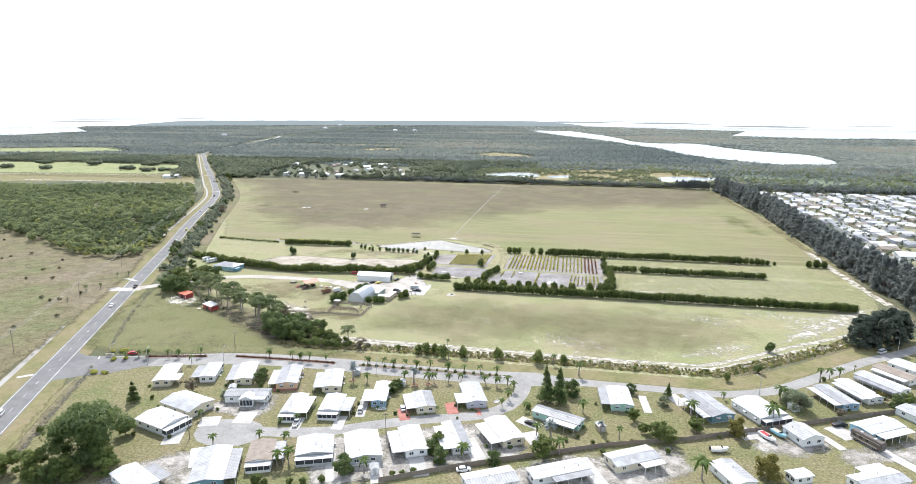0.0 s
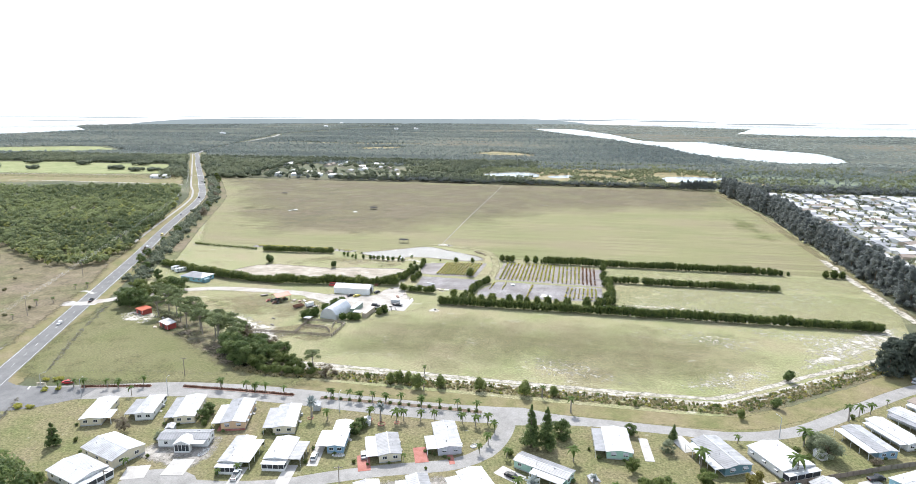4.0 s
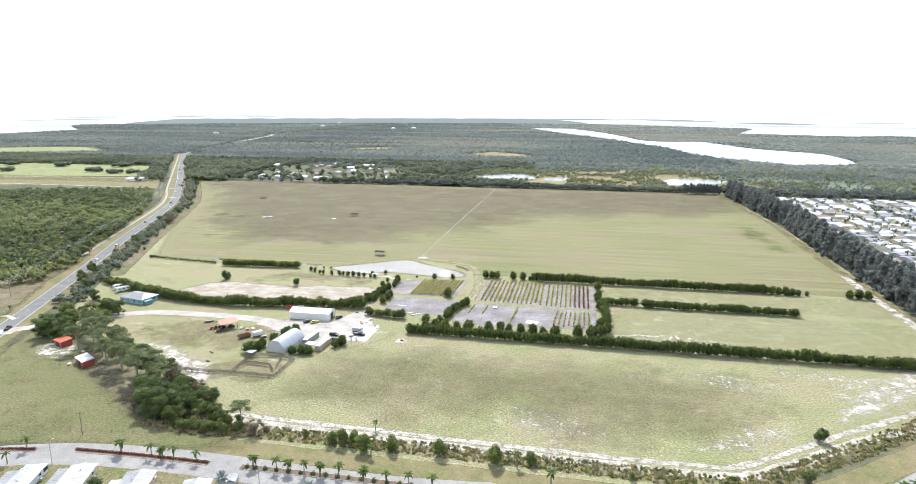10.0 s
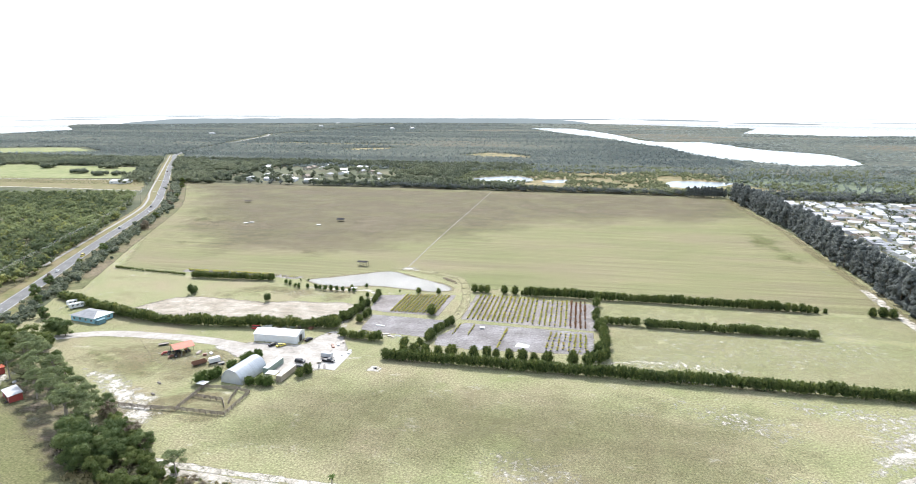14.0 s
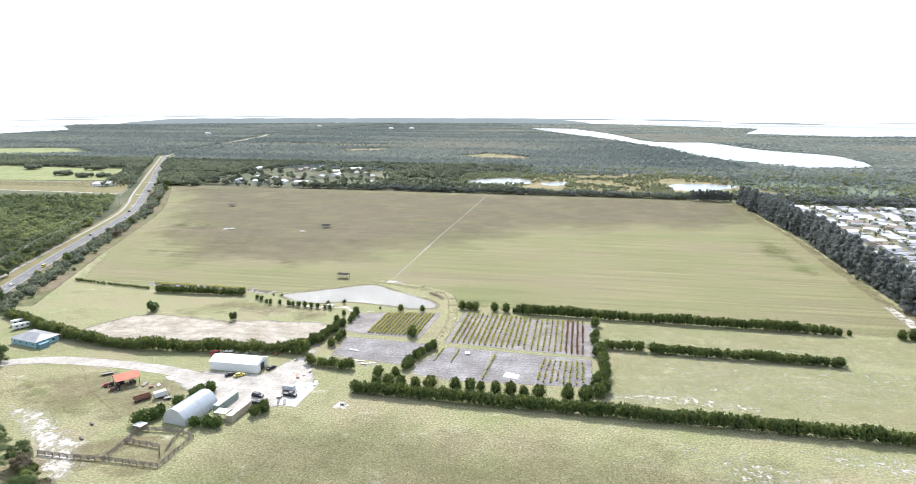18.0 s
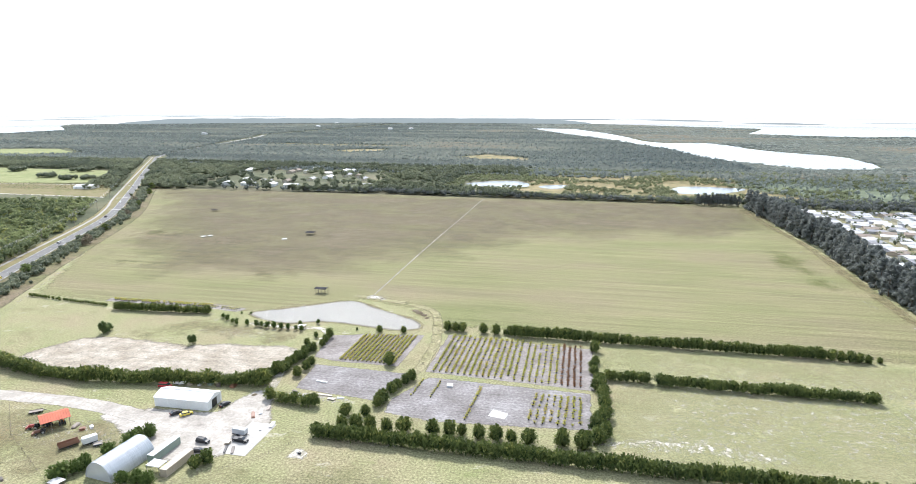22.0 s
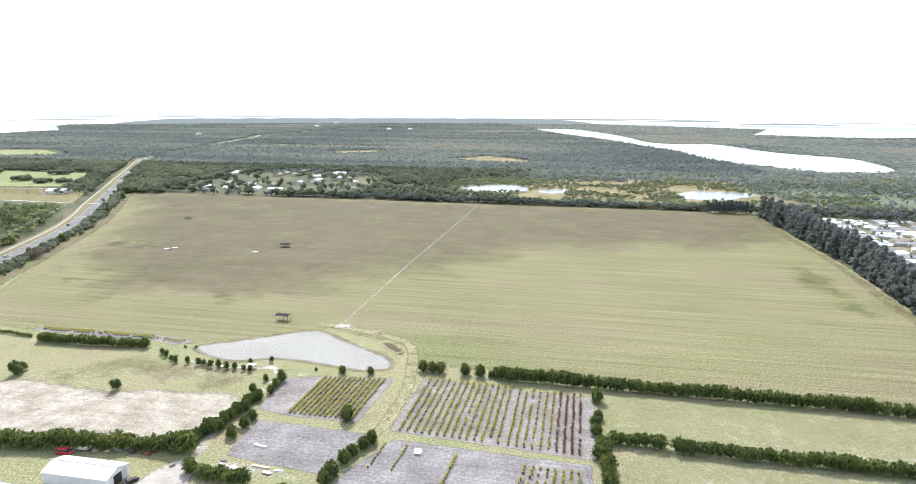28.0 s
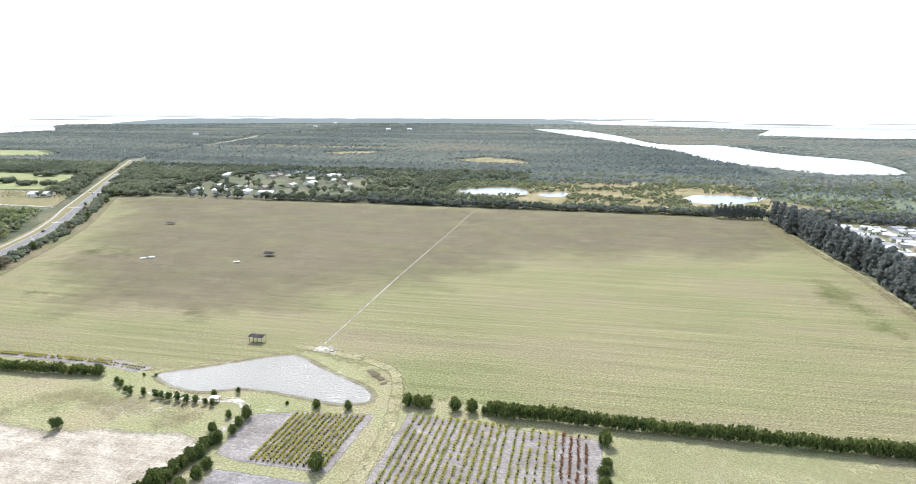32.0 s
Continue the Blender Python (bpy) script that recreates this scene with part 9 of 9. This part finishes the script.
far_canopy()
x, y, rng = scatter(11, 46000, 1180, 4600)
keep = ~open_ground(x, y)
bare = np.array([noise.noise((a / 420, b / 300, 8)) for a, b in zip(x, y)]) > 0.33
keep &= ~(bare & (rng.uniform(size=len(x)) < 0.8))
east = x > np.interp(y, [1000, 1420, 1665, 1900, 2370, 3000, 4600], [300, 330, 300, 262, 140, -60, -500])
keep &= ~(east & (rng.uniform(size=len(x)) < 0.35))
x, y, east = x[keep], y[keep], east[keep]
w = ~east
wood("far_woods", x[w], y[w], rng, 4.6 + y[w] * 0.0008, 5.2, 4, 0.95 + y[w] * 0.0002, M["far_woods"], "far dark woods and mangroves greyed with painted haze", 0.85, 0.1, 0.5, 0.14, (700, 130))
wood("far_mangroves", x[east], y[east], rng, 5 + y[east] * 0.0015, 2.8, 5, 1.1 + y[east] * 0.0003, M["far_woods"], "low pale mangroves round the lagoon, haze in their colour", 0.85, 0.35, 0.6, 0.12)
# wooded land beyond the hay field
x = rng.uniform(-1150, 900, 23000)
y = rng.uniform(925, 1300, 23000)
edge = np.interp(x, [-560, -466, -250, -98, 19, 154, 200], [925, 932, 942, 936, 936, 930, 926])
dense = np.where(y < edge + 22, 1.0, 0.62 * np.where(x > -60, 1.0, 1.0))
clear = inside([(-512, 925), (-380, 925), (-360, 948), (-270, 955), (-262, 1130), (-330, 1210), (-480, 1225), (-560, 1180)], x, y) & (rng.uniform(size=len(x)) < np.where(y < 962, 0.86, 0.92))
glade = np.array([noise.noise((a / 70, b / 60, 2)) for a, b in zip(x, y)]) > np.where(x > -60, 0.06, 0.36)
keep = (y > edge) & ~clear & ~(glade & (y > edge + 22)) & (rng.uniform(size=len(x)) < dense) & ((x - hwy_x(y) > 10) | (hwy_x(y) - x > 28)) & (x > hwy_x(y) - 60)
for pts in (POND_A, POND_B, POND_C):
    keep &= (edge_distance(np.array(pts, float), x, y) < -5) & ~(inside([(px - 4, py - 34) for px, py in pts], x, y) & (rng.uniform(size=len(x)) < 0.7))
x, y = x[keep], y[keep]
open_land = (x > -70) & (y > edge[keep] + 14) | (x > -170) & (y > edge[keep] + 60) & (y < 1190)
broad = ~open_land & (x < -240) & (y < 1210)
few = broad & (rng.uniform(size=len(x)) < 0.75)
rest = ~open_land & ~broad
wood("broad_woods", x[few], y[few], rng, 11.0, 10.0, 9, 0.95, M["woods"], "round-crowned green wood beside the highway", 0.75, 0.15, lobes=6)
wood("woods", x[rest], y[rest], rng, 8.6, 8.6, 7, 0.9, M["woods"], "green wood behind the hay field", 0.75, lobes=4)
wood("scrub_trees", x[open_land], y[open_land], rng, 7.0, 5.2, 7, 0.8, M["light_woods"], "pale green scrub trees round the ponds", 0.7, lobes=3)
x = rng.uniform(-470, 152, 560)
y = np.interp(x, [-466, -250, -98, 19, 154], [931, 939, 935, 934, 931]) + rng.uniform(0, 13, 560)
keep = (x > -280) | (rng.uniform(size=560) < np.where(x < -380, 0.14, 0.4))
x, y = x[keep], y[keep]
wood("edge_trees", x, y, rng, 6.2, 7.0, 8, 0.75, M["casuarina"], "dark grey-green trees along the far edge of the field", 0.75, lobes=4)
x, y = rng.uniform(225, 640, 1500), rng.uniform(965, 1330, 1500)
keep = (rng.uniform(size=1500) < np.where(y < 1090, 0.3, 0.95)) & ~inside(POND_B, x, y)
wood("lagoon_pines", x[keep], y[keep], rng, 6.5, 7.5, 7, 0.9, M["far_woods"], "feathery grey-green pines before the lagoon, haze in their colour", 0.7, 0.25, lobes=3)
patch("scrub_glade", [(-80, 945), (20, 940), (150, 936), (300, 960), (520, 1000), (500, 1150), (330, 1350), (200, 1400), (40, 1280), (-60, 1180)], M["glade"], 0.1, "golden scrub land with open glades", "scrub", 6, 20.0, False, 20)
